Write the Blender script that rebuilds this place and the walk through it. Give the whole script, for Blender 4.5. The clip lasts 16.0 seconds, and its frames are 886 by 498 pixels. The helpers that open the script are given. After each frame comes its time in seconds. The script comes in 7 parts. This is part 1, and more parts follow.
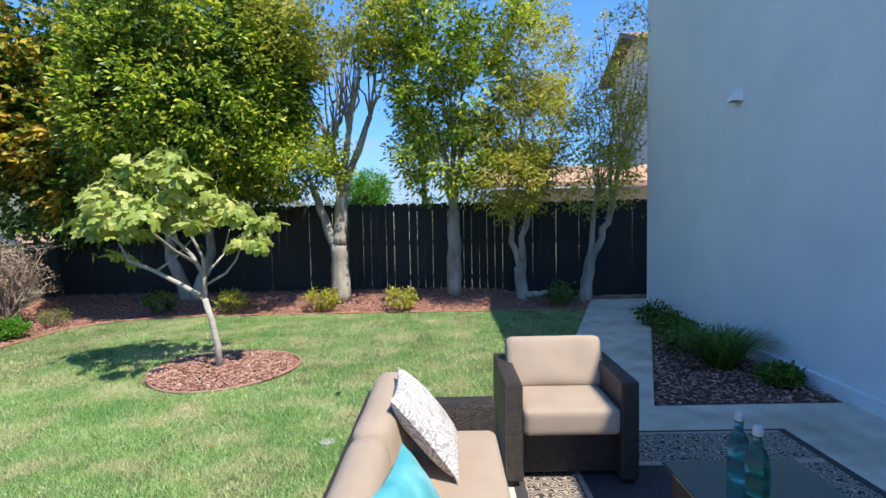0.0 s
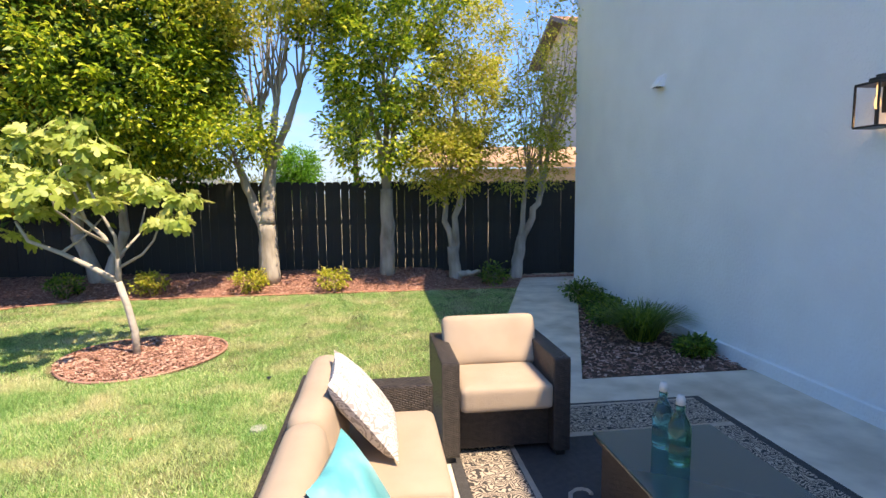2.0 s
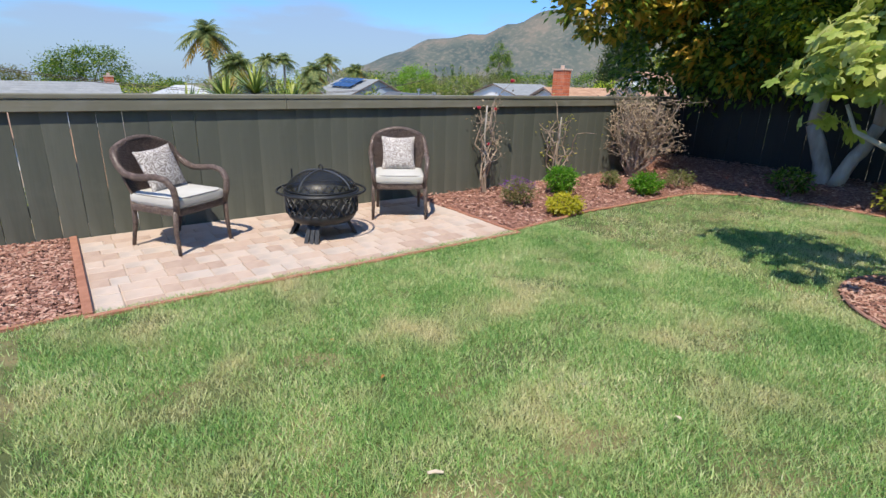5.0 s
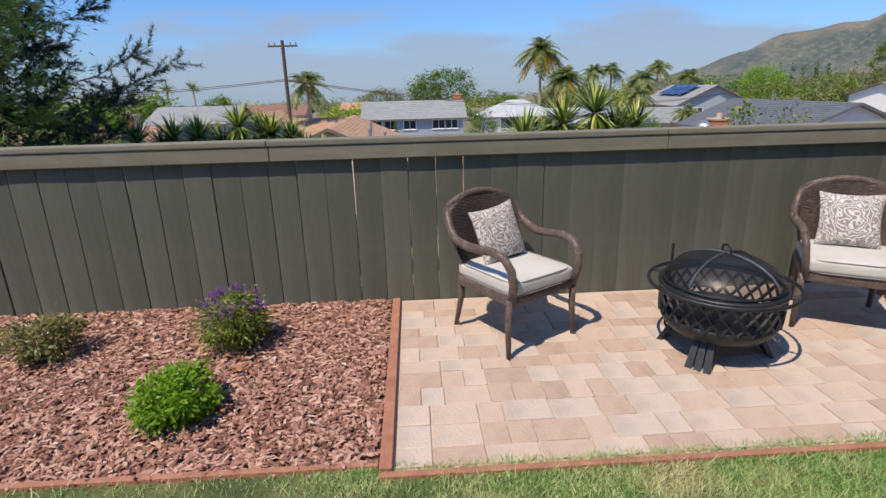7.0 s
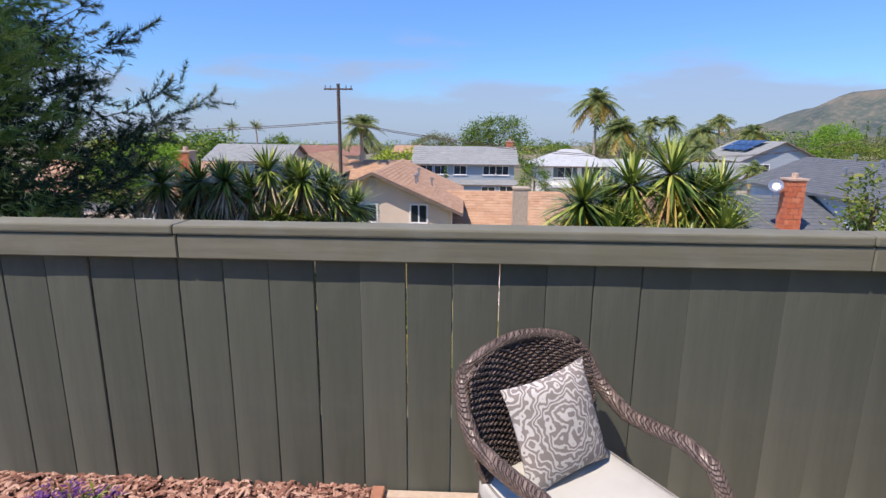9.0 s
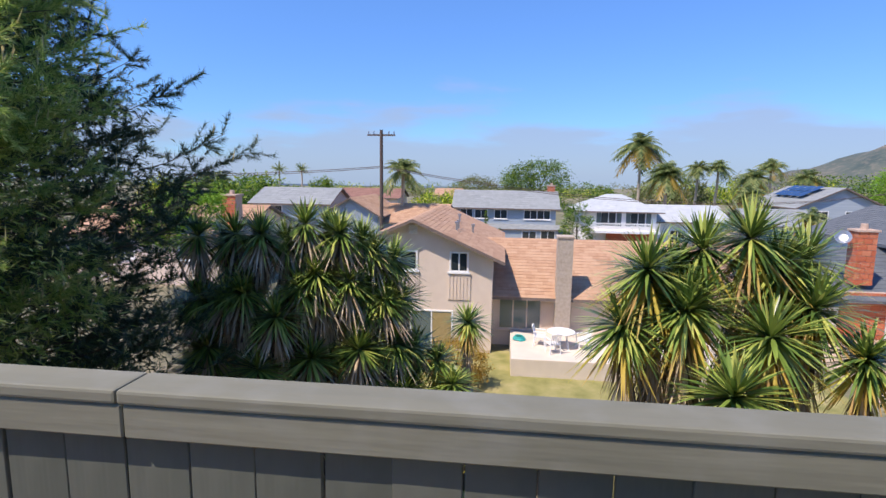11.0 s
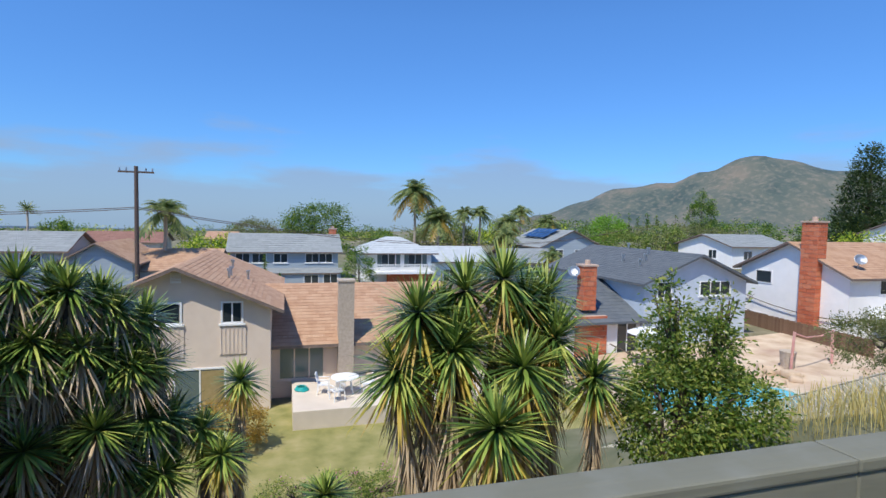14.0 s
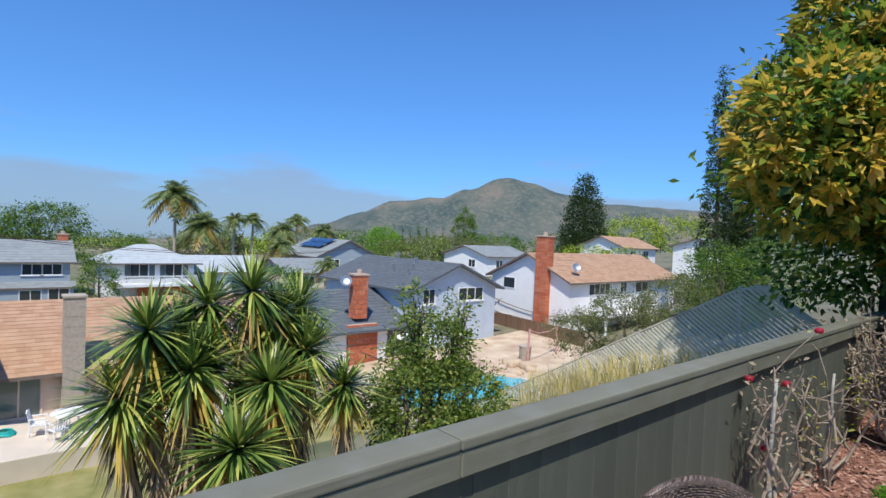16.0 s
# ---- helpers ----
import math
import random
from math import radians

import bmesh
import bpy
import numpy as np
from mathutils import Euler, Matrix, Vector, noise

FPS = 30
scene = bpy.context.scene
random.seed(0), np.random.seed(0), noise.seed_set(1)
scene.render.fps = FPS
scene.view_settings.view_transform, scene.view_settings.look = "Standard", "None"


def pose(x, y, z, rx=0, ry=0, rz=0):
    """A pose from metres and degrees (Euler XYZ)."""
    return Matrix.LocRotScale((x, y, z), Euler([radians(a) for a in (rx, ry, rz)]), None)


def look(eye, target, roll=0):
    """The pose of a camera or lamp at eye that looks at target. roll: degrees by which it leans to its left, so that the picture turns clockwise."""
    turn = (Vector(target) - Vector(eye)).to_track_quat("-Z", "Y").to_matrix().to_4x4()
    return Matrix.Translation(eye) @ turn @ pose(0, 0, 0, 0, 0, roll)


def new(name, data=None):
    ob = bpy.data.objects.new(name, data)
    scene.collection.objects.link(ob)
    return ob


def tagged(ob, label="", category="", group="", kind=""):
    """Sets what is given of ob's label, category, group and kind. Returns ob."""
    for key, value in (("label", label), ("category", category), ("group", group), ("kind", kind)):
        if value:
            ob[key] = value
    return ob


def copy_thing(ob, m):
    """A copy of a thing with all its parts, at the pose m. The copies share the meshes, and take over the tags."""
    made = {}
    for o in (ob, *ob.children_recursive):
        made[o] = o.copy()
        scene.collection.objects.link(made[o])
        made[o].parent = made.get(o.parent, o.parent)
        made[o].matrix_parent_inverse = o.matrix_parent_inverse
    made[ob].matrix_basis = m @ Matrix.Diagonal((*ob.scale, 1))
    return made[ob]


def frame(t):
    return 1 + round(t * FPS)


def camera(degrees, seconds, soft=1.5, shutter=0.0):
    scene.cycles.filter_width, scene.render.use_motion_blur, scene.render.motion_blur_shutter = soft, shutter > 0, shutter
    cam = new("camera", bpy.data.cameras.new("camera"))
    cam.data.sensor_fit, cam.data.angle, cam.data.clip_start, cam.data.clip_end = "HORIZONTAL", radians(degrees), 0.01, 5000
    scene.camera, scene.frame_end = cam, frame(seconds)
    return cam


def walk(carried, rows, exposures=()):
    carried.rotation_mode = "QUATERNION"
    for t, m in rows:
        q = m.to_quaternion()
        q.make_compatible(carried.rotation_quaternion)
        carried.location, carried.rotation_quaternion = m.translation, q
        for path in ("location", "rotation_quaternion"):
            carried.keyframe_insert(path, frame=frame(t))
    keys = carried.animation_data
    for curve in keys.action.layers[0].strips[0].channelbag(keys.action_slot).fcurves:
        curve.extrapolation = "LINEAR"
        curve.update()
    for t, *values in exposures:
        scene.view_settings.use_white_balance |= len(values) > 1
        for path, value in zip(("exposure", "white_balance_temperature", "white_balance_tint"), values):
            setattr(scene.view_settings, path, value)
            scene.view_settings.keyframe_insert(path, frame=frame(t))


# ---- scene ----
cam = camera(80.3, 16.0)
PATH = [
    (0, (0.067, -0.045, 1.482), (0.057, 1.951, 1.365), -1.1),
    (0.5, (0.081, -0.066, 1.496), (0.357, 1.914, 1.434), -1.1),
    (1, (0.109, -0.074, 1.504), (0.571, 1.871, 1.438), -1.4),
    (1.5, (0.096, -0.053, 1.512), (0.527, 1.897, 1.411), -1.3),
    (2, (0.041, -0.002, 1.48), (0.288, 1.972, 1.282), -0.6),
    (2.5, (-0.058, 0.162, 1.42), (-0.04, 2.136, 1.096), 0.6),
    (3, (-0.245, 0.362, 1.419), (-0.42, 2.322, 1.065), 1.7),
    (3.5, (-0.583, 0.427, 1.402), (-0.97, 2.356, 1.041), 1.7),
    (4, (-0.915, 0.521, 1.402), (-1.789, 2.278, 1.019), -0.4),
    (4.2, (-1.095, 0.49, 1.391), (-2.187, 2.109, 0.959), 0.2),
    (4.5, (-1.36, 0.5, 1.38), (-2.717, 1.871, 0.852), 1.1),
    (5, (-1.73, 0.526, 1.406), (-3.258, 1.657, 0.784), 1.7),
    (5.2, (-1.897, 0.527, 1.409), (-3.485, 1.572, 0.787), 1.9),
    (7.3, (-3.705, 0.73, 1.519), (-5.62, 0.772, 0.946), -1.6),
    (7.5, (-3.888, 0.762, 1.516), (-5.815, 0.824, 0.982), -1.0),
    (8, (-4.287, 0.89, 1.53), (-6.225, 0.924, 1.04), -0.2),
    (8.5, (-4.665, 0.901, 1.542), (-6.61, 0.853, 1.077), 0.4),
    (10.8, (-5.776, 0.717, 1.757), (-7.741, 0.561, 1.424), 0.4),
    (11, (-5.806, 0.731, 1.78), (-7.773, 0.505, 1.497), 0.8),
    (11.5, (-5.861, 0.792, 1.817), (-7.808, 0.374, 1.637), 1.6),
    (12, (-5.927, 0.778, 1.822), (-7.864, 0.309, 1.659), 1.6),
    (12.5, (-5.927, 0.775, 1.828), (-7.906, 0.541, 1.664), 1.1),
    (13, (-5.968, 0.829, 1.835), (-7.962, 0.878, 1.682), 0.9),
    (13.5, (-5.983, 0.866, 1.826), (-7.954, 1.184, 1.699), 1.1),
    (14, (-5.993, 0.907, 1.841), (-7.906, 1.481, 1.732), 1.2),
    (14.5, (-5.94, 0.989, 1.843), (-7.775, 1.779, 1.755), 1.7),
    (15, (-5.912, 1.106, 1.846), (-7.651, 2.09, 1.778), 2.2),
    (15.5, (-5.811, 1.18, 1.858), (-7.446, 2.331, 1.803), 2.3),
    (16, (-5.751, 1.242, 1.879), (-7.273, 2.538, 1.832), 2.4),
]
EXPOSURE = [(0.0, 0.56, 6500, 10), (0.8, 0.9, 7400, 13), (1.5, 1.13, 8200, 16), (2.5, 0.8, 8500, 17), (3.5, 0.56, 7800, 16), (4.5, 0.22, 7100, 12), (5.0, 0.2, 6800, 11),
            (7.3, -0.05, 7300, 16), (8.0, -0.04, 7000, 17), (8.5, 0.1, 7000, 18), (11.0, 0.18, 6800, 18), (12.0, 0.0, 6500, 12), (16.0, -0.1, 6300, 7)]
walk(cam, [(t, look(eye, target, roll)) for t, eye, target, roll in PATH], EXPOSURE)

# ---- world and sun ----
SUN_STEP = Vector((-0.42, 0.43, -1.0))
world = bpy.data.worlds.new("sky")
scene.world = world
world.use_nodes = True
wn, wl = world.node_tree.nodes, world.node_tree.links
wn.clear()
sky = wn.new("ShaderNodeTexSky")
sky.sky_type = "NISHITA"
sky.sun_disc = False
sky.sun_elevation = math.atan2(1.0, math.hypot(0.42, 0.43))
sky.sun_rotation = radians(135.7)
sky.altitude, sky.air_density, sky.dust_density, sky.ozone_density = 100, 1.0, 0.25, 3.0
coord = wn.new("ShaderNodeTexCoord")
split = wn.new("ShaderNodeSeparateXYZ")
wl.new(coord.outputs["Generated"], split.inputs[0])
stretch = wn.new("ShaderNodeMapping")
stretch.inputs["Scale"].default_value = (1.0, 1.0, 4.5)
wl.new(coord.outputs["Generated"], stretch.inputs["Vector"])
puff = wn.new("ShaderNodeTexNoise")
puff.inputs["Scale"].default_value, puff.inputs["Detail"].default_value = 3.4, 6.0
wl.new(stretch.outputs[0], puff.inputs["Vector"])
lift = wn.new("ShaderNodeMath")
lift.operation = "MULTIPLY_ADD"
wl.new(puff.outputs["Fac"], lift.inputs[0])
lift.inputs[1].default_value = -0.3
wl.new(split.outputs["Z"], lift.inputs[2])
band = wn.new("ShaderNodeMapRange")
band.interpolation_type = "SMOOTHSTEP"
band.inputs["From Min"].default_value, band.inputs["From Max"].default_value = -0.085, -0.02
band.inputs["To Min"].default_value, band.inputs["To Max"].default_value = 0.74, 0.0
wl.new(lift.outputs[0], band.inputs["Value"])
cloud = wn.new("ShaderNodeMix")
cloud.data_type = "RGBA"
wl.new(band.outputs[0], cloud.inputs["Factor"])
cloud.inputs["B"].default_value = (2.6, 3.4, 4.75, 1)
back = wn.new("ShaderNodeBackground")
back.inputs["Strength"].default_value = 0.135
tint = wn.new("ShaderNodeMix")
tint.data_type, tint.blend_type = "RGBA", "MULTIPLY"
tint.inputs["Factor"].default_value = 1.0
wl.new(sky.outputs[0], tint.inputs["A"])
height = wn.new("ShaderNodeMapRange")
height.inputs["From Max"].default_value = 0.34
wl.new(split.outputs["Z"], height.inputs["Value"])
air = wn.new("ShaderNodeMix")
air.data_type = "RGBA"
wl.new(height.outputs[0], air.inputs["Factor"])
air.inputs["A"].default_value, air.inputs["B"].default_value = (0.4, 0.68, 1.12, 1), (0.6, 0.98, 1.45, 1)
wl.new(air.outputs["Result"], tint.inputs["B"])
wl.new(tint.outputs["Result"], cloud.inputs["A"])
wl.new(cloud.outputs["Result"], back.inputs["Color"])
wout = wn.new("ShaderNodeOutputWorld")
wl.new(back.outputs[0], wout.inputs["Surface"])

sun = new("sun", bpy.data.lights.new("sun", "SUN"))
sun.data.energy, sun.data.angle, sun.data.color = 4.9, radians(0.53), (1.0, 0.92, 0.8)
sun.matrix_world = look(Vector((0, 0, 30)) - SUN_STEP * 30, Vector((0, 0, 30)))
# ---- materials ----
def rgb(r, g, b):
    return (r, g, b, 1.0)


def surface(name, stops, scale=8.0, rough=0.7, metal=0.0, bump=0.2, bump_scale=60.0, detail=5.0, spec=0.5, stain=None, stain_scale=1.2, stretch_by=(1, 1, 1), island=0.0, per_object=0.0, coords="Object", translucent=0.0, coat=0.0):
    """Principled surface with noise-driven colour at two scales and a fine relief."""
    m = bpy.data.materials.new(name)
    m.use_nodes = True
    n, l = m.node_tree.nodes, m.node_tree.links
    bsdf = n["Principled BSDF"]
    tc = n.new("ShaderNodeTexCoord")
    mp = n.new("ShaderNodeMapping")
    mp.inputs["Scale"].default_value = stretch_by
    l.new(tc.outputs[coords], mp.inputs["Vector"])
    no = n.new("ShaderNodeTexNoise")
    no.inputs["Scale"].default_value, no.inputs["Detail"].default_value = scale, detail
    l.new(mp.outputs[0], no.inputs["Vector"])
    ramp = n.new("ShaderNodeValToRGB")
    el = ramp.color_ramp.elements
    el[0].position, el[1].position = 0.3, 0.7
    el[0].color, el[1].color = rgb(*stops[0]), rgb(*stops[-1])
    for i, c in enumerate(stops[1:-1]):
        e = el.new(0.3 + 0.4 * (i + 1) / (len(stops) - 1))
        e.color = rgb(*c)
    fac = no.outputs["Fac"]
    if island or per_object:
        src = n.new("ShaderNodeNewGeometry").outputs["Random Per Island"] if island else n.new("ShaderNodeObjectInfo").outputs["Random"]
        mix = n.new("ShaderNodeMix")
        mix.inputs["Factor"].default_value = island or per_object
        l.new(fac, mix.inputs["A"])
        sc = n.new("ShaderNodeMapRange")
        sc.inputs["To Min"].default_value, sc.inputs["To Max"].default_value = 0.25, 0.75
        l.new(src, sc.inputs["Value"])
        l.new(sc.outputs[0], mix.inputs["B"])
        fac = mix.outputs["Result"]
    l.new(fac, ramp.inputs["Fac"])
    col = ramp.outputs["Color"]
    if stain:
        s = n.new("ShaderNodeTexNoise")
        s.inputs["Scale"].default_value, s.inputs["Detail"].default_value = stain_scale, 4.0
        l.new(tc.outputs[coords], s.inputs["Vector"])
        sr = n.new("ShaderNodeMapRange")
        sr.inputs["From Min"].default_value, sr.inputs["From Max"].default_value = 0.48, 0.72
        sr.inputs["To Max"].default_value = stain[3]
        l.new(s.outputs["Fac"], sr.inputs["Value"])
        mx = n.new("ShaderNodeMix")
        mx.data_type = "RGBA"
        l.new(sr.outputs[0], mx.inputs["Factor"])
        l.new(col, mx.inputs["A"])
        mx.inputs["B"].default_value = rgb(*stain[:3])
        col = mx.outputs["Result"]
    l.new(col, bsdf.inputs["Base Color"])
    bsdf.inputs["Roughness"].default_value, bsdf.inputs["Metallic"].default_value = rough, metal
    bsdf.inputs["Specular IOR Level"].default_value = spec
    bsdf.inputs["Coat Weight"].default_value = coat
    if bump:
        bn = n.new("ShaderNodeTexNoise")
        bn.inputs["Scale"].default_value, bn.inputs["Detail"].default_value = bump_scale, 3.0
        l.new(mp.outputs[0], bn.inputs["Vector"])
        bu = n.new("ShaderNodeBump")
        bu.inputs["Strength"].default_value, bu.inputs["Distance"].default_value = bump, 0.02
        l.new(bn.outputs["Fac"], bu.inputs["Height"])
        l.new(bu.outputs[0], bsdf.inputs["Normal"])
    if translucent:
        tr = n.new("ShaderNodeBsdfTranslucent")
        l.new(col, tr.inputs["Color"])
        ms = n.new("ShaderNodeMixShader")
        ms.inputs[0].default_value = translucent
        l.new(bsdf.outputs[0], ms.inputs[1])
        l.new(tr.outputs[0], ms.inputs[2])
        l.new(ms.outputs[0], n["Material Output"].inputs["Surface"])
    return m


def leafy(name, *stops, rough=0.4, translucent=0.5):
    return surface(name, stops, scale=2.0, rough=rough, bump=0, island=0.75, translucent=translucent, spec=0.4, detail=2)


def weave(name, c1, c2, sx, sy, rough=0.5):
    """Woven strands: two crossed waves drive colour and relief."""
    m = surface(name, (c1, c2), scale=30, rough=rough, bump=0)
    n, l = m.node_tree.nodes, m.node_tree.links
    tc = n.new("ShaderNodeTexCoord")
    br = n.new("ShaderNodeTexBrick")
    xyz, uv = n.new("ShaderNodeSeparateXYZ"), n.new("ShaderNodeCombineXYZ")
    across, slant, along = n.new("ShaderNodeMath"), n.new("ShaderNodeMath"), n.new("ShaderNodeMath")
    along.operation, slant.operation = "SUBTRACT", "MULTIPLY_ADD"
    slant.inputs[1].default_value = 0.35
    l.new(tc.outputs["Object"], xyz.inputs[0])
    for k, name_ in enumerate(("X", "Y")):
        l.new(xyz.outputs[name_], across.inputs[k])
        l.new(xyz.outputs[name_], along.inputs[k])
    l.new(along.outputs[0], slant.inputs[0])
    l.new(xyz.outputs["Z"], slant.inputs[2])
    l.new(across.outputs[0], uv.inputs["X"])
    l.new(slant.outputs[0], uv.inputs["Y"])
    br.inputs["Scale"].default_value = 1.0
    br.inputs["Brick Width"].default_value, br.inputs["Row Height"].default_value = sx, sy
    br.inputs["Mortar Size"].default_value, br.inputs["Mortar Smooth"].default_value = sy * 0.2, 1.0
    l.new(uv.outputs[0], br.inputs["Vector"])
    br.inputs["Color1"].default_value, br.inputs["Color2"].default_value = rgb(0.75, 0.75, 0.75), rgb(1.25, 1.25, 1.25)
    br.inputs["Mortar"].default_value = rgb(0.3, 0.3, 0.3)
    bs = n["Principled BSDF"]
    tone = n.new("ShaderNodeMix")
    tone.data_type, tone.blend_type = "RGBA", "MULTIPLY"
    tone.inputs["Factor"].default_value = 1.0
    l.new(bs.inputs["Base Color"].links[0].from_socket, tone.inputs["A"])
    l.new(br.outputs["Color"], tone.inputs["B"])
    l.new(tone.outputs["Result"], bs.inputs["Base Color"])
    bu = n.new("ShaderNodeBump")
    bu.inputs["Strength"].default_value, bu.inputs["Distance"].default_value = 0.9, 0.006
    bu.invert = True
    l.new(br.outputs["Fac"], bu.inputs["Height"])
    l.new(bu.outputs[0], n["Principled BSDF"].inputs["Normal"])
    return m


def glass(name, tint, rough=0.02):
    m = bpy.data.materials.new(name)
    m.use_nodes = True
    b = m.node_tree.nodes["Principled BSDF"]
    b.inputs["Base Color"].default_value = rgb(*tint)
    b.inputs["Roughness"].default_value = rough
    b.inputs["Transmission Weight"].default_value = 1.0
    b.inputs["IOR"].default_value = 1.45
    return m


def gloss(name, colour, rough=0.05, spec=0.8):
    """Dark window glass: a plain glossy surface that mirrors its surroundings."""
    return surface(name, (colour, colour), rough=rough, bump=0, spec=spec)


M = {}
# soil with straw patches; dark stops carry the thatch shadow between blades
M["lawn_soil_shadow"] = surface("lawn_soil_shadow", ((0.05, 0.075, 0.022), (0.09, 0.11, 0.035), (0.24, 0.2, 0.1)), scale=3, bump=0.6, bump_scale=40, rough=0.95)
M["grass"] = surface("grass_blade", ((0.085, 0.23, 0.06), (0.2, 0.42, 0.11), (0.43, 0.58, 0.22), (0.84, 0.78, 0.5)), scale=1.4, rough=0.5, bump=0, island=0.55, translucent=0.3, detail=6, stain=(0.74, 0.64, 0.39, 0.75), stain_scale=2.1)
M["mulch"] = surface("mulch_bark", ((0.14, 0.065, 0.045), (0.26, 0.12, 0.085), (0.38, 0.21, 0.155)), scale=25, bump=1.0, bump_scale=45, rough=0.9)
# darker brown than the mulch of the other beds; east bed only
M["dark_soil"] = surface("dark_brown_soil", ((0.055, 0.027, 0.017), (0.11, 0.055, 0.036), (0.17, 0.1, 0.07)), scale=25, bump=1.0, bump_scale=45, rough=0.95)
M["chip"] = surface("bark_chip", ((0.11, 0.05, 0.035), (0.26, 0.12, 0.085), (0.4, 0.22, 0.165), (0.54, 0.36, 0.28)), scale=20, rough=0.85, bump=0.3, island=0.8)
M["concrete"] = surface("patio_concrete", ((0.5, 0.45, 0.36), (0.6, 0.54, 0.43), (0.68, 0.61, 0.49)), scale=5, rough=0.85, bump=0.12, bump_scale=120, stain=(0.27, 0.22, 0.15, 0.6), stain_scale=1.3)
M["stucco"] = surface("white_stucco", ((0.72, 0.76, 0.74), (0.78, 0.82, 0.8)), scale=2, rough=0.9, bump=0.5, bump_scale=40, stain=(0.66, 0.68, 0.69, 0.4), stain_scale=0.7)
M["white"] = surface("white_paint", ((0.82, 0.82, 0.81), (0.87, 0.87, 0.86)), scale=6, rough=0.45, bump=0.05)
M["fence_dark"] = surface("dark_green_fence_paint", ((0.01, 0.0125, 0.012), (0.018, 0.022, 0.02)), scale=3, rough=0.7, bump=0.5, bump_scale=12, stretch_by=(1, 1, 0.12), stain=(0.034, 0.038, 0.034, 0.35), stain_scale=2.5, per_object=0.35)
M["fence_grey"] = surface("grey_green_fence_paint", ((0.066, 0.076, 0.06), (0.096, 0.106, 0.085), (0.128, 0.138, 0.11)), scale=3, rough=0.65, bump=0.5, bump_scale=10, stretch_by=(1, 1, 0.1), stain=(0.15, 0.158, 0.13, 0.6), stain_scale=2.2, per_object=0.3)
M["cap"] = surface("grey_green_cap_paint", ((0.15, 0.15, 0.112), (0.21, 0.206, 0.156)), scale=4, rough=0.72, spec=0.3, bump=0.3, bump_scale=14, stretch_by=(1, 0.1, 1), stain=(0.26, 0.27, 0.245, 0.35), stain_scale=5)
M["bark"] = surface("pale_bark", ((0.2, 0.17, 0.13), (0.34, 0.3, 0.25), (0.46, 0.42, 0.36)), scale=6, rough=0.9, bump=0.9, bump_scale=14, stretch_by=(1, 1, 0.35))
M["fig_bark"] = surface("fig_bark", ((0.32, 0.29, 0.25), (0.46, 0.43, 0.38)), scale=10, rough=0.85, bump=0.6, bump_scale=25)
M["dark_bark"] = surface("dark_bark", ((0.07, 0.05, 0.04), (0.16, 0.12, 0.09)), scale=10, rough=0.9, bump=0.8, bump_scale=20)
M["dry_twig"] = surface("dry_twig", ((0.24, 0.18, 0.13), (0.4, 0.32, 0.25)), scale=10, rough=0.9, bump=0.3)
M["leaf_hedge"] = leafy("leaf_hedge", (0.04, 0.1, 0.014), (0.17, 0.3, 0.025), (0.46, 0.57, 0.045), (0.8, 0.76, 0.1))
M["leaf_hedge_yellow"] = leafy("leaf_hedge_yellow", (0.18, 0.24, 0.025), (0.4, 0.45, 0.045), (0.54, 0.51, 0.08), (0.58, 0.48, 0.12))
M["leaf_bush"] = leafy("leaf_bush", (0.05, 0.11, 0.02), (0.13, 0.22, 0.035), (0.26, 0.34, 0.06), (0.5, 0.5, 0.13))
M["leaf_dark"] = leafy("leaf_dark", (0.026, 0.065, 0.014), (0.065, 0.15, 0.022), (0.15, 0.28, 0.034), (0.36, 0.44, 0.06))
M["leaf_gold"] = leafy("leaf_gold", (0.08, 0.14, 0.022), (0.32, 0.34, 0.045), (0.76, 0.58, 0.08), (0.8, 0.48, 0.1))
M["leaf_fig"] = surface("leaf_fig", ((0.16, 0.27, 0.045), (0.38, 0.46, 0.085), (0.74, 0.7, 0.26)), scale=9, rough=0.5, bump=0.3, bump_scale=30, per_object=0.5, translucent=0.35)
M["leaf_dry"] = leafy("dry_brown_leaf", (0.24, 0.17, 0.12), (0.4, 0.31, 0.22), (0.5, 0.42, 0.27), rough=0.8, translucent=0.2)
M["leaf_orange"] = leafy("leaf_orange", (0.3, 0.2, 0.04), (0.5, 0.32, 0.06), (0.6, 0.42, 0.1))
M["leaf_shrub"] = leafy("leaf_shrub", (0.04, 0.15, 0.012), (0.1, 0.3, 0.02), (0.22, 0.46, 0.04))
M["leaf_yellow"] = leafy("leaf_yellow", (0.3, 0.35, 0.03), (0.55, 0.52, 0.04), (0.62, 0.56, 0.06))
M["leaf_olive"] = leafy("leaf_olive", (0.1, 0.13, 0.04), (0.19, 0.22, 0.07), (0.3, 0.29, 0.12))
M["leaf_lime"] = leafy("leaf_lime", (0.12, 0.26, 0.02), (0.2, 0.4, 0.03), (0.3, 0.5, 0.06))
M["flower"] = leafy("purple_flower", (0.18, 0.06, 0.3), (0.3, 0.13, 0.42))
M["pink_flower"] = leafy("pink_flower", (0.55, 0.2, 0.35), (0.7, 0.4, 0.5))
M["red_flower"] = leafy("red_flower", (0.5, 0.02, 0.05), (0.6, 0.05, 0.1))
M["yucca"] = leafy("yucca_leaf", (0.04, 0.075, 0.02), (0.1, 0.18, 0.04), (0.26, 0.36, 0.07), (0.56, 0.57, 0.15), rough=0.34, translucent=0.15)
M["yucca_old"] = leafy("yucca_old_leaf", (0.4, 0.4, 0.07), (0.74, 0.57, 0.11), (0.6, 0.37, 0.15), rough=0.55)
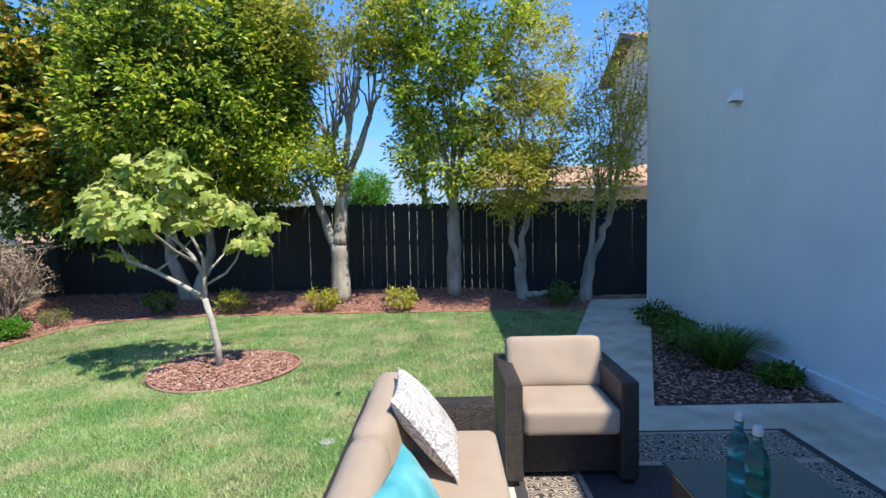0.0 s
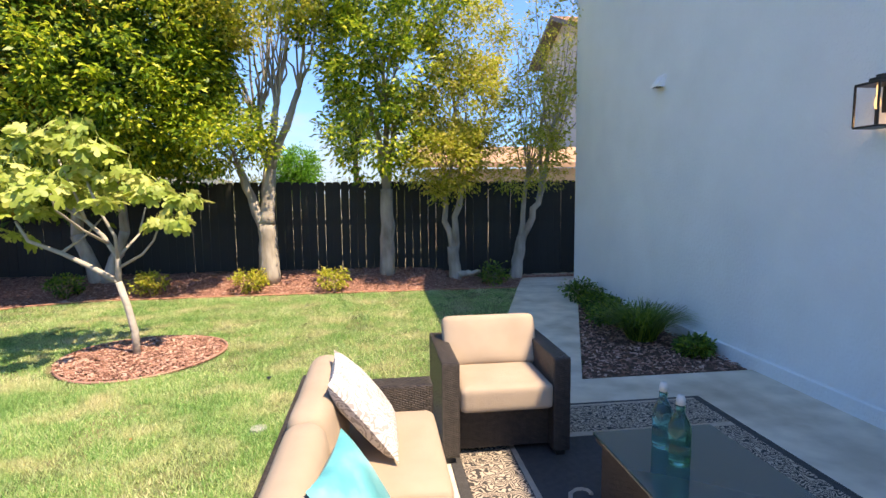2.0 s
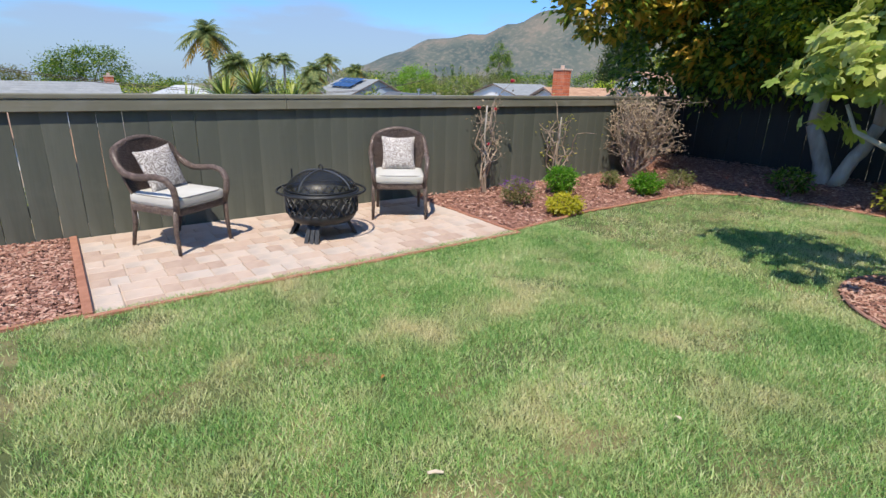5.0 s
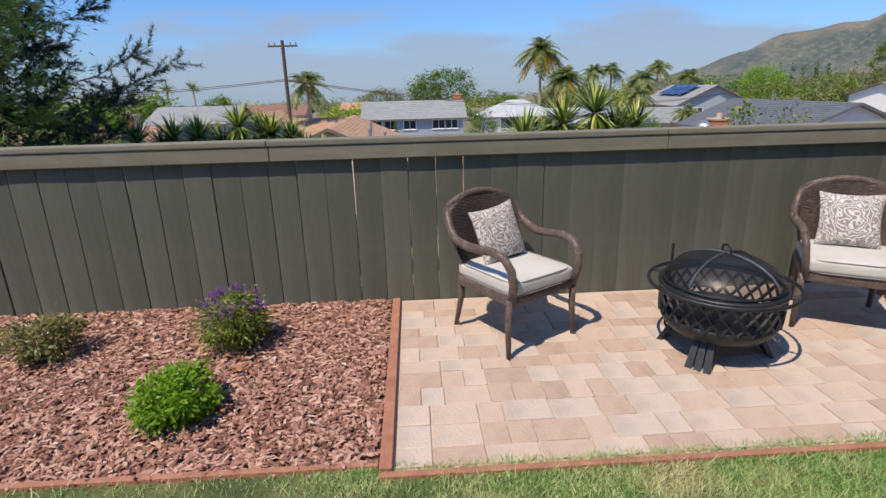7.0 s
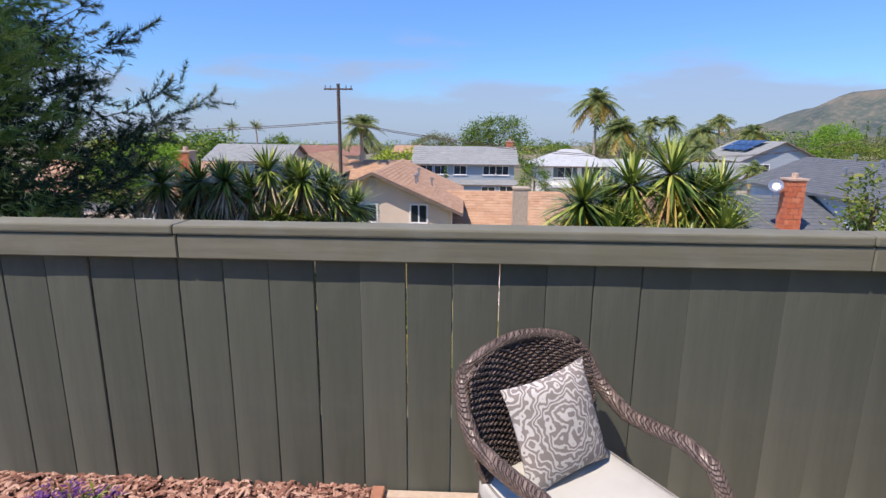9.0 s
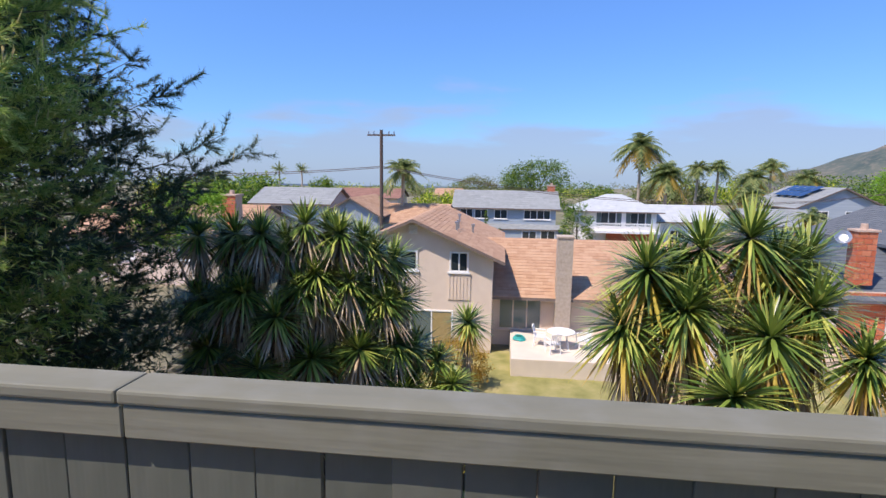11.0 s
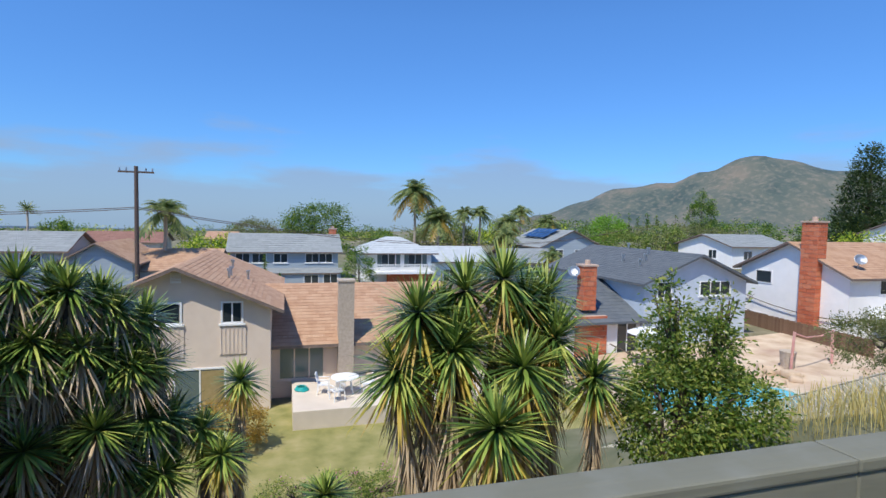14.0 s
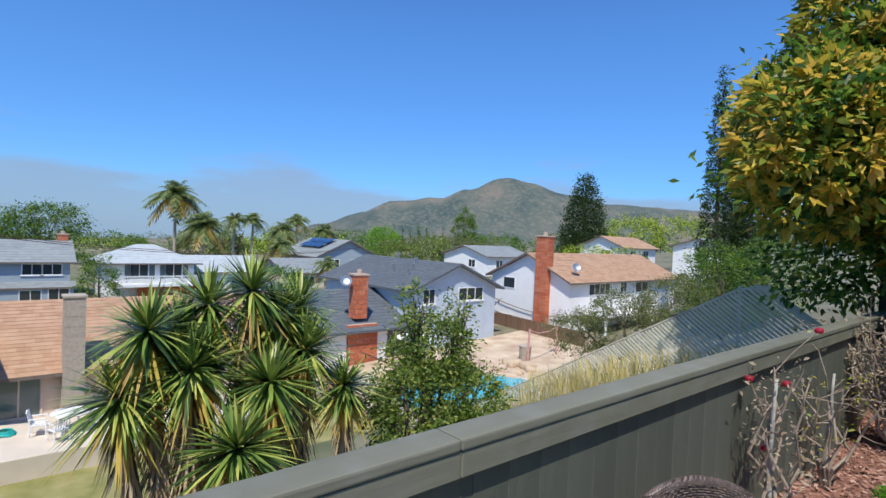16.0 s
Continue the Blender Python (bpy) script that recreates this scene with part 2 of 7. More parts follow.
M["yucca_dead"] = leafy("yucca_dead_leaf", (0.28, 0.2, 0.12), (0.48, 0.36, 0.23), (0.62, 0.5, 0.34), rough=0.8, translucent=0.1)
M["palm"] = leafy("palm_leaf", (0.09, 0.14, 0.05), (0.2, 0.27, 0.09), (0.42, 0.43, 0.17))
M["palm_gold"] = leafy("palm_gold", (0.3, 0.22, 0.05), (0.45, 0.3, 0.06))
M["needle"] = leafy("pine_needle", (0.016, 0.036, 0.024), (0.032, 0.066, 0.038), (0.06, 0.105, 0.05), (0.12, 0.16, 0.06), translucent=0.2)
# sunlight on the nearer pine is put into this bright needle colour
M["needle_lit"] = leafy("pine_needle_painted_sunlit", (0.13, 0.24, 0.05), (0.3, 0.44, 0.1), (0.54, 0.64, 0.18), (0.78, 0.78, 0.32), translucent=0.5)
M["candle"] = leafy("pine_shoot", (0.36, 0.34, 0.12), (0.55, 0.48, 0.2), (0.62, 0.5, 0.26), translucent=0.2)
M["dry_grass"] = leafy("dry_grass", (0.5, 0.4, 0.13), (0.72, 0.59, 0.22), (0.84, 0.74, 0.36), rough=0.7)
M["earth"] = surface("earth_and_scrub", ((0.12, 0.12, 0.065), (0.2, 0.18, 0.11), (0.3, 0.26, 0.18)), scale=0.6, rough=0.95, bump=0.5, bump_scale=6, stain=(0.08, 0.12, 0.04, 0.7), stain_scale=0.05)
M["dry_lawn"] = surface("dry_lawn", ((0.19, 0.19, 0.055), (0.28, 0.26, 0.09), (0.37, 0.32, 0.14)), scale=1.2, rough=0.95, bump=0.5, bump_scale=40)
# scrub and rock colours, with distance haze mixed in as a bluish cast
M["hill"] = surface("hill_scrub_haze_tint", ((0.046, 0.074, 0.07), (0.076, 0.1, 0.086), (0.115, 0.124, 0.1), (0.19, 0.16, 0.125)), scale=0.012, rough=0.95, bump=0, stain=(0.3, 0.24, 0.19, 0.38), stain_scale=0.09, detail=10)

# ---- geometry helpers ----
def mesh_arrays(name, verts, faces):
    """A mesh from numpy arrays; all faces have the same number of corners."""
    me = bpy.data.meshes.new(name)
    v, f = np.asarray(verts, np.float32), np.asarray(faces, np.int32)
    k = f.shape[1]
    me.vertices.add(len(v))
    me.vertices.foreach_set("co", v.ravel())
    me.loops.add(f.size)
    me.loops.foreach_set("vertex_index", f.ravel())
    me.polygons.add(len(f))
    me.polygons.foreach_set("loop_start", np.arange(0, f.size, k, dtype=np.int32))
    me.update(calc_edges=True)
    return me


class Shape:
    """Collects vertices and faces of one part."""
    def __init__(self):
        self.v, self.f, self.smooth = [], [], False

    def add(self, verts, faces):
        o = len(self.v)
        self.v += [tuple(p) for p in verts]
        self.f += [tuple(i + o for i in q) for q in faces]
        return self

    def box(self, c, s, m=None, bev=0.0):
        """A box with centre c and full size s; bev chamfers every edge."""
        hx, hy, hz = s[0] / 2, s[1] / 2, s[2] / 2
        b = min(bev, hx * 0.9, hy * 0.9, hz * 0.9)
        c = Vector(c)
        if b <= 0:
            vs = [Vector((x * hx, y * hy, z * hz)) for z in (-1, 1) for x, y in ((-1, -1), (1, -1), (1, 1), (-1, 1))]
            fs = [(3, 2, 1, 0), (4, 5, 6, 7), (0, 1, 5, 4), (1, 2, 6, 5), (2, 3, 7, 6), (3, 0, 4, 7)]
        else:
            bm = bmesh.new()
            bmesh.ops.create_cube(bm, size=1.0)
            for q in bm.verts:
                q.co = Vector((q.co.x * 2 * hx, q.co.y * 2 * hy, q.co.z * 2 * hz))
            bmesh.ops.bevel(bm, geom=bm.edges[:], offset=b, segments=2 if b > 0.008 else 1, affect="EDGES", profile=0.6)
            bm.verts.index_update()
            vs, fs = [q.co.copy() for q in bm.verts], [[q.index for q in p.verts] for p in bm.faces]
            bm.free()
        if m is not None:
            vs = [m @ p for p in vs]
        return self.add([p + c for p in vs], fs)

    def span(self, a, b, bev=0.0):
        """A box from corner a to corner b."""
        return self.box([(p + q) / 2 for p, q in zip(a, b)], [abs(q - p) for p, q in zip(a, b)], bev=bev)

    def tube(self, pts, radii, sides=8, closed=False, flat=1.0, caps=True):
        pts = [Vector(p) for p in pts]
        if not hasattr(radii, "__len__"):
            radii = [radii] * len(pts)
        rings, n = [], len(pts)
        prev = None
        for i, p in enumerate(pts):
            a, b = (pts[i - 1], pts[(i + 1) % n]) if closed else (pts[max(i - 1, 0)], pts[min(i + 1, n - 1)])
            d = (b - a).normalized()
            if prev is None:
                prev = d.cross(Vector((0.13, 0.31, 0.94))).normalized()
                if abs(d.z) < 0.9:
                    prev = d.cross(Vector((0, 0, 1))).normalized()
            u = (prev - d * prev.dot(d)).normalized()
            w = d.cross(u)
            prev = u
            rings.append([p + (u * math.cos(t) * flat + w * math.sin(t)) * radii[i] for t in [2 * math.pi * k / sides for k in range(sides)]])
        vs = [q for r in rings for q in r]
        fs = []
        for i in range(n if closed else n - 1):
            j = (i + 1) % n
            for k in range(sides):
                l = (k + 1) % sides
                fs.append((i * sides + k, i * sides + l, j * sides + l, j * sides + k))
        if caps and not closed:
            fs += [tuple(range(sides))[::-1], tuple(range((n - 1) * sides, n * sides))]
        return self.add(vs, fs)

    def lathe(self, profile, c=(0, 0, 0), sides=24, sx=1.0, sy=1.0):
        """Profile of (radius, z) turned round z."""
        vs, fs, n = [], [], len(profile)
        for r, z in profile:
            vs += [(c[0] + sx * r * math.cos(2 * math.pi * k / sides), c[1] + sy * r * math.sin(2 * math.pi * k / sides), c[2] + z) for k in range(sides)]
        for i in range(n - 1):
            for k in range(sides):
                l = (k + 1) % sides
                fs.append((i * sides + k, i * sides + l, (i + 1) * sides + l, (i + 1) * sides + k))
        return self.add(vs, fs)

    def prism(self, poly, z0, z1):
        """An upright prism over a convex or concave plan outline."""
        n = len(poly)
        vs = [(x, y, z0) for x, y in poly] + [(x, y, z1) for x, y in poly]
        fs = [tuple(range(n))[::-1], tuple(range(n, 2 * n))] + [(i, (i + 1) % n, n + (i + 1) % n, n + i) for i in range(n)]
        return self.add(vs, fs)

    def cushion(self, c, s, m=None, r=0.05, n=10, puff=0.0, wave=0.0):
        """A soft block of full size s with edges rounded by r, swollen in its middle by puff; one welded skin."""
        h = [q / 2 for q in s]
        r = min([r] + [q * 0.98 for q in h])
        seen, vs, fs = {}, [], []

        def put(p):
            key = tuple(round(q, 5) for q in p)
            if key not in seen:
                q = Vector([max(-(b - r), min(b - r, a)) for a, b in zip(p, h)])
                d = Vector(p) - q
                v = q + (d.normalized() * r if d.length > 1e-6 else d)
                u, w = v.x / h[0], v.y / h[1]
                thin = h.index(min(h))
                grow = 1.0
                for k in range(3):
                    if k != thin:
                        grow *= 1 - (v[k] / h[k]) ** 2
                v[thin] *= 1 + puff * grow + wave * noise.noise((v.x * 5 + c[0], v.y * 5 + c[1], v.z * 5 + c[2]))
                seen[key] = len(vs)
                vs.append(v)
            return seen[key]

        def spread(k):
            e = -math.cos(math.pi * k / n)
            return 0.5 * e + 0.5 * (2 * k / n - 1)
        for ax in range(3):
            b1, b2 = (ax + 1) % 3, (ax + 2) % 3
            for sg in (-1, 1):
                idx = []
                for i in range(n + 1):
                    for j in range(n + 1):
                        p = [0, 0, 0]
                        p[ax], p[b1], p[b2] = sg * h[ax], spread(i) * h[b1], spread(j) * h[b2]
                        idx.append(put(p))
                for i in range(n):
                    for j in range(n):
                        k = i * (n + 1) + j
                        q = (idx[k], idx[k + n + 1], idx[k + n + 2], idx[k + 1])
                        fs.append(q if sg > 0 else q[::-1])
        if m is not None:
            vs = [m @ q for q in vs]
        self.smooth = True
        return self.add([q + Vector(c) for q in vs], fs)

    def mesh(self, name, mat=None):
        me = bpy.data.meshes.new(name)
        me.from_pydata(self.v, [], self.f)
        if self.smooth:
            me.polygons.foreach_set("use_smooth", [True] * len(me.polygons))
        if mat:
            me.materials.append(mat)
        me.update()
        return me


def part(name, shape, mat, parent=None, label="", smooth=False):
    """One mesh object from a Shape, under its thing."""
    if smooth:
        shape.smooth = True
    ob = new(name, shape.mesh(name, mat))
    ob.parent = parent
    if label:
        tagged(ob, label)
    return ob


def thing(name, at=(0, 0, 0), turn=0, label="", category="", group="", kind=""):
    ob = new(name)
    ob.empty_display_size = 0.1
    ob.matrix_world = pose(*at, 0, 0, turn)
    return tagged(ob, label, category, group, kind)


def single(name, shape, mat, at=(0, 0, 0), turn=0, label="", category="", group="", kind="", smooth=False):
    ob = part(name, shape, mat, None, smooth=smooth)
    ob.matrix_world = pose(*at, 0, 0, turn)
    return tagged(ob, label, category, group, kind)


def leaves_np(rng, centres, size, up=0.4, outward=None, ratio=0.42, droop=0.2):
    """Small four-cornered, folded leaves at the given places: arrays of vertices and quads."""
    n = len(centres)
    d = rng.normal(size=(n, 3))
    d[:, 2] = d[:, 2] * 0.6 - droop
    if outward is not None:
        d += outward * 1.1
    d /= np.linalg.norm(d, axis=1, keepdims=True) + 1e-9
    nr = rng.normal(size=(n, 3)) * 0.8
    nr[:, 2] += up * 2.5
    nr[:, 1] -= 0.5
    nr[:, 0] += 0.5
    s = np.cross(d, nr)
    s /= np.linalg.norm(s, axis=1, keepdims=True) + 1e-9
    nn = np.cross(s, d)
    L = size * rng.uniform(0.6, 1.25, (n, 1))
    W = L * ratio
    base = centres
    tip = centres + d * L - nn * L * 0.12
    mid = centres + d * L * 0.5
    v = np.stack([base, mid + s * W * 0.5 + nn * W * 0.18, tip, mid - s * W * 0.5 + nn * W * 0.18], 1).reshape(-1, 3)
    f = np.arange(4 * n).reshape(-1, 4)
    return v, f


def crown_points(rng, blobs, n, clumps, spread, hollow=0.55):
    """Leaf places: clumps scattered through the outer part of some ellipsoids (x, y, z, rx, ry, rz)."""
    b = np.array(blobs, float)
    w = (b[:, 3] * b[:, 4] * b[:, 5]) ** (2 / 3)
    pick = rng.choice(len(b), clumps, p=w / w.sum())
    d = rng.normal(size=(clumps, 3))
    d /= np.linalg.norm(d, axis=1, keepdims=True)
    r = rng.uniform(hollow, 1.0, (clumps, 1)) ** 0.7
    cc = b[pick, :3] + d * r * b[pick, 3:]
    k = rng.integers(0, clumps, n)
    g = rng.normal(size=(n, 3)) * spread * rng.uniform(0.5, 1.3, (clumps, 1))[k]
    g[:, 2] *= 0.7
    away = g / (np.linalg.norm(g, axis=1, keepdims=True) + 1e-6)
    return cc[k] + g, d[k] * 0.7 + away * 1.1


def crown(name, rng, blobs, n, size, mat, parent, clumps=200, spread=0.16, hollow=0.6, ratio=0.42, label="", droop=0.2):
    p, o = crown_points(rng, blobs, n, clumps, spread, hollow)
    v, f = leaves_np(rng, p, size, outward=o, ratio=ratio, droop=droop)
    me = mesh_arrays(name, v, f)
    me.materials.append(mat)
    ob = new(name, me)
    ob.parent = parent
    if label:
        tagged(ob, label)
    return ob


def limb(rng, a, b, n=6, wobble=0.08):
    """A wandering line from a to b."""
    a, b = Vector(a), Vector(b)
    out = []
    for i in range(n + 1):
        t = i / n
        j = wobble * math.sin(math.pi * t)
        out.append(a.lerp(b, t) + Vector(rng.normal(size=3)) * j * 0.6)
    return out


def taper(r0, r1, n):
    return [r0 + (r1 - r0) * i / (n - 1) for i in range(n)]

# ---- the yard's ground, lawn, beds, patio ----
def smooth01(t):
    t = min(max(t, 0.0), 1.0)
    return t * t * (3 - 2 * t)


def land(x, y):
    """Height of the land: a level terrace, a bank down to the west, a gentle rise beyond."""
    wide = 9.0 + 9.0 * smooth01((y - 5.0) / 5.0)
    low = -6.55 + 0.055 * max(0.0, min(y, 60.0) - 16.0) + 0.022 * max(0.0, min(-x, 160.0) - 45.0)
    low -= 0.026 * max(0.0, -x - 170.0)
    if x > -7.3:
        return -0.06
    t = smooth01((-7.3 - x) / wide)
    return -0.06 * (1 - t) + low * t


def graded(lo, hi, fine_lo, fine_hi, step):
    out = list(np.arange(fine_lo, fine_hi + 0.001, step))
    s, p = step, fine_lo
    while p > lo:
        s *= 1.35
        p = max(p - s, lo)
        out.insert(0, p)
    s, p = step, fine_hi
    while p < hi:
        s *= 1.35
        p = min(p + s, hi)
        out.append(p)
    return out


def build_ground():
    xs, ys = graded(-3500, 3500, -40, 8, 0.8), graded(-3500, 3500, -20, 50, 0.9)
    v = [(x, y, land(x, y)) for x in xs for y in ys]
    n = len(ys)
    f = [(i * n + j, (i + 1) * n + j, (i + 1) * n + j + 1, i * n + j + 1) for i in range(len(xs) - 1) for j in range(n - 1)]
    single("ground", Shape().add(v, f), M["earth"], label="dry scrubby ground falling away to a valley", kind="structure", smooth=True)


build_ground()

# outline of the lawn, west edge, north edge, path and patio
RING = (-2.2, 5.2, 0.72)
LAWN = [(-5.2, -9), (-0.45, -9), (-0.45, 3.53), (0.74, 3.53), (0.78, 3.8), (1.68, 6.45), (2.28, 8.2), (-1.7, 8.22), (-4.2, 8.16), (-5.0, 7.9), (-5.42, 7.35), (-5.46, 5.3), (-5.3, 4.05), (-5.28, 0.5)]


def inside(x, y, poly):
    hit, n = False, len(poly)
    for i in range(n):
        (x1, y1), (x2, y2) = poly[i], poly[(i + 1) % n]
        if (y1 > y) != (y2 > y) and x < (x2 - x1) * (y - y1) / (y2 - y1) + x1:
            hit = not hit
    return hit


def in_ring(x, y, grow=0.0):
    return (x - RING[0]) ** 2 + (y - RING[1]) ** 2 < (RING[2] + grow + 0.03 * math.sin(3 * math.atan2(y - RING[1], x - RING[0]))) ** 2


lawn = single("lawn_ground", Shape().prism(LAWN, -0.06, -0.012), M["lawn_soil_shadow"], label="short mown lawn turf, green with pale dry patches", kind="structure")


def swell(x, y, seed, pitch):
    """Smooth wandering value from 0 to 1 over the lawn, about pitch metres from crest to crest."""
    rng = np.random.default_rng(seed)
    out = np.zeros_like(x)
    for _ in range(9):
        a, k = rng.uniform(0, 2 * np.pi), 2 * np.pi / (pitch * rng.uniform(0.6, 1.7))
        out += np.sin((x * np.cos(a) + y * np.sin(a)) * k + rng.uniform(0, 6.28))
    return 1 / (1 + np.exp(-out * 0.9))


def build_grass():
    rng = np.random.default_rng(3)
    spots = [rng.uniform((x0, y0), (x1, y1), (n, 2)) for x0, x1, y0, y1, n in ((-5.5, 2.3, -1.2, 8.25, 330000), (-5.4, -0.4, 0.2, 4.6, 460000), (-4.2, 1.0, 4.0, 8.25, 130000), (-5.3, -0.45, -9.0, -1.2, 150000))]
    x, y = np.concatenate(spots).T
    px, py = np.array([p[0] for p in LAWN]), np.array([p[1] for p in LAWN])
    ok = np.zeros(len(x), bool)
    for i in range(len(LAWN)):
        x1, y1, x2, y2 = px[i], py[i], px[(i + 1) % len(LAWN)], py[(i + 1) % len(LAWN)]
        c = (y1 > y) != (y2 > y)
        if y1 != y2:
            ok ^= c & (x < (x2 - x1) * (y - y1) / (y2 - y1) + x1)
    ok &= (x - RING[0]) ** 2 + (y - RING[1]) ** 2 > (RING[2] + 0.03) ** 2
    thin = swell(x, y, 17, 0.7)
    ok &= rng.uniform(size=len(x)) > 0.55 * (thin > 0.86)
    x, y = x[ok], y[ok]
    n = len(x)
    tall = 0.72 + 0.2 * swell(x, y, 5, 0.5) + 0.3 * swell(x, y, 6, 0.1)
    a = rng.uniform(0, 2 * np.pi, n)
    h = rng.uniform(0.014, 0.04, n) * tall
    lean = rng.uniform(0.1, 1.25, n)
    la = rng.uniform(0, 2 * np.pi, n)
    w = rng.uniform(0.0015, 0.0033, n)
    base = np.stack([x, y, np.full(n, -0.013)], 1)
    side = np.stack([np.cos(a) * w, np.sin(a) * w, np.zeros(n)], 1)
    tip = base + np.stack([np.cos(la) * h * lean, np.sin(la) * h * lean, h], 1)
    v = np.stack([base - side, base + side, tip], 1).reshape(-1, 3)
    me = mesh_arrays("grass", v, np.arange(3 * n).reshape(-1, 3))
    me.materials.append(M["grass"])
    tagged(new("grass", me), "dense short grass blades of a mown lawn", "grass", kind="stuff")


build_grass()

CONCRETE = [(-0.45, -9), (3.19, -9), (3.19, 3.95), (1.66, 3.95), (3.19, 7.95), (3.19, 8.1), (4.4, 8.1), (4.4, 9.2), (2.62, 9.2), (2.28, 8.2), (1.68, 6.45), (0.78, 3.8), (0.74, 3.53), (-0.45, 3.53)]
single("patio", Shape().prism(CONCRETE, -0.06, 0.0), M["concrete"], label="weathered pale grey concrete patio and garden path", kind="structure")


def berm(x, y):
    """Mulch height: the bed by the north fence is mounded."""
    k = smooth01((y - 8.15) / 0.9) * (1 - smooth01((x - 0.6) / 1.6))
    return 0.0 + 0.2 * k


def bed_mesh(name, poly, x0, x1, y0, y1, step, label):
    s = Shape()
    nx, ny = int((x1 - x0) / step) + 1, int((y1 - y0) / step) + 1
    idx = {}
    for i in range(nx + 1):
        for j in range(ny + 1):
            x, y = x0 + i * step, y0 + j * step
            idx[i, j] = len(s.v)
            s.v.append((x, y, berm(x, y) - 0.02 + 0.012 * noise.noise((x * 4, y * 4, 0))))
    for i in range(nx):
        for j in range(ny):
            if inside(x0 + (i + 0.5) * step, y0 + (j + 0.5) * step, poly):
                s.f.append((idx[i, j], idx[i + 1, j], idx[i + 1, j + 1], idx[i, j + 1]))
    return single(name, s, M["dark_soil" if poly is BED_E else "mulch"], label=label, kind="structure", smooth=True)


BED_W = [(-7.1, -9), (-5.28, -9), (-5.28, 0.49), (-7.1, 0.49)]
BED_N = [(-7.1, 4.0), (-5.3, 4.0), (-5.46, 5.3), (-5.42, 7.35), (-5.0, 7.9), (-4.2, 8.16), (-1.7, 8.22), (2.28, 8.2), (2.66, 9.2), (4.4, 9.2), (4.4, 9.62), (-7.1, 9.62)]
BED_E = [(1.68, 3.97), (3.19, 3.97), (3.19, 7.93)]
bed_mesh("mulch_bed_west", BED_W, -7.1, -5.2, -9, 0.6, 0.1, "red-brown bark mulch bed along the fence")
bed_mesh("mulch_bed_north", BED_N, -7.1, 4.5, 4.0, 9.7, 0.1, "mounded red-brown bark mulch bed under the trees")
bed_mesh("mulch_bed_east", BED_E, 1.6, 3.2, 3.9, 8.0, 0.07, "dark brown bark mulch bed beside the house wall")


def build_ring():
    s, k = Shape(), 40
    pts = [(RING[0] + (RING[2] + 0.03 * math.sin(3 * a)) * math.cos(a), RING[1] + (RING[2] + 0.03 * math.sin(3 * a)) * math.sin(a)) for a in [2 * math.pi * i / k for i in range(k)]]
    s.add([(RING[0], RING[1], 0.03)] + [(x, y, -0.01) for x, y in pts], [(0, i + 1, (i + 1) % k + 1) for i in range(k)])
    single("mulch_ring", s, M["mulch"], label="round bark mulch ring under the young fig tree", kind="structure", smooth=True)
    s = Shape().tube([(x, y, 0.005) for x, y in pts], 0.012, 6, closed=True)
    single("lawn_edging", s, M["chip"], label="thin brown edging round the mulch ring", kind="structure")


build_ring()


def build_chips():
    rng = np.random.default_rng(5)
    pts = []
    for poly, (x0, x1, y0, y1), n in ((BED_W, (-7.08, -5.28, -2.6, 0.48), 26000), (BED_N, (-7.08, 4.2, 4.0, 9.6), 36000), (BED_E, (1.68, 3.18, 3.97, 7.9), 4200)):
        for x, y in rng.uniform((x0, y0), (x1, y1), (n, 2)):
            if inside(x, y, poly):
                pts.append((x, y, berm(x, y)))
    for a, r in rng.uniform((0, 0), (2 * math.pi, 1), (5200, 2)):
        q = math.sqrt(r) * (RING[2] - 0.02)
        pts.append((RING[0] + q * math.cos(a), RING[1] + q * math.sin(a), 0.03 * (1 - q / RING[2]) + 0.005))
    p = np.array(pts)
    n = len(p)
    L, W = rng.uniform(0.01, 0.034, (n, 1)), rng.uniform(0.004, 0.012, (n, 1))
    a = rng.uniform(0, 2 * np.pi, n)
    d = np.stack([np.cos(a), np.sin(a), rng.uniform(-0.35, 0.35, n)], 1)
    s = np.stack([-np.sin(a), np.cos(a), rng.uniform(-0.5, 0.5, n)], 1)
    p[:, 2] += rng.uniform(-0.012, 0.012, n)
    top = np.array([0, 0, 0.006])
    v = np.stack([p - d * L - s * W, p + d * L - s * W, p + d * L * 0.8 + s * W, p - d * L + s * W * 0.7, p + top - d * L * 0.6, p + top + d * L * 0.7], 1).reshape(-1, 3)
    o = (np.arange(n) * 6)[:, None]
    f = np.concatenate([o + [0, 1, 5, 4], o + [2, 3, 4, 5]])
    me = mesh_arrays("bark_mulch", v, f)
    me.materials.append(M["chip"])
    tagged(new("bark_mulch", me), "loose shredded red-brown bark chips", "mulch", kind="stuff")


build_chips()

# ---- house wall beside the patio ----
WX, DY0, DY1, DZ0, DZ1 = 3.19, 0.38, 2.5, 0.14, 2.14
s = Shape()
s.span((WX, -8, -0.06), (WX + 0.2, DY0, 5.0)).span((WX, DY1, -0.06), (WX + 0.2, 8.1, 5.0))
s.span((WX, DY0, DZ1), (WX + 0.2, DY1, 5.0)).span((WX, DY0, -0.06), (WX + 0.2, DY1, DZ0))
single("wall_house", s, M["stucco"], label="pale grey-white stucco house wall", kind="structure")
single("wall_house_north", Shape().span((WX + 0.2, 7.9, -0.06), (11, 8.1, 5.0)), M["stucco"], label="pale stucco end wall of the house", kind="structure")
single("wall_house_south", Shape().span((WX + 0.2, -8, -0.06), (11, -7.8, 5.0)), M["stucco"], label="pale stucco rear wall of the house", kind="structure")
